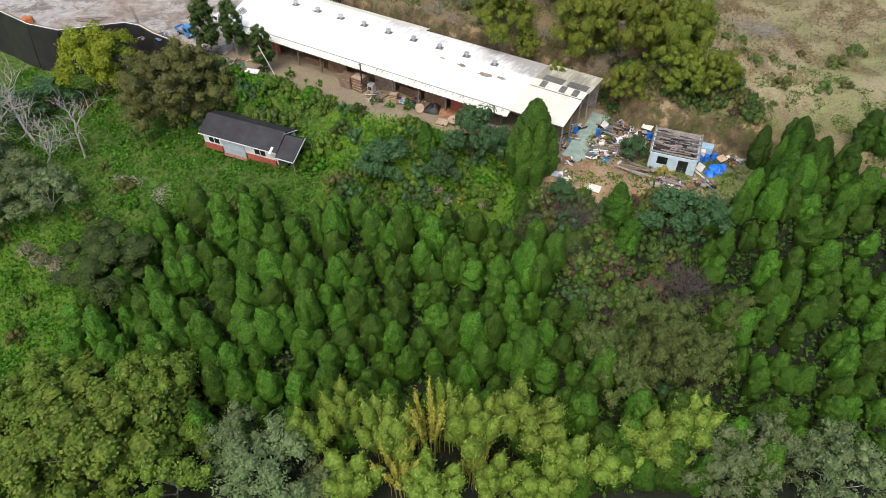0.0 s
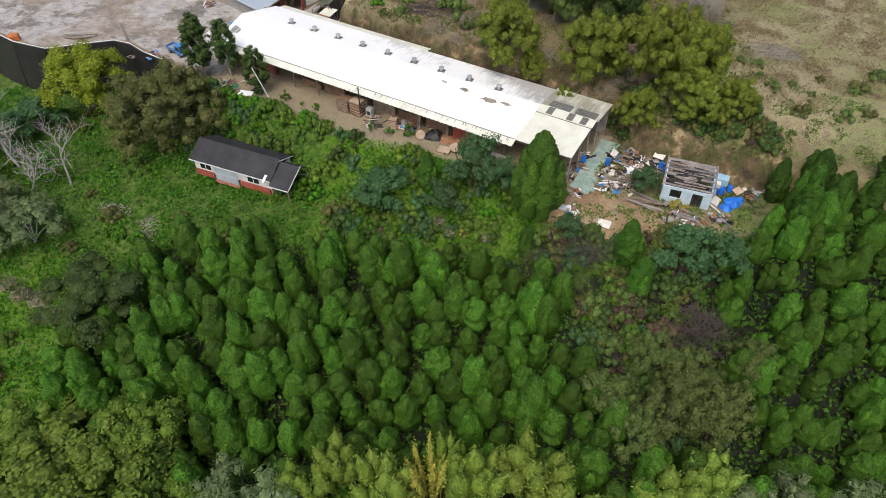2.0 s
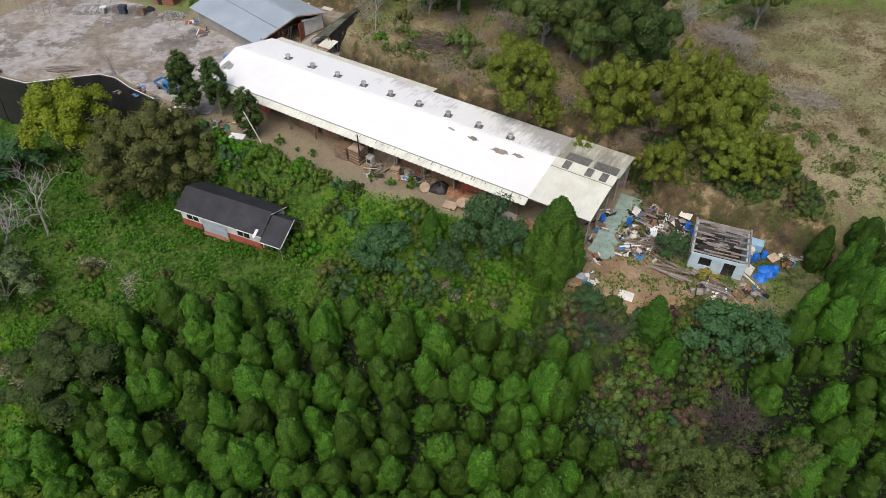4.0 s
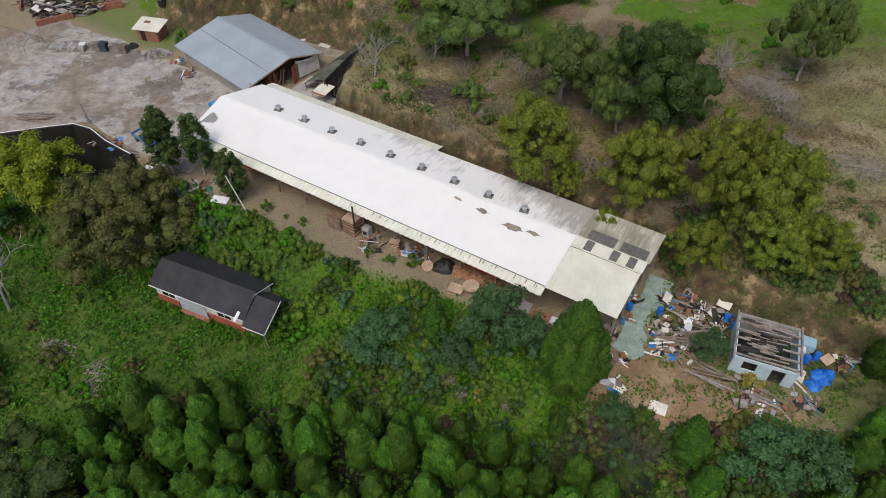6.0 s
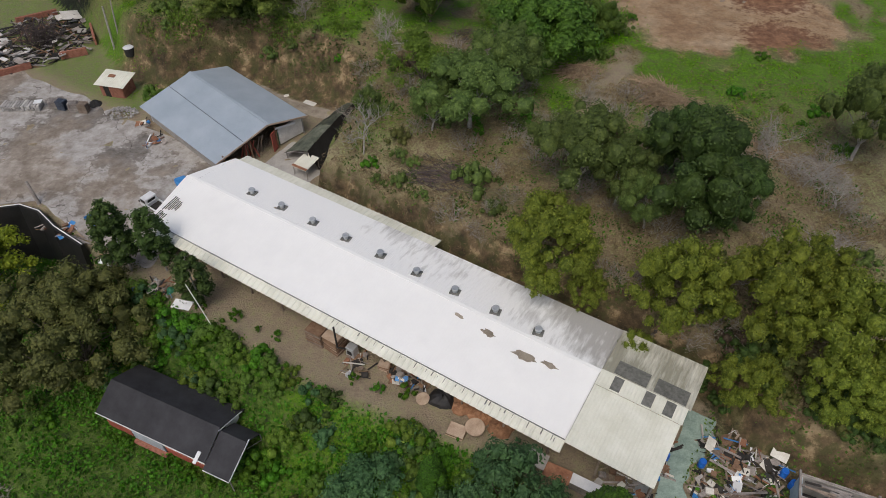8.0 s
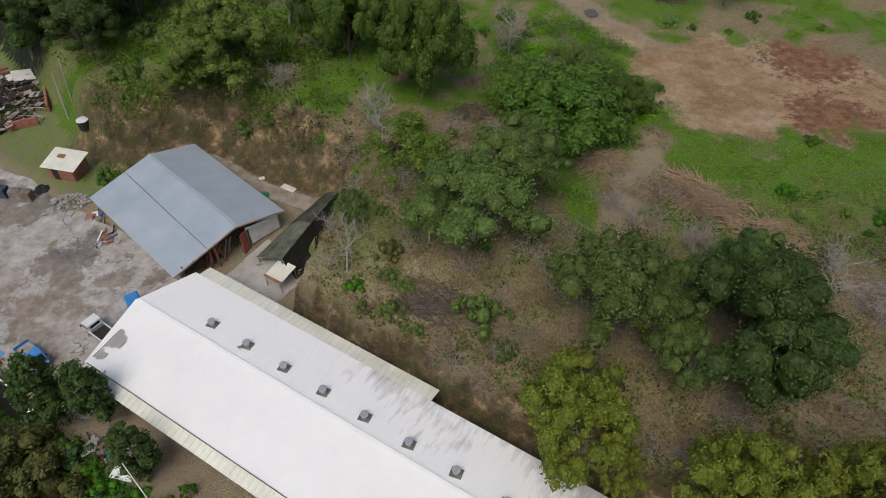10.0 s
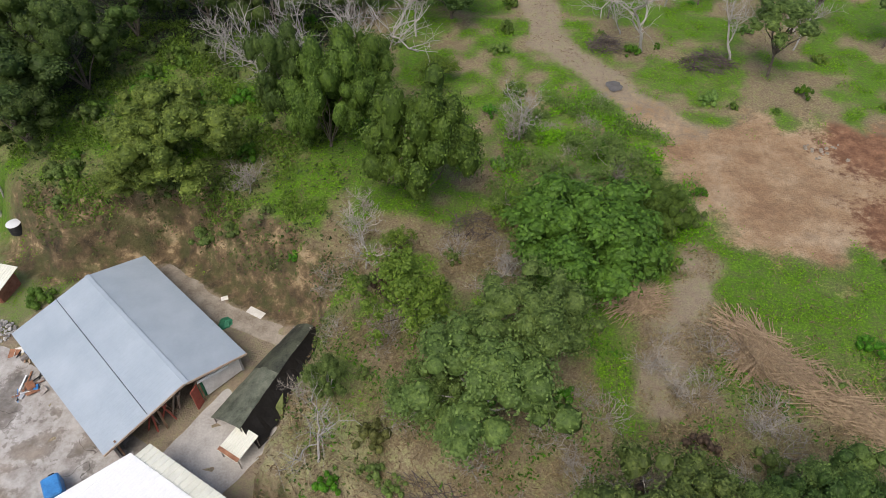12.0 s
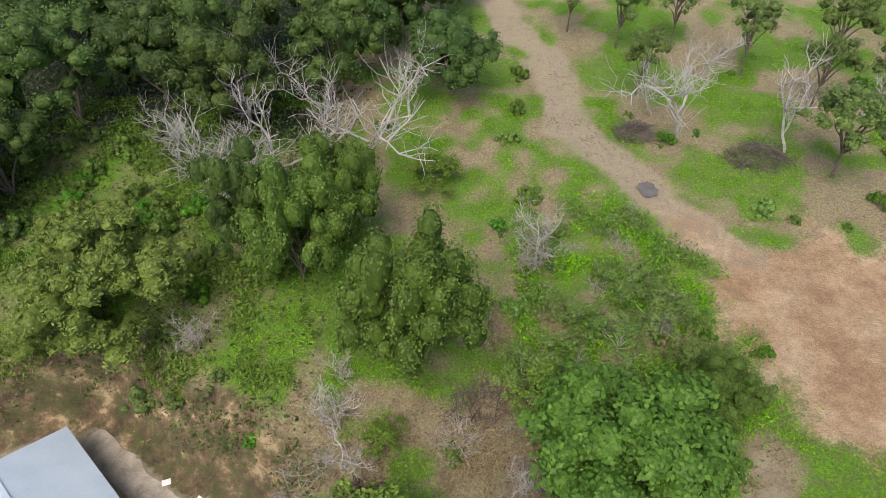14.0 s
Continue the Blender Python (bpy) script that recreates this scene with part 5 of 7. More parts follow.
scatter("slope_weeds", "low bright green weeds over the slope", "weed", 46000, (-70, 40, 40, 98), lambda x, y: weeds_here(x, y) * (0.35 + 0.65 * clump(x, y, 0.3, 1)), 0.36, 1.4, 0.5, 31, 0.0, 0.5)
scatter("terrace_grass", "short bright green grass on the terrace", "grass", 52000, (-50, 62, 104, 196), lambda x, y: near_zones(x, y)[1] * (1 - near_zones(x, y)[3]) * clump(x, y, 0.4, 2), 0.22, 2.2, 0.22, 32)
scatter("dry_litter", "dry brown stalks and straw over the hillside", "straw", 30000, (-45, 62, 74, 185), lambda x, y: (near_zones(x, y)[0] if y < 136 else 0.2) * (near_zones(x, y)[2] < 0.25) * (1 - 0.8 * near_zones(x, y)[1]) * (1 - near_zones(x, y)[2]) * (0.3 + 0.7 * clump(x, y, 0.25, 4)), 0.5, 6.0, 0.3, 33)
scatter("scrub_leaves", "mixed green weeds round the scrap yard", "broad", 9000, (8, 60, 52, 90), lambda x, y: 0.5 * clump(x, y, 0.5, 6) if height(x, y) > 1.9 and to_uw(x, y)[0] > 9 and to_uw(x, y)[1] < 24 else 0, 0.28, 1.6, 0.25, 35)
scatter("wood_undergrowth", "dark green undergrowth beneath the trees", "darkleaf", 22000, (-72, 62, 18, 198), lambda x, y: (near_zones(x, y)[3] + 0.3) if x < -12 and height(x, y) > 7.8 else 0, 0.4, 1.6, 0.7, 34)

scatter("tall_grass", "tall yellow-green grass on the wooded slope", "yellowgreen", 26000, (-50, -14, 124, 166), lambda x, y: 0.9 * clump(x, y, 0.22, 9) if height(x, y) > 7 else 0, 0.55, 4.0, 0.6, 36, 0.0, 0.6)
scatter("bank_weeds", "straggling weeds along the edge of the cut bank", "hill", 10000, (-45, 34, 60, 135), lambda x, y: sstep(1.2, 2.8, to_uw(x, y)[1] - ramp(to_uw(x, y)[0], BANK)) * sstep(9, 4, to_uw(x, y)[1] - ramp(to_uw(x, y)[0], BANK)) * clump(x, y, 0.3, 12) * (1 - 0.8 * straw_hill(x, y)), 0.4, 2.2, 0.6, 37, 0.0, 0.4)
scatter("dry_grass", "pale dry grass over the slope", "hay", 42000, (-14, 62, 72, 124), lambda x, y: (1 - near_zones(x, y)[1]) * (1 - near_zones(x, y)[2]) * clump(x, y, 0.35, 14) if to_uw(x, y)[1] - ramp(to_uw(x, y)[0], BANK) > 2.2 else 0, 0.45, 7.0, 0.4, 38, 0.0, 0.5)
for i, (x, y, k) in enumerate([(1.0, 97.1, 1.5), (3.2, 93.8, 0.9), (8.3, 91.9, 1.1), (-6.5, 98.5, 0.8), (6.0, 90.6, 0.8)]):
    plant("shrub", [SHRUB["hill"][i % 2]], x, y, k, i * 70, "green leafy shrub on the dry slope", "shrub", "dry slope shrubs", 0.05, 1.25)
plant("shrub", [SHRUB["weed"][0]], 23.0, 131.1, 0.7, 30, "small green shrub at the edge of the dug earth", "shrub")

scatter("plantation_undergrowth", "dark green ferns and low shoots between the conifers", "cypress_dark", 24000, (-44, 62, 28, 66), lambda x, y: 1.0 if any(in_forest(x, y)) else 0, 0.6, 1.6, 1.5, 39, 0.0, 0.4)

scatter("hillside_weeds", "patchy green weeds among the hillside trees", "weed", 6000, (-14, 40, 84, 113), lambda x, y: clump(x, y, 0.28, 17) * (1 - near_zones(x, y)[2]) * sstep(2, 4, to_line(x, y, SPUR)) * sstep(2, 4, to_line(x, y, ROAD)) * (1 - 0.8 * straw_hill(x, y)) if to_uw(x, y)[1] - ramp(to_uw(x, y)[0], BANK) > 2.5 else 0, 0.32, 2.0, 0.4, 40, 0.0, 0.4)

def herb_patch(x, y):
    z = near_zones(x, y)
    inside = sstep(1.15, 0.8, math.hypot((x - 13) / 10.5, (y - 134) / 15))
    return inside * (1 - z[2]) * sstep(1.5, 3.5, to_line(x, y, ROAD)) if to_uw(x, y)[1] - ramp(to_uw(x, y)[0], BANK) > 2 else 0.0


scatter("terrace_herbs", "knee-high bright green herbs on the terrace", "grass", 11000, (0, 26, 116, 152), lambda x, y: herb_patch(x, y) * clump(x, y, 0.33, 21), 0.34, 2.6, 0.8, 41, 0.0, 0.5)
scatter("terrace_scrub", "thin grey-green scrub on the terrace", "airy", 12000, (0, 26, 116, 152), lambda x, y: herb_patch(x, y) * clump(x, y, 0.27, 24), 0.36, 3.0, 1.1, 42, 0.0, 0.5)
rng = np.random.default_rng(38)
made = 0
for i in range(400):
    x, y = rng.uniform(2, 24), rng.uniform(118, 150)
    if made >= 30 or rng.random() > herb_patch(x, y):
        continue
    made += 1
    plant("dry_thicket", [DRYTWIG[i % 3]], x, y, 0.4 + 0.5 * rng.random(), rng.random() * 360, "low leafless thicket of dry grey stems", "shrub", "terrace thickets", 0.05)

# ---- the long shed ----
TURN_SHED = -30.33


def long_shed():
    s = thing("long_shed", OX, OY, 2.2, TURN_SHED, "long open-fronted workshop shed with a white sheet roof", "shed")
    E0, RZ, EB = 3.75, 4.6, 3.7
    # pointed north-west end: the ridge reaches a little further than the eaves
    front = Shape().sheet(-47.5, 0.0, (0.15, E0), (7.0, RZ), 0.26, 0.007)
    front.add([(-47.5, 0.15, E0 + 0.004), (-47.5, 7.0, RZ + 0.004), (-48.6, 7.0, RZ + 0.004)], [(0, 1, 2)])
    part("roof_front", front, "white_roof", s, "white painted sheet slope")
    rear = Shape().sheet(-47.2, 0.0, (6.9, RZ - 0.05), (12.7, EB), 0.26, 0.014)
    rear.add([(-47.2, 6.9, RZ - 0.04), (-47.2, 12.7, EB), (-48.6, 6.9, RZ - 0.04)], [(0, 2, 1)])
    part("roof_rear", rear, roof_stained, s, "white ribbed sheet slope with grey rain stains")
    part("ridge_cap", Shape().box((-24, 7.0, RZ + 0.045), (48.5, 0.32, 0.035)), "white_roof", s)
    part("eave_sheet", Shape().sheet(-47.4, 0.05, (-0.85, E0 - 0.32), (0.25, E0 - 0.06), 0.62, 0.06), "cream_roof", s, "cream corrugated eave sheet with moss streaks")
    part("gutter", Shape().tube([(-47.2, 0.2, E0 + 0.03), (0, 0.2, E0 + 0.03)], 0.05, 6), "skylight", s, "dark rusty gutter")
    part("rear_eave_sheet", Shape().sheet(-46.8, -20.0, (12.6, EB - 0.1), (14.1, EB - 0.38), 0.6, 0.06), "cream_roof", s, "cream corrugated rear eave sheet")
    part("end_roof_front", Shape().sheet(0.05, 7.2, (-0.1, E0 + 0.25), (5.65, RZ - 0.1), 0.3, 0.02), "cream_roof", s, "cream sheet slope of the newer bay")
    part("end_roof_strip", Shape().sheet(0.05, 7.3, (5.6, RZ + 0.05), (7.15, RZ + 0.2), 0.3, 0.02), "cream_roof", s)
    part("end_roof_rear", Shape().sheet(0.05, 7.5, (7.1, RZ + 0.15), (12.3, EB + 0.55), 0.3, 0.03), roof_mossy, s, "mossy ribbed sheet slope")
    for a, b in ((1.0, 3.75), (4.35, 7.0)):
        part("skylight_panel", Shape().box(((a + b) / 2, 8.05, RZ + 0.115), (b - a, 1.5, 0.05), rx=-5.5), "skylight", s, "grimy translucent panel")
    for a in (1.25, 3.9, 5.6):
        part("skylight_panel", Shape().box((a + 0.4, 6.38, RZ + 0.165), (0.8, 1.3, 0.05), rx=5.5), "skylight", s, "grimy translucent panel")
    for i in range(9):
        u = -40.6 + i * 4.3
        w = 8.7 - 0.09 * i
        zr = RZ - 0.05 - (w - 6.9) * 0.155
        v = part("roof_vent", Shape().box((0, 0, 0.06), (0.95, 0.85, 0.1), rx=-8, rz=12), "skylight", s, "grey flashing plate of a round roof vent", pose(u, w, zr))
        part("vent_drum", Shape().lathe([(0.24, 0), (0.24, 0.34), (0.33, 0.37), (0.34, 0.5), (0.31, 0.54), (0.05, 0.56)], n=14), "metal", v, "galvanised round vent", pose(0, 0, 0.1))
    rp = random.Random(4)
    for u, w, r in ((-13.0, 5.9, 0.35), (-9.9, 5.6, 0.5), (-6.2, 5.1, 0.75), (-3.9, 5.4, 0.5), (-36.5, 7.9, 0.16)):
        zr = E0 + (w - 0.15) * (RZ - E0) / 6.85 + 0.034
        pts = []
        for k in range(18):
            a = k * math.pi / 9
            e = r * (0.6 + 0.6 * rp.random())
            pts.append((u + 1.5 * e * math.cos(a), w + 0.6 * e * math.sin(a), zr + 0.6 * e * math.sin(a) * 0.124))
        part("peeled_patch", Shape().add(pts, [tuple(range(18))]), "muddy", s, "patch of peeled paint")
    # Dark strips laid on the sheet stand for the shade inside torn slits.
    for k in range(12):
        wc, ln = (3.0, 2.1) if k < 7 else (1.25, 1.0)
        ln *= 1 - 0.09 * (k % 7)
        zr = E0 + (wc - 0.15) * 0.124 + 0.036
        part("roof_tear", Shape().box((-47.2 + 0.23 * (k % 7), wc + 0.1 * (k % 3), zr), (0.11, ln, 0.02), rx=7), "dark", s, "dark strip standing for the shade in a torn slit")
    for k in range(60):
        u = -26 + k * 0.43 + rp.uniform(-0.3, 0.3)
        if rp.random() < 0.35 + 0.3 * (k < 20):
            continue
        part("moss_streak", Shape().box((u, 0.02 - 0.1 * rp.random(), E0 - 0.07), (0.03 + 0.08 * rp.random() ** 2, 0.15 + 0.5 * rp.random(), 0.012), rx=13), "skylight", s)
    # walls, posts and frame
    part("rear_wall", Shape().box((-20, 12.1, 1.75), (54, 0.16, 3.5)), "concrete", s)
    part("end_wall", Shape().box((-46.6, 6.2, 1.85), (0.16, 11.9, 3.7)), "white_wall", s)
    part("inner_wall", Shape().box((-24, 4.2, 1.9), (45, 0.14, 3.8)), "brownwood", s, "brown boarded inner wall")
    for k in range(14):
        part("post", Shape().box((-46.3 + k * 4.1, 0.45, 1.72), (0.16, 0.16, 3.45)), "wood", s)
    part("beam", Shape().box((-20, 0.45, 3.45), (54, 0.14, 0.2)), "wood", s)
    for k in range(10):
        if k in (2, 5):
            continue
        h = (1.3, 2.3, 0, 1.0, 1.7, 0, 2.4, 1.2, 2.0, 2.6)[k]
        part("front_panel", Shape().box((-44.4 + k * 4.1, 1.7, h / 2), (3.4, 0.1, h)), ("brownwood", "red_wall", "wood", "brownwood")[k % 4], s, "brown board partition")
    for k in range(5):
        part("end_post", Shape().box((7.05, 0.2 + k * 2.9, 2.0), (0.14, 0.14, 4.0)), "greywood", s)
    part("end_back_wall", Shape().box((3.7, 11.9, 2.05), (7.2, 0.14, 4.1)), "greywood", s)
    return s


def stained(name, along, amount, colour_a, colour_b, down=0.0):
    """Painted sheet with dark rain stains that run down the slope."""
    m, n, l, b = shader(name)
    pos = n.new("ShaderNodeTexCoord").outputs["Object"]
    mp = n.new("ShaderNodeMapping")
    mp.inputs["Scale"].default_value = (1.0, 0.12, 1.0)
    l.new(pos, mp.inputs[0])
    streak = noise_node(n, l, 2.4, 5, mp.outputs[0], 0.7)
    patch = noise_node(n, l, 0.16, 3, pos)
    fine = noise_node(n, l, 9, 3, pos)
    fac = math_node(n, l, "ADD", math_node(n, l, "MULTIPLY", streak, 0.55), math_node(n, l, "MULTIPLY", patch, 0.85))
    sx = n.new("ShaderNodeSeparateXYZ")
    l.new(pos, sx.inputs[0])
    fac = math_node(n, l, "ADD", fac, math_node(n, l, "MINIMUM", math_node(n, l, "MAXIMUM", math_node(n, l, "MULTIPLY", math_node(n, l, "ADD", sx.outputs[0], 14.0), along), -0.16), 0.12))
    fac = math_node(n, l, "ADD", fac, math_node(n, l, "MULTIPLY", math_node(n, l, "SUBTRACT", sx.outputs[1], 10.0), down))
    c = ramp_node(n, l, fac, [(amount, colour_a), (amount + 0.2, colour_b)])
    c = mix_node(n, l, 0.15, c, ramp_node(n, l, fine, [(0.3, (0.6, 0.6, 0.6)), (0.7, (1, 1, 1))]), "MULTIPLY")
    l.new(c, b.inputs["Base Color"])
    b.inputs["Roughness"].default_value = 0.55
    return m


roof_stained = stained("stained_white_sheet", 0.011, 0.72, (0.90, 0.902, 0.895), (0.46, 0.45, 0.43), 0.045)
roof_mossy = stained("mossy_sheet", 0.0, 0.62, (0.74, 0.73, 0.64), (0.34, 0.33, 0.26))
long_shed()


# ---- the barn with a blue-grey roof ----
def barn():
    # local x runs along the ridge, y across it from the yard side
    s = thing("barn", -42.0, 116.3, 2.2, -41.6, "barn with a blue-grey sheet gable roof and an open end", "barn")
    EZ, RZ = 2.5, 4.1
    part("roof_front", Shape().sheet(0, 17.6, (0, EZ), (7.9, RZ), 0.4, 0.008), "blue_roof", s, "blue-grey sheet slope")
    part("roof_rear", Shape().sheet(0, 17.8, (7.9, RZ), (13.5, EZ + 0.1), 0.4, 0.008), "blue_roof", s, "blue-grey sheet slope with a rusty edge")
    part("ridge_cap", Shape().box((8.9, 7.9, RZ + 0.035), (17.8, 0.4, 0.04)), "blue_roof", s)
    part("cable", Shape().tube([(0.1, 4.6, 3.47), (17.5, 4.2, 3.39)], 0.025, 5), "black_plastic", s, "black cable lying across the roof")
    part("verge", Shape().box((17.72, 3.95, (EZ + RZ) / 2 - 0.02), (0.08, 8.05, 0.2), rx=11.4), "cardboard", s, "tan timber verge board")
    part("verge", Shape().box((17.85, 10.7, (EZ + RZ) / 2 + 0.03), (0.08, 5.8, 0.2), rx=-15.2), "cardboard", s, "tan timber verge board")
    part("wall", Shape().box((8.8, 0.9, 1.2), (17, 0.2, 2.4)), "concrete", s)
    part("wall", Shape().box((0.6, 6.7, 1.3), (0.2, 11.8, 2.6)), "white_wall", s)
    part("wall", Shape().box((8.8, 12.9, 1.25), (17, 0.2, 2.5)), "concrete", s)
    part("wall", Shape().box((17.2, 11.0, 1.35), (0.16, 3.6, 2.3)), "white_wall", s, "white end wall beside the opening")
    part("inner_wall", Shape().box((12.5, 6.7, 1.3), (0.16, 11.6, 2.6)), "brownwood", s)
    for y in (1.2, 5.0, 8.8):
        part("post", Shape().box((17.4, y, 1.6), (0.16, 0.16, 3.2 if y > 2 else 2.6)), "brownwood", s)
    part("door", Shape().box((17.6, 8.2, 1.35), (0.1, 0.9, 2.7), rz=25), "red_wall", s, "red wooden door leaf")
    part("lintel", Shape().box((17.5, 10.2, 2.6), (0.1, 3.0, 0.25), rx=-12), "white_paint", s)
    part("green_curtain", Shape().box((17.0, 9.1, 1.0), (0.08, 1.1, 2.0)), "green", s, "dark green netting")
    rp = random.Random(9)
    for k in range(14):
        part("timber", Shape().box((16.2 + rp.random(), 4.2 + 3.4 * rp.random(), 1.2), (0.1, 0.12, 2.6), rx=rp.uniform(-25, 25), ry=rp.uniform(-18, 18)), ("red_wall", "brownwood", "wood")[k % 3], s, "leaning timber")
    return s


barn()


# ---- the small house ----
def small_house():
    # local x along the ridge from the west gable, y towards the back
    gz = -3.9
    s = thing("small_house", -33.35, 75.5, gz, -22.3, "small one-storey house with a black felt gable roof", "house")
    EZ, RZ, D = 2.7, 4.2, 2.5
    L = 12.0

    def slope(x0, x1, y0, z0, y1, z1, t=0.1):
        return Shape().add([(x0, y0, z0), (x1, y0, z0), (x1, y1, z1), (x0, y1, z1), (x0, y0, z0 - t), (x1, y0, z0 - t), (x1, y1, z1 - t), (x0, y1, z1 - t)],
                           [(0, 1, 2, 3), (7, 6, 5, 4), (0, 4, 5, 1), (1, 5, 6, 2), (2, 6, 7, 3), (3, 7, 4, 0)])
    part("roof_front", slope(-0.2, L + 0.3, -0.3, EZ - 0.1, D, RZ), "black_roof", s)
    part("roof_rear", slope(-0.2, L + 0.3, 2 * D + 0.55, EZ - 0.15, D, RZ), "black_roof", s)
    part("porch_roof_front", slope(L + 0.3, L + 3.1, -0.75, EZ - 0.45, D - 0.1, RZ - 0.35), "black_roof", s)
    part("porch_roof_rear", slope(L + 0.3, L + 3.1, 2 * D - 1.0, EZ - 0.05, D - 0.1, RZ - 0.35), "black_roof", s)
    part("fascia", Shape().box((L / 2, -0.35, EZ - 0.18), (L + 0.5, 0.05, 0.16)), "white_paint", s, "white eaves board")
    part("fascia", Shape().box((L + 1.7, -0.8, EZ - 0.54), (2.8, 0.05, 0.14)), "white_paint", s, "white eaves board")
    part("verge", Shape().box((L + 3.13, 1.0, 3.0), (0.06, 3.8, 0.14), rx=24.5), "white_paint", s, "white verge board")
    part("verge", Shape().box((L + 0.32, D + 1.2, 3.42), (0.06, 3.2, 0.12), rx=-23), "white_paint", s, "white verge board")
    part("flashing", Shape().box((L - 0.6, -0.2, 2.75), (0.35, 1.1, 0.06), rx=23.5), "white_paint", s, "pale roof flashing")
    w = part("front_wall", Shape().box((L / 2, 0.1, 1.85), (L - 0.4, 0.18, 1.7)), "white_wall", s, "white upper wall")
    part("base_wall", Shape().box((1.6, 0.08, 0.5), (2.9, 0.24, 1.05)), "red_wall", s, "red lower wall")
    part("base_wall", Shape().box((9.4, 0.08, 0.5), (4.6, 0.24, 1.05)), "red_wall", s, "red lower wall")
    part("garage_door", Shape().box((5.1, -0.02, 1.15), (3.6, 0.12, 2.3)), "grey_door", s, "grey metal shutter")
    for k in range(7):
        part("shutter_slat", Shape().box((5.1, -0.09, 0.2 + 0.31 * k), (3.55, 0.03, 0.26)), "grey_door", s)
    for x in (2.0, 9.4):
        wn_ = part("window", Shape().box((x, -0.0, 1.75), (1.9, 0.12, 0.95)), "white_paint", s, "white window frame")
        for d in (-0.45, 0.45):
            part("pane", Shape().box((x + d, -0.07, 1.75), (0.78, 0.03, 0.78)), "glass_dark", wn_)
    part("west_wall", Shape().box((0.2, D, 1.3), (0.18, 2 * D - 0.2, 2.6)), "white_wall", s)
    part("east_wall", Shape().box((L - 0.1, D, 1.3), (0.18, 2 * D - 0.2, 2.6)), "white_wall", s)
    part("east_base", Shape().box((L + 0.02, D, 0.5), (0.16, 2 * D - 0.2, 1.0)), "red_wall", s, "red lower wall")
    part("rear_wall", Shape().box((L / 2, 2 * D, 1.25), (L - 0.4, 0.18, 2.5)), "white_wall", s)
    for y in (-0.55, 4.1):
        part("porch_post", Shape().tube([(L + 2.9, y, -0.3), (L + 2.9, y, 2.2)], 0.06, 8), "greywood", s)
    part("porch_brace", Shape().tube([(L + 2.9, 4.1, 1.2), (L + 2.9, 2.0, 2.9)], 0.04, 6), "greywood", s)
    part("step", Shape().box((5.3, -0.3, 0.0), (3.9, 0.5, 0.12), bev=0.02), "brick", s, "reddish paved step")
    return s


small_house()
for i, q in enumerate((0.4, 1.6, 2.9, 7.6, 8.9, 10.2, 11.4, 12.8)):
    a = radians(-22.3)
    bx, by = -33.35 + q * math.cos(a) + 0.9 * math.sin(a), 75.5 + q * math.sin(a) - 0.9 * math.cos(a)
    plant("weed_bush", [SHRUB["weed"][i % 2]], bx, by, 0.38 + 0.1 * (i % 3), i * 80, "bright green weeds growing against the house wall", "shrub", "house weeds", 0.05)


# ---- the roofless outhouse ----
def ruin():
    # local x along the front wall, y to the back
    s = thing("ruined_outhouse", 24.7, 63.4, 2.2, -20.5, "pale blue outhouse with a rotten open plank roof", "outhouse")
    W, D = 5.3, 4.9
    part("front_wall", Shape().box((0.45, 0, 1.05), (0.9, 0.16, 2.1)).box((2.7, 0, 1.0), (1.2, 0.16, 2.0)).box((4.9, 0, 1.05), (0.9, 0.16, 2.1)).box((1.5, 0, 0.35), (1.3, 0.16, 0.7)).box((2.6, 0, 2.0), (5.2, 0.14, 0.35)), "blue_wall", s)
    part("side_wall", Shape().box((0.05, D / 2, 1.1), (0.16, D, 2.2)), "blue_wall", s)
    part("side_wall", Shape().box((W, D / 2, 1.1), (0.16, D, 2.2)), "blue_wall", s)
    part("rear_wall", Shape().box((W / 2, D, 1.2), (W, 0.16, 2.4)), "concrete", s)
    part("floor", Shape().box((W / 2, D / 2, 0.06), (W - 0.2, D - 0.2, 0.1)), "dark", s, "near-black floor")
    rp = random.Random(3)
    for k in range(6):
        part("rafter", Shape().box((W / 2, 0.2 + k * 0.95, 2.3 + 0.02 * k), (W + 0.3, 0.14, 0.14)), "greywood", s, "grey weathered rafter")
    for x in (-0.1, W + 0.15):
        part("edge_beam", Shape().box((x, D / 2, 2.42), (0.16, D + 0.7, 0.16)), "greywood", s)
    for k in range(34):
        y = 0.2 + rp.random() * (D - 0.4)
        ln = 0.8 + 2.2 * rp.random()
        x = 0.2 + ln / 2 + rp.random() * max(0.05, W - 0.4 - ln)
        part("roof_board", Shape().box((x, y, 2.46 + 0.05 * rp.random()), (ln, 0.10 + 0.1 * rp.random(), 0.03), rz=rp.uniform(-6, 6), rx=rp.uniform(-10, 10)), ("greywood", "wood", "dark", "greywood")[k % 4], s, "splintered board" if k == 0 else "")
    for k in range(9):
        part("roof_sheet", Shape().box((0.7 + 4.0 * rp.random(), 0.7 + 3.6 * rp.random(), 2.40), (1.2 * rp.random() + 0.5, 0.6, 0.03), rz=rp.uniform(-8, 8)), "dark", s, "near-black sheet below the boards")
    return s


ruin()


# ---- things in and round the yard ----
def at_uw(u, w):
    x, y = to_xy(u, w)
    return x, y, height(x, y)


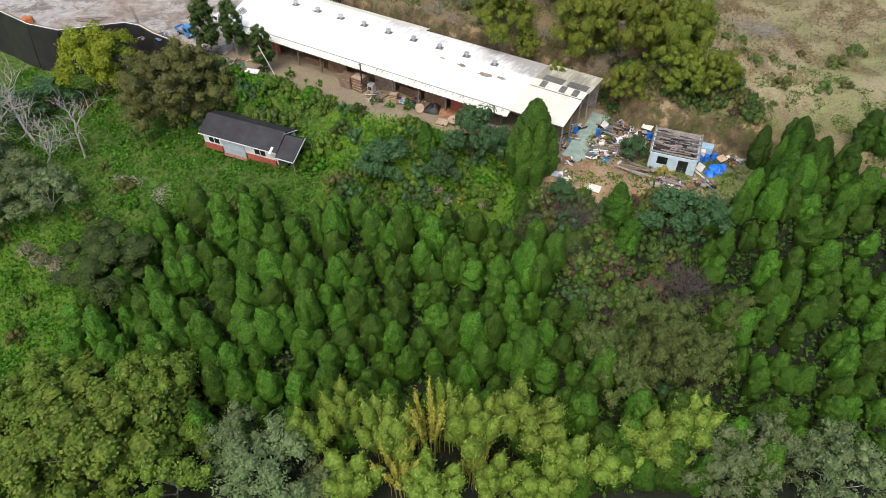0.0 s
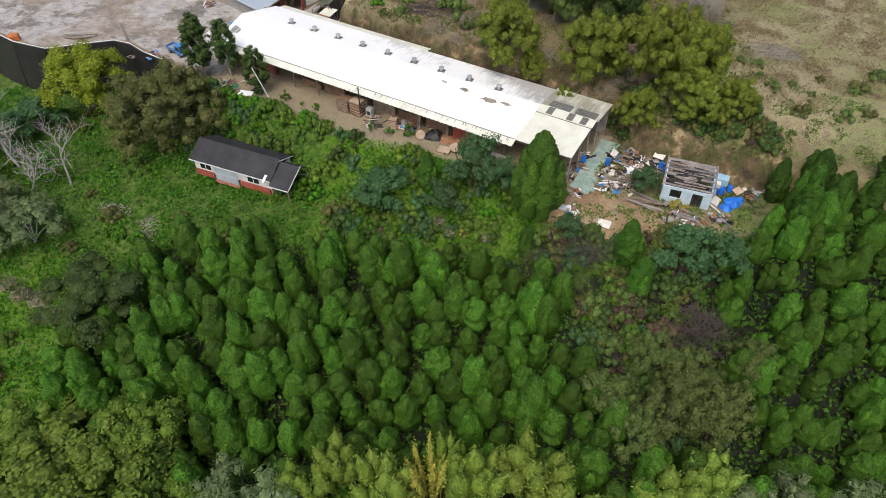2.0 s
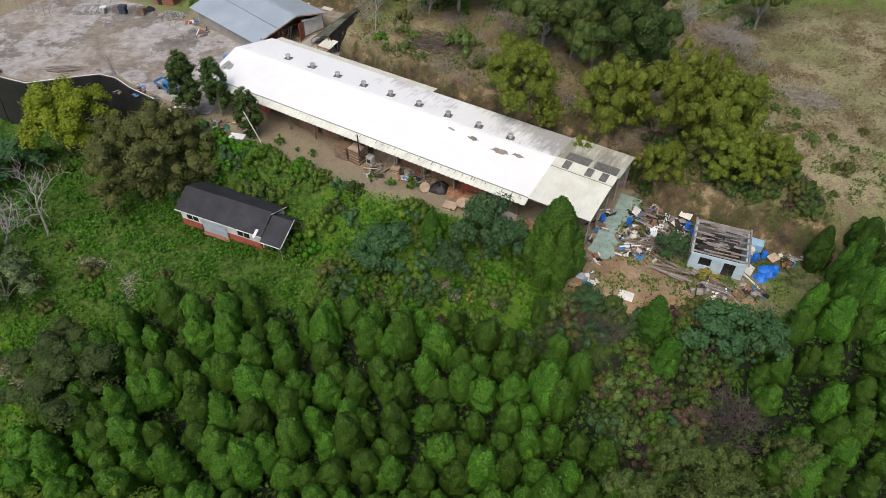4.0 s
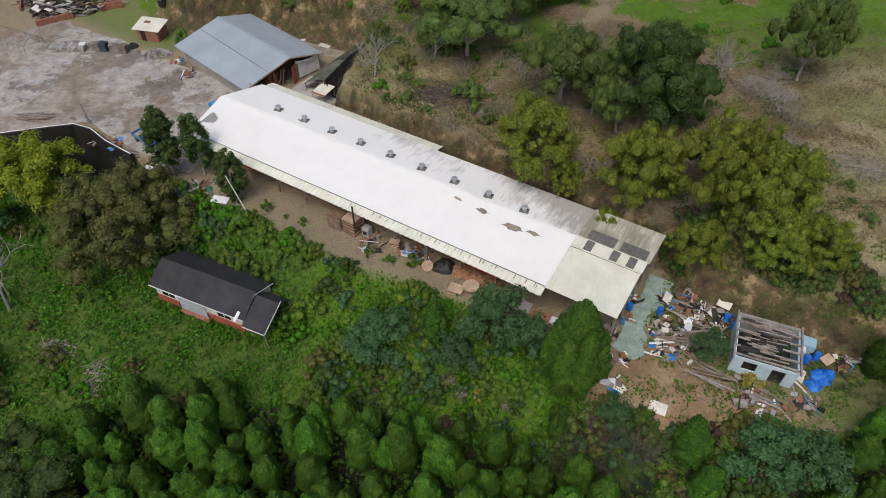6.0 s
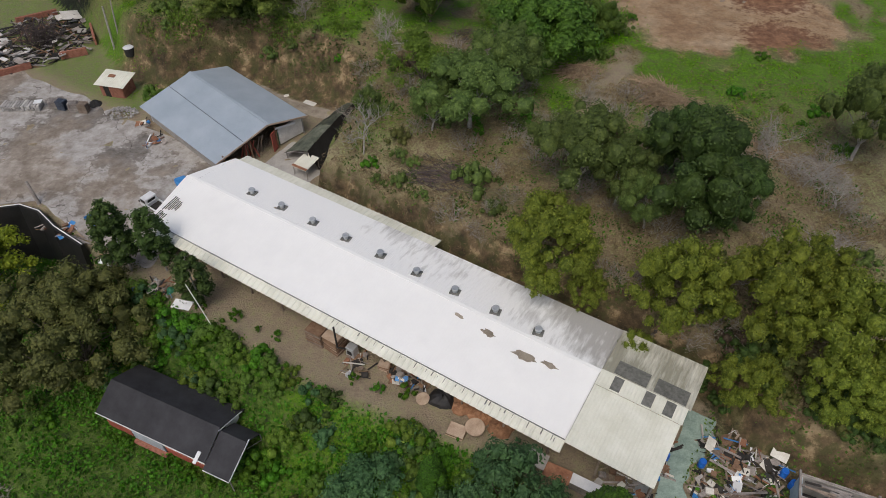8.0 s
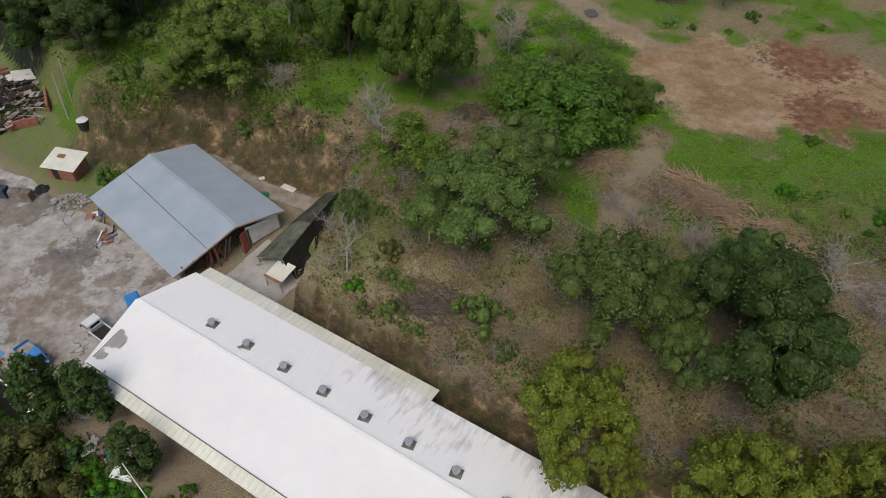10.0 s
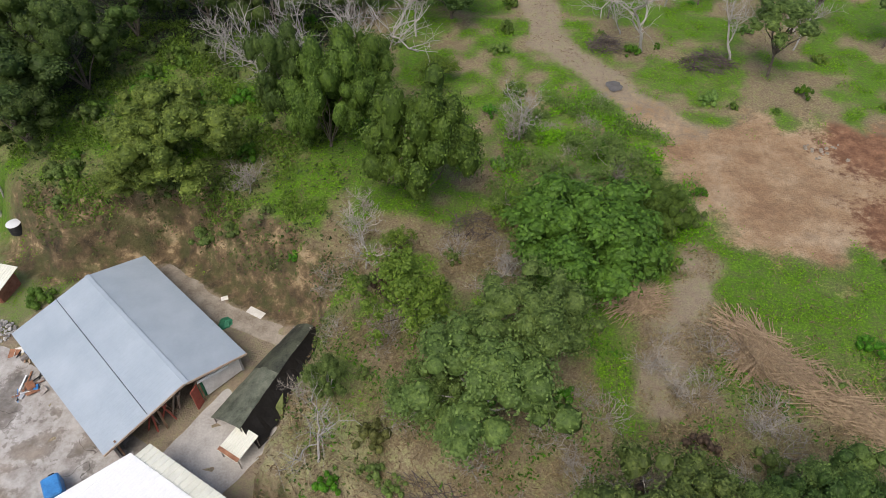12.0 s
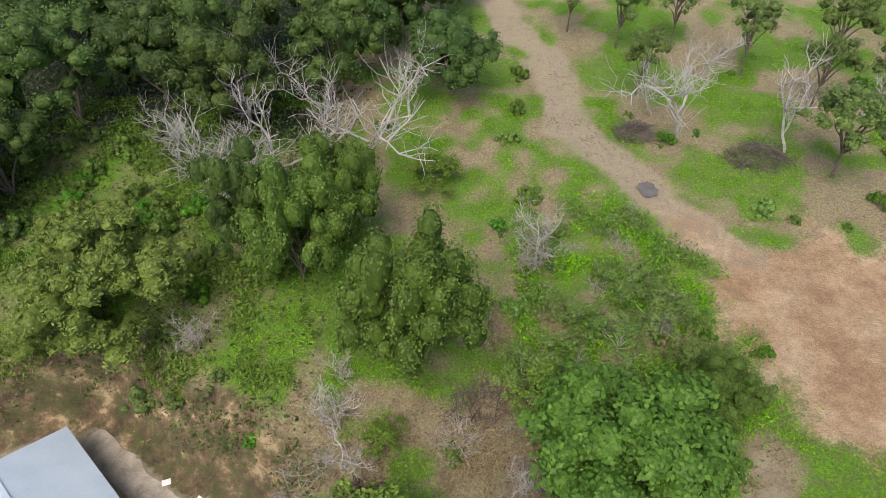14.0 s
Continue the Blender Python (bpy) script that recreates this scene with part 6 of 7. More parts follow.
def retaining_wall():
    s = thing("retaining_wall", 0, 0, 0, 0, "black-lined retaining wall below the yard with a white pipe on top", "wall", kind="structure")
    line = [(-96, -11.9), (-85.8, -11.6), (-78.5, -12.1), (-72.5, -11.0), (-70.5, -8.9), (-68, -6.3), (-65.6, -4.0), (-62.8, -3.5), (-59, -4.2), (-54, -4.4)]
    for (a, b), (c, d) in zip(line, line[1:]):
        x0, y0 = to_xy(a, b)
        x1, y1 = to_xy(c, d)
        n = Vector((y1 - y0, x0 - x1, 0)).normalized() * 0.22
        vs = []
        for z, k in ((-5.5, 1.6), (2.75, 0)):
            for px, py in ((x0, y0), (x1, y1)):
                vs += [(px + n.x * (1 + k * 3), py + n.y * (1 + k * 3), z), (px - n.x, py - n.y, z)]
        part("wall_section", Shape().add(vs, [(0, 2, 6, 4), (1, 5, 7, 3), (4, 6, 7, 5), (0, 4, 5, 1), (2, 3, 7, 6), (0, 1, 3, 2)]), "black_plastic", s)
    pts = [(*to_xy(u, w), 2.86) for u, w in line]
    part("top_pipe", Shape().tube(pts, 0.07, 8), "white_pipe", s, "white pipe along the wall top")


retaining_wall()


def draped(name, label, w0, w1, span, rise, mat, category):
    """A sheet lying on the land between two wavy edges along the shed's depth."""
    s = Shape()
    nw, nu = int((w1 - w0) / 0.3), 14
    for j in range(nw + 1):
        w = w0 + (w1 - w0) * j / nw
        a, b = span(w)
        for i in range(nu + 1):
            x, y = to_xy(a + (b - a) * i / nu, w)
            s.v.append((x, y, height(x, y) + rise + 0.05 * noise.noise((x * 1.1, y * 1.1, 4)) + 0.03 * noise.noise((x * 3, y * 3, 8))))
    s.f = [(j * (nu + 1) + i, j * (nu + 1) + i + 1, (j + 1) * (nu + 1) + i + 1, (j + 1) * (nu + 1) + i) for j in range(nw) for i in range(nu)]
    return solo(name, s, mat, 0, 0, label=label, category=category)


def mini_truck(x, y, rz, paint, label, bed="dark"):
    """A small flatbed truck; local x points forward."""
    z = height(x, y) + 0.06
    s = thing("mini_truck", x, y, z, rz, label, "truck", "yard trucks")
    cab = Shape()
    prof = [(0.35, 0.45), (1.75, 0.45), (1.78, 0.95), (1.35, 1.72), (0.45, 1.78), (0.35, 1.7)]
    n = len(prof)
    cab.add([(px, sy * 0.72, pz) for sy in (-1, 1) for px, pz in prof], [tuple(range(n)), tuple(range(2 * n - 1, n - 1, -1))] + [(i, i + n, (i + 1) % n + n, (i + 1) % n) for i in range(n)])
    c = part("cab", cab, paint, s)
    part("windscreen", Shape().add([(1.75, -0.62, 1.04), (1.75, 0.62, 1.04), (1.40, 0.56, 1.66), (1.40, -0.56, 1.66)], [(0, 1, 2, 3)]), "glass_dark", c)
    for sy in (-1, 1):
        part("side_window", Shape().box((0.95, 0.725 * sy, 1.32), (0.8, 0.02, 0.5)), "glass_dark", c)
        part("mirror", Shape().box((1.5, 0.82 * sy, 1.25), (0.08, 0.14, 0.22)), "tyre", c)
        part("headlight", Shape().box((1.78, 0.52 * sy, 0.72), (0.05, 0.28, 0.16)), "white_paint", c)
    part("rear_window", Shape().box((0.345, 0, 1.42), (0.02, 1.0, 0.32)), "glass_dark", c)
    part("bed_floor", Shape().box((-0.75, 0, 0.72), (2.1, 1.46, 0.1)), bed, s)
    for p, d in (((-0.75, 0.72, 0.92), (2.1, 0.05, 0.32)), ((-0.75, -0.72, 0.92), (2.1, 0.05, 0.32)), ((-1.78, 0, 0.92), (0.05, 1.46, 0.32))):
        part("bed_side", Shape().box(p, d), paint, s)
    part("bed_rack", Shape().box((0.25, 0, 1.25), (0.06, 1.4, 0.06)).box((0.25, 0.65, 1.05), (0.06, 0.06, 0.5)).box((0.25, -0.65, 1.05), (0.06, 0.06, 0.5)), paint, s)
    part("chassis", Shape().box((0, 0, 0.42), (3.3, 0.9, 0.2)), "tyre", s)
    for px in (1.15, -1.1):
        for sy in (-1, 1):
            w = Shape()
            w.tube([(px, sy * 0.56, 0.28), (px, sy * 0.72, 0.28)], 0.28, 14)
            t = part("wheel", w, "tyre", s)
            part("hub", Shape().tube([(px, sy * 0.715, 0.28), (px, sy * 0.735, 0.28)], 0.13, 10), "metal", t)
    return s


mini_truck(-34.7, 99.2, 147, "white_paint", "white flatbed mini truck parked at the shed's end")
mini_truck(-39.9, 96.2, -36, "blue_paint", "blue flatbed mini truck parked on the concrete yard", "greywood")


def delivery_trike(x, y, rz):
    s = thing("cargo_trike", x, y, height(x, y) + 0.06, rz, "three-wheeled cargo cart with a blue canopy", "vehicle")
    part("canopy", Shape().box((0, 0, 1.35), (1.9, 1.35, 0.75), bev=0.12), "blue_paint", s, "blue fabric canopy")
    part("base", Shape().box((0, 0, 0.62), (1.9, 1.2, 0.5)), "blue_paint", s)
    part("nose", Shape().box((1.25, 0, 0.7), (0.6, 0.5, 0.7), bev=0.08), "tyre", s)
    for px, py in ((-0.6, 0.6), (-0.6, -0.6), (1.35, 0)):
        part("wheel", Shape().tube([(px, py - 0.06, 0.26), (px, py + 0.06, 0.26)], 0.26, 12), "tyre", s)


delivery_trike(-32.4, 102.4, 125)


def planks(name, u, w, rz, n, length, label, mats=("greywood", "wood"), spread=0.8, tall=0.25, seed=0, category="timber"):
    """A loose heap of planks, each a part of the heap."""
    rp = random.Random(seed + n)
    x, y, z = at_uw(u, w)
    s = thing(name, x, y, z, rz, label, category)
    for k in range(n):
        ln = length * (0.55 + 0.6 * rp.random())
        part("plank", Shape().box((rp.uniform(-0.3, 0.3) * length * 0.5, rp.uniform(-spread, spread), 0.05 + tall * rp.random()), (ln, 0.09 + 0.13 * rp.random(), 0.04), rz=rp.uniform(-14, 14), ry=rp.uniform(-4, 4), rx=rp.uniform(-20, 20)), mats[k % len(mats)], s)
    return s


def junk(u, w, r, n, seed, label, category="debris"):
    """A low heap of broken boards, boxes, pipes and sheet scraps."""
    rp = random.Random(seed)
    x, y, z = at_uw(u, w)
    n = int(n * 1.35)
    s = thing("junk_heap", x, y, z, seed * 37 % 360, label, category, "junk heaps")
    mats = ("greywood", "wood", "dark", "brownwood", "metal", "rusty", "dark", "greywood", "sheet", "brownwood", "concrete", "wood", "black_plastic", "greywood", "rusty", "white_paint", "blue_paint", "dark")
    for k in range(n):
        a, q = rp.random() * 6.283, math.sqrt(rp.random())
        c = (r * q * math.cos(a), r * q * math.sin(a), 0.12 + 0.45 * (1 - q) * rp.random())
        m = mats[rp.randrange(len(mats))]
        t = rp.random()
        if t < 0.5:
            part("board", Shape().box(c, (0.6 + 1.9 * rp.random(), 0.07 + 0.12 * rp.random(), 0.04), rz=rp.random() * 360, ry=rp.uniform(-14, 14), rx=rp.uniform(-30, 30)), m, s)
        elif t < 0.68:
            part("box", Shape().box(c, (0.25 + 0.5 * rp.random(), 0.25 + 0.35 * rp.random(), 0.15 + 0.3 * rp.random()), rz=rp.random() * 360, rx=rp.uniform(-15, 15), bev=0.015), m, s)
        elif t < 0.85:
            part("sheet_scrap", Shape().box(c, (0.5 + 0.7 * rp.random(), 0.4 + 0.5 * rp.random(), 0.02), rz=rp.random() * 360, rx=rp.uniform(-25, 25), ry=rp.uniform(-20, 20)), m, s)
        else:
            d = (rp.uniform(-1, 1), rp.uniform(-1, 1), rp.uniform(0, 0.35))
            part("pipe", Shape().tube([c, (c[0] + d[0], c[1] + d[1], c[2] + d[2])], 0.03, 5), m, s)
    return s


def barrel(x, y, paint="blue_tarp", label="blue plastic drum", z=None, tilt=0):
    s = Shape().lathe([(0.26, 0), (0.29, 0.04), (0.29, 0.28), (0.305, 0.31), (0.29, 0.34), (0.29, 0.58), (0.305, 0.61), (0.29, 0.64), (0.28, 0.88), (0.22, 0.9)], n=14)
    ob = solo("drum", s, paint, x, y, 0, 0, label, "drum", "drums")
    ob.matrix_world = pose(x, y, (height(x, y) if z is None else z) + (0.28 if tilt else 0.0), tilt, 0, 30)
    return ob


def panel(x, y, size, rz, mat, label, name="sheet_panel", rx=3, up=0.06, category="panel"):
    return tagged(_tilted(Shape().box((0, 0, 0), (*size, 0.05), bev=0.01), name, mat, x, y, up, rz, rx), label, category)


def _tilted(shape, name, mat, x, y, up, rz, rx):
    me = shape.mesh(name)
    me.materials.append(M[mat])
    ob = new(name, me)
    ob.matrix_world = pose(x, y, height(x, y) + up, rx, 0, rz)
    return ob


def pole(x, y, tip, r, mat, label, name="pole"):
    z = height(x, y)
    return solo(name, Shape().tube([(0, 0, -0.2), (tip[0] * 0.5, tip[1] * 0.5, tip[2] * 0.52), tip], [r, r * 0.9, r * 0.75], 8), mat, x, y, z, 0, label, "pole")


def heap(name, x, y, r, h, mat, label, seed=1, n=14, category="heap"):
    """A rounded loose heap with an uneven skin."""
    rp = random.Random(seed)
    s = Shape()
    vs, fs = [], []
    for i, (q, k) in enumerate(((1.0, -0.15), (0.8, 0.35), (0.5, 0.75), (0.2, 0.97), (0.02, 1.0))):
        for j in range(n):
            a = j * 2 * math.pi / n
            e = 1 + rp.uniform(-0.18, 0.18)
            vs.append((r * q * e * math.cos(a), r * q * e * math.sin(a), h * k * (1 + rp.uniform(-0.12, 0.12))))
    for i in range(4):
        for j in range(n):
            m = (j + 1) % n
            fs.append((i * n + j, i * n + m, i * n + n + m, i * n + n + j))
    return solo(name, s.add(vs, fs), mat, x, y, height(x, y), seed * 40, label, category)


def sticks(name, x, y, rx_, ry_, h, n, mat, label, seed, length=2.0, rad=0.03, rz=0.0, spin=180, group="brush piles"):
    """A tangle of cut branches."""
    rp = random.Random(seed)
    s = Shape()
    z0 = height(x, y)
    for k in range(n):
        a, q = rp.random() * 6.283, math.sqrt(rp.random())
        px, py = rx_ * q * math.cos(a), ry_ * q * math.sin(a)
        d = radians(rp.uniform(-spin, spin))
        ln = length * (0.4 + 0.8 * rp.random())
        zc = height(x + px * math.cos(radians(rz)) - py * math.sin(radians(rz)), y + px * math.sin(radians(rz)) + py * math.cos(radians(rz))) - z0 + 0.05 + h * (1 - q) * (0.35 + 0.65 * rp.random())
        e = (math.cos(d) * ln / 2, math.sin(d) * ln / 2, rp.uniform(-0.1, 0.14) * ln)
        j = (rp.uniform(-0.1, 0.1), rp.uniform(-0.1, 0.1), rp.uniform(0, 0.08))
        rr = rad * (0.5 + 0.8 * rp.random())
        s.tube([(px - e[0], py - e[1], max(0.02, zc - e[2])), (px + j[0], py + j[1], zc + j[2]), (px + e[0], py + e[1], max(0.02, zc + e[2]))], [rr, rr * 0.8, rr * 0.4], 3, False)
    return solo(name, s, mat, x, y, z0, rz, label, "brush", group, "stuff")


# yard clutter
planks("plank_pile", -72.2, -5.6, 5, 14, 5.0, "long weathered planks heaped beside the retaining wall", seed=2, spread=0.9)
pole(-48.8, 100.0, (-0.8, 0.9, 2.6), 0.22, "greywood", "stout leaning timber post at the yard's edge", "timber_post")
solo("orange_crate", Shape().box((0, 0, 0.45), (1.5, 1.0, 0.9), bev=0.06).box((0, 0, 0.95), (1.3, 0.8, 0.12), bev=0.02), "orange", -66.4, 100.3, 2.2, 20, "orange plastic crate at the yard's edge", "crate")
for k, (dx, dy) in enumerate(((-1.2, 0.3), (0.4, -0.6))):
    junk(-62 + 4 * k, -3.4, 1.2, 12, 60 + k, "scattered scraps at the yard's edge")
planks("kerb_timbers", -55.5, -3.6, -31, 10, 2.6, "split boards lying along the yard's edge", seed=9, spread=0.5)
junk(-50.0, -3.4, 1.6, 22, 71, "mixed scrap beside the blue truck")
junk(-42.3, -3.8, 1.4, 16, 72, "broken boards and bags under the yard trees")
panel(-27.6, 85.4, (2.0, 1.1), -12, "white_paint", "white board lying on the yard's edge")
panel(-26.2, 85.9, (1.6, 0.9), -40, "black_plastic", "dark board lying on the earth")
barrel(-33.0, 87.3, label="blue plastic drum on the bank edge")
heap("green_sack", -29.4, 87.2, 0.5, 0.4, "green", "dark green tarpaulin bundle", 3, category="bundle")
pole(-22.4, 81.0, (-3.1, 3.0, 5.2), 0.05, "white_pipe", "thin white pole leaning over the bank", "thin_pole")


def stack_of_boards(u, w, n, size, rz, label, mats=("brownwood", "wood", "cardboard")):
    x, y, z = at_uw(u, w)
    s = thing("board_stack", x, y, z, TURN_SHED + rz, label, "timber stack")
    rp = random.Random(int(abs(u) * 10))
    for k in range(n):
        part("board", Shape().box((rp.uniform(-0.05, 0.05), rp.uniform(-0.05, 0.05), 0.08 + k * 0.14), (size[0] * rp.uniform(0.92, 1.0), size[1] * rp.uniform(0.92, 1.0), 0.12), rz=rp.uniform(-3, 3)), mats[k % len(mats)], s)
    return s


stack_of_boards(-24.6, -0.5, 13, (1.8, 1.5), 4, "tall stack of brown pallet boards by the shed", ("brownwood", "wood"))
stack_of_boards(-22.6, -0.4, 15, (1.7, 1.5), -3, "tall stack of brown boards with a pale top", ("brownwood", "brownwood", "cardboard"))


def stove():
    x, y, z = at_uw(-20.8, -0.2)
    s = thing("wood_stove", x, y, z, TURN_SHED, "dark iron wood stove with a tall black flue", "stove")
    part("body", Shape().box((0, 0, 0.75), (0.9, 0.8, 1.3), bev=0.05), "metal", s)
    for a in (-0.35, 0.35):
        for b in (-0.3, 0.3):
            part("leg", Shape().box((a, b, 0.06), (0.08, 0.08, 0.14)), "dark", s)
    part("door", Shape().box((0, -0.42, 0.8), (0.5, 0.05, 0.5)), "dark", s)
    part("flue", Shape().tube([(-0.4, -0.45, 1.2), (-0.9, -0.9, 1.6), (-0.9, -0.9, 4.6)], 0.09, 8), "dark", s, "black flue pipe")


stove()
junk(-19.6, -0.9, 1.5, 20, 81, "wood scraps scattered on the earth by the stove")
stack_of_boards(-17.4, 0.2, 5, (1.1, 0.8), 12, "low crate of yellow-brown boards", ("cardboard", "brownwood"))
junk(-15.8, 0.2, 1.2, 22, 82, "dark tools, hoses and bags piled under the eave")
junk(-13.9, 0.4, 0.9, 14, 83, "tubs and rags piled under the eave")


def round_board(u, w, r, label, lean=0):
    x, y, z = at_uw(u, w)
    s = solo("round_slab", Shape().lathe([(r * 0.97, 0), (r, 0.04), (r, 0.14), (r * 0.96, 0.18)], n=20), "cardboard", x, y, z, 0, label, "slab")
    s.matrix_world = pose(x, y, z + (r * math.sin(radians(lean)) if lean else 0.45), lean, 0, 20)


round_board(-12.6, -0.9, 0.62, "round tan wooden slab leaning under the eave", 62)
round_board(-7.3, -0.9, 0.85, "round tan wooden slab on a base")
heap("slab_base", *to_xy(-7.3, -0.9), 0.6, 0.42, "brownwood", "low log base under a round slab", 6, category="base")
stack_of_boards(-8.5, -1.9, 3, (1.6, 1.2), 8, "low wooden box with a pale lid", ("cardboard", "brownwood", "cardboard"))
heap("tarpaulin", *to_xy(-11.2, 0.3), 1.3, 0.9, "black_plastic", "grey tarpaulin over a heap of goods", 7)
for k in range(3):
    heap("sawdust_mound", *to_xy(-9.4 + 1.9 * k, 0.6), 1.25, 0.6, "chips", "heap of orange-brown wood chips under the eave", 8 + k)
panel(*to_xy(-1.6, -1.1), (1.9, 1.3), -28, "concrete", "grey sheet roof of a low lean-to", "lean_to_sheet", 8, 1.3)
panel(*to_xy(0.4, -1.3), (2.2, 1.2), -24, "rusty", "rusty sheet roof of a low lean-to", "lean_to_sheet", 8, 1.2)
for u in (-2.4, -0.8, 1.2):
    pole(*to_xy(u, -1.2), (0, 0, 1.25), 0.05, "greywood", "short post under the lean-to sheets", "short_post")
panel(*to_xy(2.6, -0.9), (2.6, 0.9), -27, "white_paint", "white sheet lid of a storage box", "box_lid", 2, 1.05)
solo("storage_box", Shape().box((0, 0, 0.5), (2.5, 0.85, 1.0), bev=0.02), "greywood", *to_xy(2.6, -0.9), 2.2, -27, "grey storage box beside the shed", "box")
junk(4.6, 0.6, 1.3, 18, 84, "dark scrap piled at the shed's corner")

# small shrubs on the bare earth
YOUNG = [shrub_mesh(400 + i, 0.55, 1.3, "weed", lum=9, per=18, size=0.2) for i in range(2)]
for i, (u, w, k) in enumerate(((-33.1, -2.8, 1.2), (-28.1, -2.4, 0.9), (-19.0, -2.4, 0.9), (-16.5, -2.1, 1.0), (-14.2, -1.1, 1.3), (-30.3, -2.7, 0.6), (-37, -3.6, 1.0))):
    plant("sapling", [YOUNG[i % 2]], *to_xy(u, w), k, i * 50, "small leafy sapling in the bare earth yard", "sapling", "yard saplings")

# green netting at the shed's east end, scrap yard and outhouse surroundings
draped("green_netting", "faded green shade netting spread on the earth", -0.5, 10.6, lambda w: (7.45 + 0.15 * math.sin(w), 9.7 + 0.5 * math.sin(w * 0.8 + 1) + 0.2 * math.sin(w * 3.1)), 0.09, "green_net", "netting")
for i, (u, w, r, n) in enumerate(((10.2, 8.0, 1.1, 18), (12.5, 9.4, 1.6, 30), (12.6, 7.6, 1.4, 26), (15.0, 9.4, 1.0, 14), (11.0, 4.4, 1.6, 34), (13.8, 5.4, 1.8, 34), (13.2, 2.9, 1.5, 26), (11.6, 2.0, 1.1, 16), (15.2, 6.8, 1.0, 14), (7.0, 3.9, 0.8, 14), (6.6, 1.2, 0.9, 16), (6.9, 6.2, 0.7, 10), (24.2, 3.0, 1.3, 18), (21.5, 0.9, 1.4, 18), (19.0, 1.2, 1.5, 18), (26.2, 9.8, 0.9, 10))):
    junk(u, w, r, n, 100 + i, "heap of broken boards, pipes and household scrap")
for i, (u, w, rz, n, ln) in enumerate(((13.6, 4.6, -8, 16, 3.6), (12.2, 3.6, -2, 12, 3.2), (16.2, 1.3, -28, 8, 4.0), (11.2, 7.4, -40, 8, 2.0), (20.5, 1.5, -30, 8, 3.5))):
    planks("plank_pile", u, w, rz, n, ln, "grey weathered planks in a loose pile", seed=20 + i, tall=0.5)
for u, w in ((9.9, 6.0), (15.7, 8.6), (16.5, 8.0), (7.2, 5.0)):
    barrel(*to_xy(u, w), label="blue plastic drum among the scrap")
panel(*to_xy(10.0, 8.0), (1.3, 0.8), 60, "sheet", "crumpled white sheet on the scrap", rx=25, up=0.5)
panel(*to_xy(15.0, 9.8), (1.3, 0.9), -35, "sheet", "pale frame panel on the scrap", rx=14, up=0.6)


def chair_frame(u, w, rz):
    x, y, z = at_uw(u, w)
    s = thing("white_chair", x, y, z, rz, "white plastic chair lying among the scrap", "chair")
    for a in (-0.22, 0.22):
        for b in (-0.22, 0.22):
            part("leg", Shape().tube([(a, b, 0), (a * 0.9, b * 0.9, 0.42)], 0.025, 5), "white_paint", s)
    part("seat", Shape().box((0, 0, 0.44), (0.46, 0.46, 0.04), bev=0.015), "white_paint", s)
    part("backrest", Shape().box((-0.23, 0, 0.72), (0.04, 0.44, 0.5), bev=0.015), "white_paint", s)


chair_frame(12.4, 2.2, 40)
chair_frame(13.2, 2.9, 150)

# blue tarpaulins and drums beside the outhouse
heap("blue_tarpaulin", *to_xy(24.7, 6.6), 1.0, 0.75, "blue_tarp", "crumpled bright blue tarpaulin heap", 21, 18)
heap("blue_tarpaulin", *to_xy(24.3, 5.3), 0.75, 0.55, "blue_tarp", "crumpled bright blue tarpaulin heap", 22, 18)
heap("blue_tarpaulin", *to_xy(25.3, 7.3), 0.6, 0.6, "blue_tarp", "crumpled bright blue tarpaulin heap", 23, 16)
for u, w in ((23.2, 7.6), (23.9, 8.4), (22.6, 7.0)):
    barrel(*to_xy(u, w), label="blue plastic drum by the outhouse")
solo("water_trough", Shape().box((0, 0, 0.9), (1.5, 1.1, 0.9), bev=0.05).box((0, 0, 0.25), (1.2, 0.9, 0.5)), "lightblue", *to_xy(22.7, 9.0), 2.2, -25, "pale blue plastic tank on a stand", "tank")
solo("white_cabinet", Shape().box((0, 0, 0.55), (0.8, 0.7, 1.1), bev=0.03), "white_wall", *to_xy(22.4, 8.0), 2.2, -20, "pale cabinet standing beside the outhouse", "cabinet")
panel(*to_xy(24.8, 8.6), (1.2, 0.9), 30, "cardboard", "tan board on the scrap", rx=12, up=0.4)
panel(*to_xy(23.0, 5.6), (1.5, 0.9), 55, "sheet", "pale corrugated sheet leaning on the tarpaulin", rx=20, up=0.35)
planks("long_timber", 23.6, 4.4, -62, 2, 3.4, "pale squared timber on the ground", ("sheet",), 0.1, 0.02, 31)
panel(17.6, 59.2, (1.5, 1.1), -25, "sheet", "cream slab lying below the earth track", "cream_slab", 8, 0.12)
planks("frame_timbers", 26.9, 10.4, -18, 7, 2.6, "pale timber frame lying on the grass", ("sheet", "wood"), 0.5, 0.2, 33)
junk(25.9, 8.8, 0.6, 9, 140, "white stones and scraps on the grass")
junk(8.6, -0.9, 0.9, 12, 141, "white rubble on the orange earth", "rubble")
junk(9.2, -4.0, 0.8, 8, 142, "white rubble on the orange earth", "rubble")
barrel(16.7, 52.7, label="blue drum lying in the gully", tilt=80)
plant("orange_bush", [shrub_mesh(450, 0.7, 1.1, "gold", lum=9, per=20, size=0.22)], 2.4, 63.9, 1.0, 0, "small orange-leaved bush on the bank", "shrub")
OUTB = shrub_mesh(452, 1.0, 0.9, "gold", lum=12, per=20, size=0.24)
plant("orange_bush", [OUTB], *to_xy(19.5, 2.6), 1.0, 30, "orange and green creeper before the outhouse", "shrub")
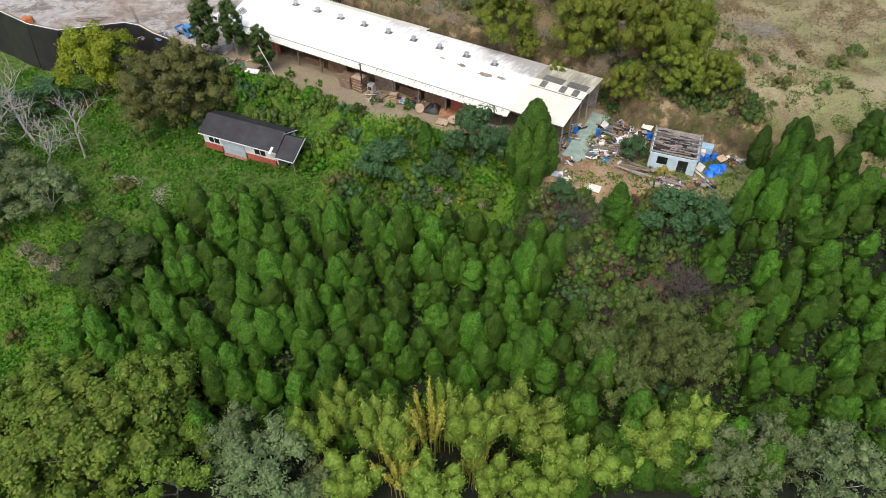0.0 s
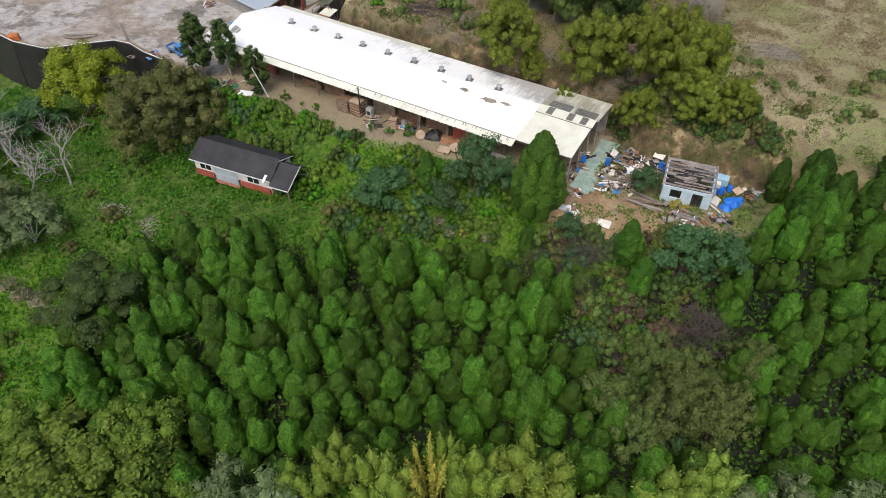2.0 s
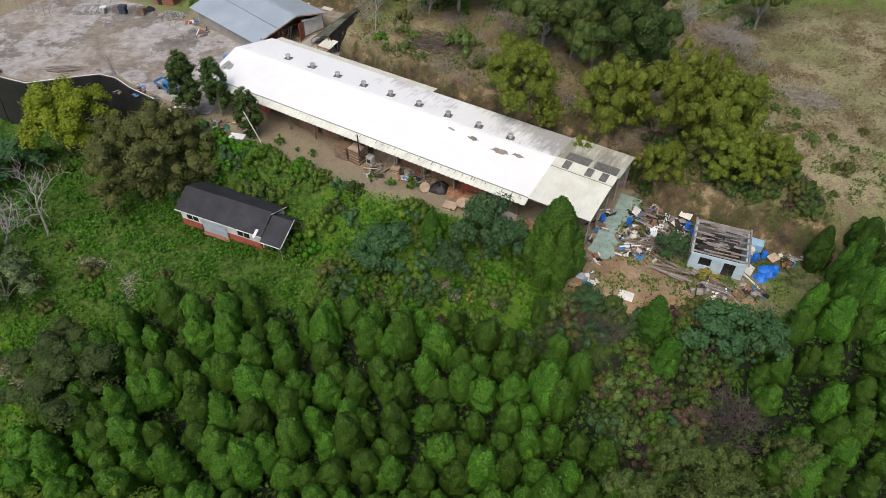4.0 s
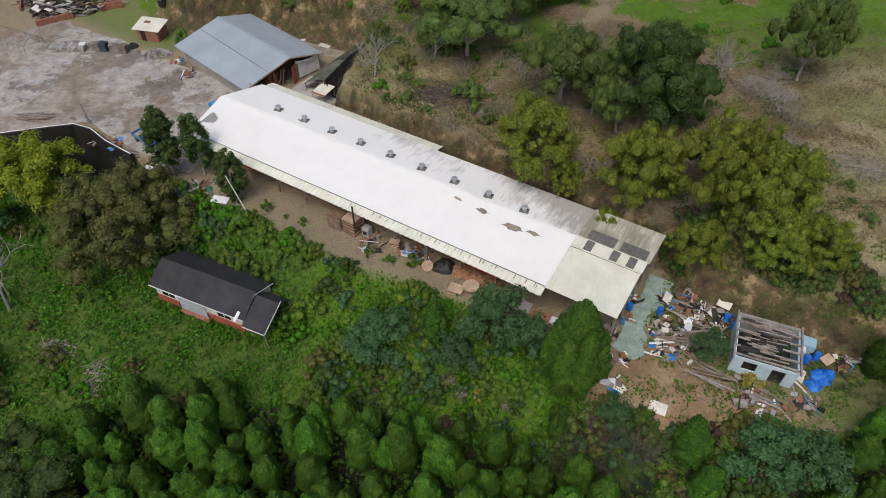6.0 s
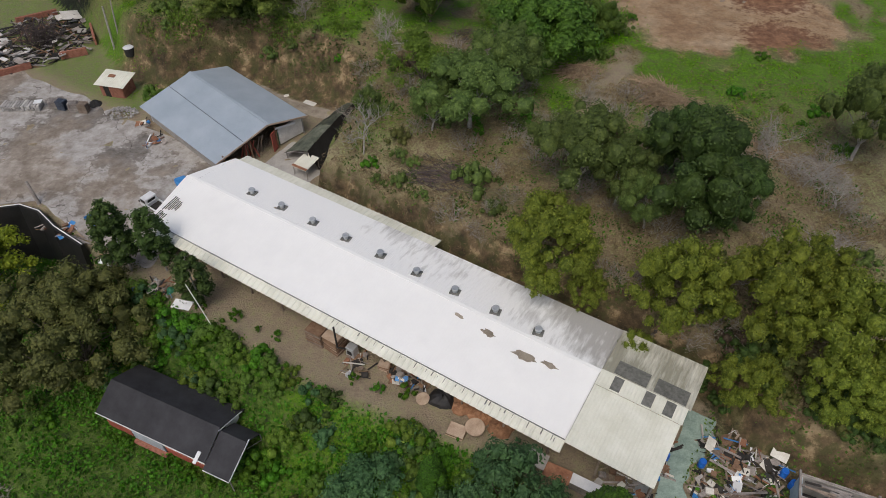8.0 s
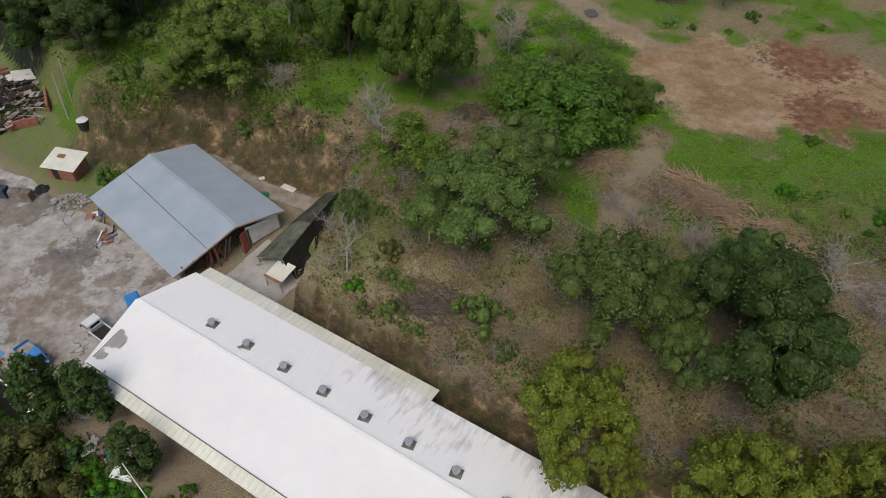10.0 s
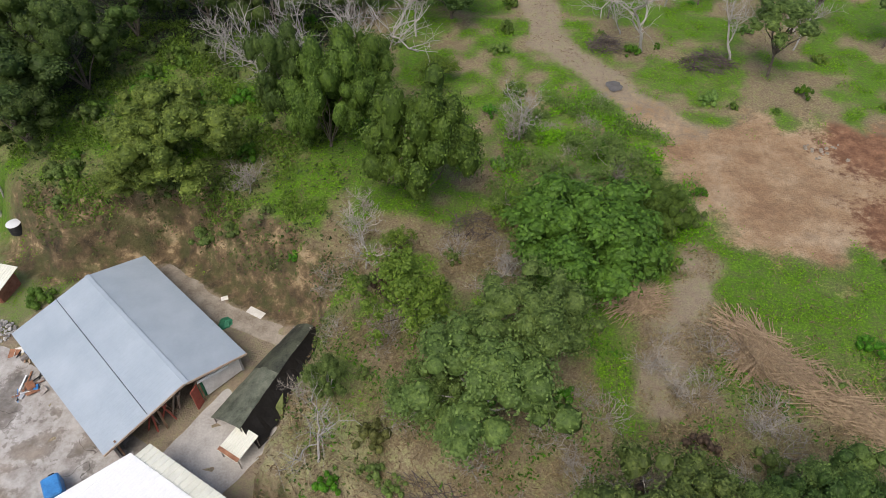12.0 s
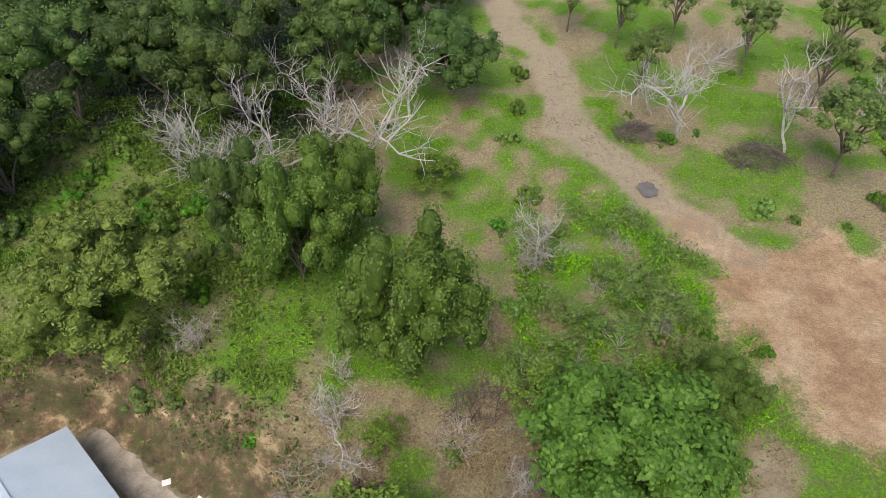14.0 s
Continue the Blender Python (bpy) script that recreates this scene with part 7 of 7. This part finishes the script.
plant("small_tree", BLUISH[0], *to_xy(15.5, 3.0), 0.55, 0, "small grey-green tree beside the scrap heap", "tree")

# plumed grasses
PLUME = []
for i in range(2):
    rng = np.random.default_rng(500 + i)
    n = 150
    a = rng.random(n) * 6.283
    q = np.sqrt(rng.random(n))
    P = np.stack([1.0 * q * np.cos(a), 1.0 * q * np.sin(a), 0.5 + 1.3 * rng.random(n)], axis=1)
    N = unit(np.stack([np.cos(a), np.sin(a), 0.3 + 0 * a], axis=1) + 0.3 * rng.normal(size=(n, 3)))
    v, f = tufts(P, N, 0.75, 7.0, rng, -0.5)
    PLUME.append(quick_mesh("foliage", v, f, M["plume"]))
for i, (x, y, k) in enumerate(((-0.5, 65.2, 0.8), (0.6, 64.2, 0.7), (1.0, 66.4, 0.6), (-48.2, 56.5, 1.2), (-50.3, 57, 1.2), (-46.4, 54.8, 1.0), (-52.5, 58.5, 1.0), (4.9, 62.5, 0.6))):
    plant("plume_grass", [PLUME[i % 2]], x, y, k, i * 70, "tuft of tall grass with pale plumes", "grass tuft", "plume grass")

# collapsed house, hut, tank and stacks beyond the yard
def hut():
    s = thing("brick_hut", -48.2, 123.6, 2.2, -12, "small red brick hut with a cream sheet roof", "hut")
    part("wall", Shape().box((0, -1.3, 0.9), (3.4, 0.2, 1.8)).box((0, 1.3, 0.9), (3.4, 0.2, 1.8)).box((-1.7, 0, 0.9), (0.2, 2.6, 1.8)).box((1.7, 0, 0.9), (0.2, 2.6, 1.8)), "brick", s, "red brick walls")
    # No opening is cut: this dark panel paints the doorway's inner shade.
    part("door", Shape().box((-0.7, -1.42, 0.8), (0.8, 0.05, 1.6)), "dark", s, "dark panel standing for the shaded doorway")
    part("roof", Shape().sheet(-2.3, 2.3, (-1.7, 1.85), (1.7, 2.35), 0.3, 0.03), "cream_roof", s)
    part("roof_patch", Shape().box((-0.6, 0.4, 2.24), (1.0, 0.6, 0.03), rx=8), "rusty", s, "rust hole")


hut()
tank = thing("water_tank", -48.3, 130.2, height(-48.3, 130.2), 0, "dark round water tank with a white lid", "tank")
part("body", Shape().lathe([(0.7, 0), (0.72, 0.1), (0.72, 0.5), (0.75, 0.55), (0.72, 0.6), (0.72, 1.2)], n=18), "tyre", tank)
part("lid", Shape().lathe([(0.74, 1.2), (0.76, 1.26), (0.3, 1.36), (0.05, 1.38)], n=18), "white_paint", tank)

pile = thing("rubble_pile", -46.0, 118.2, 2.25, 0, "heap of grey rubble stones at the yard's edge", "rubble")
rp = random.Random(12)
for k in range(230):
    a, q = rp.random() * 6.283, math.sqrt(rp.random())
    rr = random.Random(k)
    part("stone", Shape().rock((2.3 * q * math.cos(a), 1.5 * q * math.sin(a), 0.05 + 0.95 * (1 - q) * (0.4 + 0.6 * rp.random())), 0.07 + 0.15 * rp.random() ** 2, rr), "rubble", pile)


def pallet_stack(x, y, rz, n, mat, label, tilt=0):
    s = thing("pallet_stack", x, y, 2.25, rz, label, "pallets", "pallet stacks")
    for k in range(n):
        p = part("pallet", Shape().box((0, -0.45, 0.05 + k * 0.15), (1.2, 0.1, 0.09)).box((0, 0, 0.05 + k * 0.15), (1.2, 0.1, 0.09)).box((0, 0.45, 0.05 + k * 0.15), (1.2, 0.1, 0.09)), mat, s)
        for j in range(6):
            part("slat", Shape().box((-0.53 + j * 0.212, 0, 0.107 + k * 0.15), (0.13, 1.0, 0.025)), mat, p)
    return s


pallet_stack(-54.2, 119.2, -10, 9, "blue_grey", "stack of dark plastic pallets")
pallet_stack(-52.6, 119.0, 10, 8, "greywood", "stack of grey wooden pallets")
pallet_stack(-51.0, 118.6, -5, 9, "wood", "stack of pale wooden pallets")
pallet_stack(-55.6, 119.6, 15, 7, "greywood", "stack of grey wooden pallets")
slabs = thing("stone_slab_row", -59.8, 119.2, 2.25, 4, "long low stack of grey stone slabs", "slab stack")
rp = random.Random(5)
for k in range(26):
    part("slab", Shape().box((-2.4 + (k % 13) * 0.4, 0.1 * rp.uniform(-1, 1), 0.2 + 0.4 * (k // 13)), (0.36, 1.5 + 0.2 * rp.random(), 0.36), rz=rp.uniform(-5, 5), bev=0.03), "rubble", slabs)
part("cover_sheet", Shape().box((2.2, 0.2, 0.86), (1.0, 0.9, 0.05), rz=8), "white_paint", slabs)
heap("tyre_heap", -50.4, 120.4, 1.0, 0.6, "tyre", "heap of dark hoses and tyres", 33)
junk(-66.5, 14.6, 0.8, 10, 150, "scrap heaped under the barn's eave")
junk(-62.5, 12.8, 1.2, 16, 151, "scrap heaped under the barn's eave")


def collapsed_house():
    s = thing("collapsed_house", -65.0, 136.0, 2.25, 30, "collapsed house of fallen roof sheets, dark beams and brick stubs", "ruin")
    rp = random.Random(17)
    for c, w, rz in (((-3.5, -6.4, 0.4), 4.5, 4), ((3.5, -6.0, 0.5), 3.0, -5), ((6.3, -2, 0.5), 4.5, 88), ((6.4, 3.4, 0.7), 3.2, 93), ((-7.0, 1, 0.3), 4.0, 85), ((0.5, 6.8, 0.4), 5.0, 2)):
        part("wall_stub", Shape().box(c, (w, 0.28, 2 * c[2]), rz=rz, bev=0.03), "brick", s, "red brick wall stub")
    for k in range(300):
        a, q = rp.random() * 6.283, math.sqrt(rp.random())
        c = (6.6 * q * math.cos(a), 6.4 * q * math.sin(a), 0.12 + 0.9 * (1 - q) * rp.random())
        part("beam" if k % 3 else "board", Shape().box(c, (0.8 + 3.2 * rp.random(), 0.09 + 0.14 * rp.random(), 0.08), rz=rp.random() * 360, ry=rp.uniform(-16, 16), rx=rp.uniform(-20, 20)), ("dark", "greywood", "dark", "brownwood", "dark", "dark", "greywood")[k % 7], s)
    for k in range(80):
        a, q = rp.random() * 6.283, 0.45 + 0.6 * rp.random()
        c = (6.4 * q * math.cos(a), 6.2 * q * math.sin(a), 0.3 + 0.7 * rp.random())
        part("roof_sheet", Shape().box(c, (0.4 + 1.1 * rp.random(), 0.3 + 0.8 * rp.random(), 0.04), rz=rp.random() * 360, rx=rp.uniform(-22, 22), ry=rp.uniform(-20, 20)), ("white_wall", "greywood", "dark", "rubble")[k % 4], s)
    s.matrix_world = pose(-66.0, 137.2, 2.25, 0, 0, 30) @ Matrix.Diagonal((1.25, 1.25, 1.15, 1))
    part("roof_slope", Shape().box((4.9, 3.6, 0.95), (3.0, 2.2, 0.08), rz=6, ry=12, rx=6), "white_wall", s, "fallen pale roof slope")


collapsed_house()
plant("bare_thicket", [TWIGS[0]], -65.2, 136.2, 1.5, 40, "leafless brambles growing through the collapsed house", "shrub", "thickets")
fr = thing("pipe_frame", -68.5, 121.0, 2.2, -25, "rusty pipe frame of an old greenhouse", "frame")
for k in range(7):
    a = -4 + k * 1.3
    part("hoop", Shape().tube([(a, -1.8, 0), (a, -1.6, 1.2), (a, -0.8, 1.8), (a, 0.8, 1.8), (a, 1.6, 1.2), (a, 1.8, 0)], 0.05, 5), "greywood", fr)
for yy, zz in ((-1.6, 1.2), (0, 1.8), (1.6, 1.2)):
    part("rail", Shape().tube([(-4.2, yy, zz), (4.2, yy, zz)], 0.045, 5), "greywood", fr)
pole(-52.5, 133.8, (0.5, 0.3, 6.5), 0.16, "palebark", "weathered pale dead trunk standing on the slope", "dead_trunk")
pole(-51.4, 134.4, (0.8, 0.2, 6.0), 0.12, "palebark", "weathered pale dead trunk standing on the slope", "dead_trunk")

# behind the barn
panel(-20.9, 121.2, (1.9, 0.8), -28, "sheet", "cream foam board on the muddy strip", "foam_board", 3, 0.12)
panel(-24.5, 123.0, (0.7, 0.5), 20, "sheet", "small pale scrap on the muddy strip", "scrap_sheet", 3, 0.1)
heap("green_tarpaulin", -23.6, 119.9, 0.8, 0.4, "green", "dark green tarpaulin bundle", 44, category="bundle")
def shade_lean_to():
    """A long low shelter between the barn and the bank: mossy sheets on posts, closed with black plastic."""
    s = thing("shade_shelter", OX, OY, 2.2, TURN_SHED, "long low shelter of mossy grey sheets with black plastic sides", "shelter")
    near, far = 19.0, 30.4
    left = lambda w: -46.0 - 0.05 * (w - near)
    ridge = lambda w: -42.1 - 0.16 * (w - near)
    foot = lambda w: -40.6 - 0.17 * (w - near)
    rp = random.Random(6)
    for k in range(6):
        a, b = near + (far - near) * k / 6, near + (far - near) * (k + 1) / 6 + 0.12
        z = 0.04 * (k % 2)
        vs = []
        for w in (a, b):
            for t in range(7):
                q = t / 6
                vs.append((left(w) + (ridge(w) - left(w)) * q, w, 0.75 + 1.75 * math.sin(q * math.pi / 2) + z - 0.10 * math.sin((w - near) * 3.3) ** 2 + 0.12 * rp.random() - 0.35 * sstep(far - 4, far, w)))
        top = len(vs)
        vs += [(x, w, zz - 0.05) for x, w, zz in vs]
        fs = [(t, t + 1, 8 + t, 7 + t) for t in range(6)] + [(top + t, top + 7 + t, top + 8 + t, top + t + 1) for t in range(6)]
        fs += [(t, top + t, top + t + 1, t + 1) for t in range(6)] + [(7 + t, 8 + t, top + 8 + t, top + 7 + t) for t in range(6)]
        part("roof_sheet", Shape().add(vs, fs), "dusty_liner" if k > 2 else "mossy_grey", s, "mossy grey roofing sheet" if k < 3 else "silted black plastic roof")
    n = 22
    vs = []
    for i in range(n + 1):
        w = near + (far - near) * i / n
        for t in range(5):
            q = t / 4
            e = 0.12 * math.sin(i * 1.9 + t) * q
            vs.append((ridge(w) - 0.02 + (foot(w) - ridge(w)) * q ** 1.3 + e, w + 0.25 * rp.random(), 2.5 - 0.35 * sstep(far - 4, far, w) - 2.3 * q + 0.12 * rp.random()))
    part("plastic_side", Shape().add(vs, [(i * 5 + t, i * 5 + t + 1, i * 5 + 6 + t, i * 5 + 5 + t) for i in range(n) for t in range(4)]), "black_plastic", s, "creased black plastic sheet")
    for i in range(6):
        w = near + 0.15 + (far - near - 0.4) * i / 5
        part("post", Shape().box((left(w) + 0.25, w, 0.45), (0.1, 0.1, 0.9)), "greywood", s)
        part("post", Shape().box((ridge(w) - 0.12, w, 1.2), (0.1, 0.1, 2.45)), "greywood", s)
        part("rafter", Shape().tube([(left(w) + 0.2, w, 0.6), (left(w) * 0.6 + ridge(w) * 0.4, w, 1.55), (ridge(w) - 0.1, w, 2.2)], 0.04, 5), "greywood", s)
    return s


shade_lean_to()
plant("shrub", [SHRUB["broad"][0]], -42.9, 122.2, 1.1, 20, "dense green shrub beside the barn", "shrub")
for x, y, rz, ht in ((-16.4, 109.6, -24, 2.9), (-14.7, 110.9, -30, 3.1)):
    sb = Shape().add([(-0.45, 0, 0), (0.45, 0, 0), (0.32, 0, ht * 0.55), (0.02, 0, ht), (-0.36, 0, ht * 0.5), (-0.45, 0.06, 0), (0.45, 0.06, 0), (0.32, 0.06, ht * 0.55), (0.02, 0.06, ht), (-0.36, 0.06, ht * 0.5)], [(0, 1, 2, 3, 4), (9, 8, 7, 6, 5), (0, 5, 6, 1), (1, 6, 7, 2), (2, 7, 8, 3), (3, 8, 9, 4), (4, 9, 5, 0)])
    ob = solo("mossy_board", sb, "mossboard", x, y, height(x, y), 0, "tall pointed mossy board leaning in the gully", "board", "mossy boards")
    ob.matrix_world = pose(x, y, height(x, y), -24, 6, rz)
shelter = thing("tin_shelter", -18.7, 106.4, height(-18.7, 106.4), -30, "small shelter with a rusty cream sheet roof", "shelter")
part("roof", Shape().sheet(-1.1, 1.1, (-1.3, 1.5), (1.3, 1.8), 0.25, 0.03), "cream_roof", shelter)
part("rusty_edge", Shape().box((0, -1.12, 1.575), (2.2, 0.34, 0.03), rx=6.6), "rusty", shelter, "rust-streaked sheet edge")
for a in (-1, 1):
    for b in (-1.1, 1.1):
        part("post", Shape().box((a, b, 0.7), (0.08, 0.08, 1.7)), "greywood", shelter)

# brush piles, cut bamboo and fallen wood on the hillside and terrace
for i, (x, y, a, b, h, n, m, ln, rz, lab) in enumerate((
    (14.5, 117.4, 2.2, 1.6, 1.2, 210, "straw_stick", 4.0, 12, "pile of cut straw-coloured canes"),
    (23.2, 113.0, 2.6, 1.6, 1.7, 190, "straw_stick", 5.0, -62, "pile of cut straw-coloured canes"),
    (24.6, 110.8, 2.8, 1.4, 1.4, 190, "straw_stick", 5.0, -28, "pile of cut straw-coloured canes"),
    (22.4, 111.4, 2.0, 1.2, 1.5, 120, "straw_stick", 4.2, 78, "pile of cut straw-coloured canes"),
    (28.4, 107.2, 3.6, 1.7, 1.1, 260, "straw_stick", 4.6, -42, "pile of cut straw-coloured canes"),
    (31.2, 103.6, 3.6, 1.6, 0.9, 190, "straw_stick", 4.2, -50, "pile of cut straw-coloured canes"),
    (36.5, 99.0, 3.6, 2.4, 0.8, 240, "twig", 2.6, -30, "pile of grey cut branches"),
    (17.9, 160.4, 2.2, 1.6, 2.4, 130, "greybrush", 2.6, 0, "dark pile of cut branches beside the track"),
    (30.0, 156.4, 3.2, 2.0, 2.6, 170, "greybrush", 3.0, 0, "dark pile of cut branches on the terrace"),
    (0.4, 126.4, 2.2, 2.0, 0.9, 70, "greybrush", 2.6, 0, "dark pile of dead branches under the trees"),
    (34.6, 88.0, 3.0, 1.8, 0.5, 150, "twig", 2.6, 10, "scattered grey branches on the dry slope"),
    (42.5, 84.5, 3.6, 2.0, 0.5, 150, "twig", 2.6, -20, "scattered grey branches on the dry slope"),
    (-42.3, 69.4, 2.6, 0.7, 0.4, 40, "twig", 2.4, -20, "fallen dead branches in the meadow"),
    (-36.8, 65.3, 1.4, 2.4, 0.4, 40, "twig", 2.4, 10, "fallen dead branches in the meadow"),
    (-2.0, 99.0, 4.0, 2.0, 0.4, 150, "darktwig", 3.0, -25, "dead canes lying on the hillside"),
)):
    sticks("brush_pile", x, y, a, b, h, int(n * 1.4), m, lab, 700 + i, ln, 0.036, rz, 48 if "cane" in lab else 180)
for i, (x, y, rz) in enumerate(((8.1, 98.5, -25), (4.6, 95.6, -22), (-6.0, 101.2, -28), (2.4, 96.4, -20))):
    sticks("bamboo_canes", x, y, 2.6, 1.0, 0.15, 45, "olive_cane", "cut olive bamboo canes lying on the slope", 760 + i, 4.0, 0.035, rz, 8, "cut canes")

# puddle and loose stones on the track
pud = Shape()
rp = random.Random(2)
pud.add([(0.95 * (1 + rp.uniform(-0.15, 0.15)) * math.cos(k * 0.349), 1.25 * (1 + rp.uniform(-0.15, 0.15)) * math.sin(k * 0.349), 0) for k in range(18)], [tuple(range(18))])
solo("puddle", pud, "water", 17.7, 151.2, height(17.7, 151.2) + 0.16, 0, "shallow muddy puddle on the earth track", "puddle", kind="structure")
for i in range(16):
    rr = random.Random(i)
    x, y = 38.3 + rr.uniform(-2.2, 2.2), 138.8 + rr.uniform(-1.4, 1.4)
    solo("stone", Shape().rock((0, 0, 0.1), 0.12 + 0.16 * rr.random(), rr), "muddy", x, y, height(x, y), 0, "pale stone on the dug earth", "stone", "terrace stones")
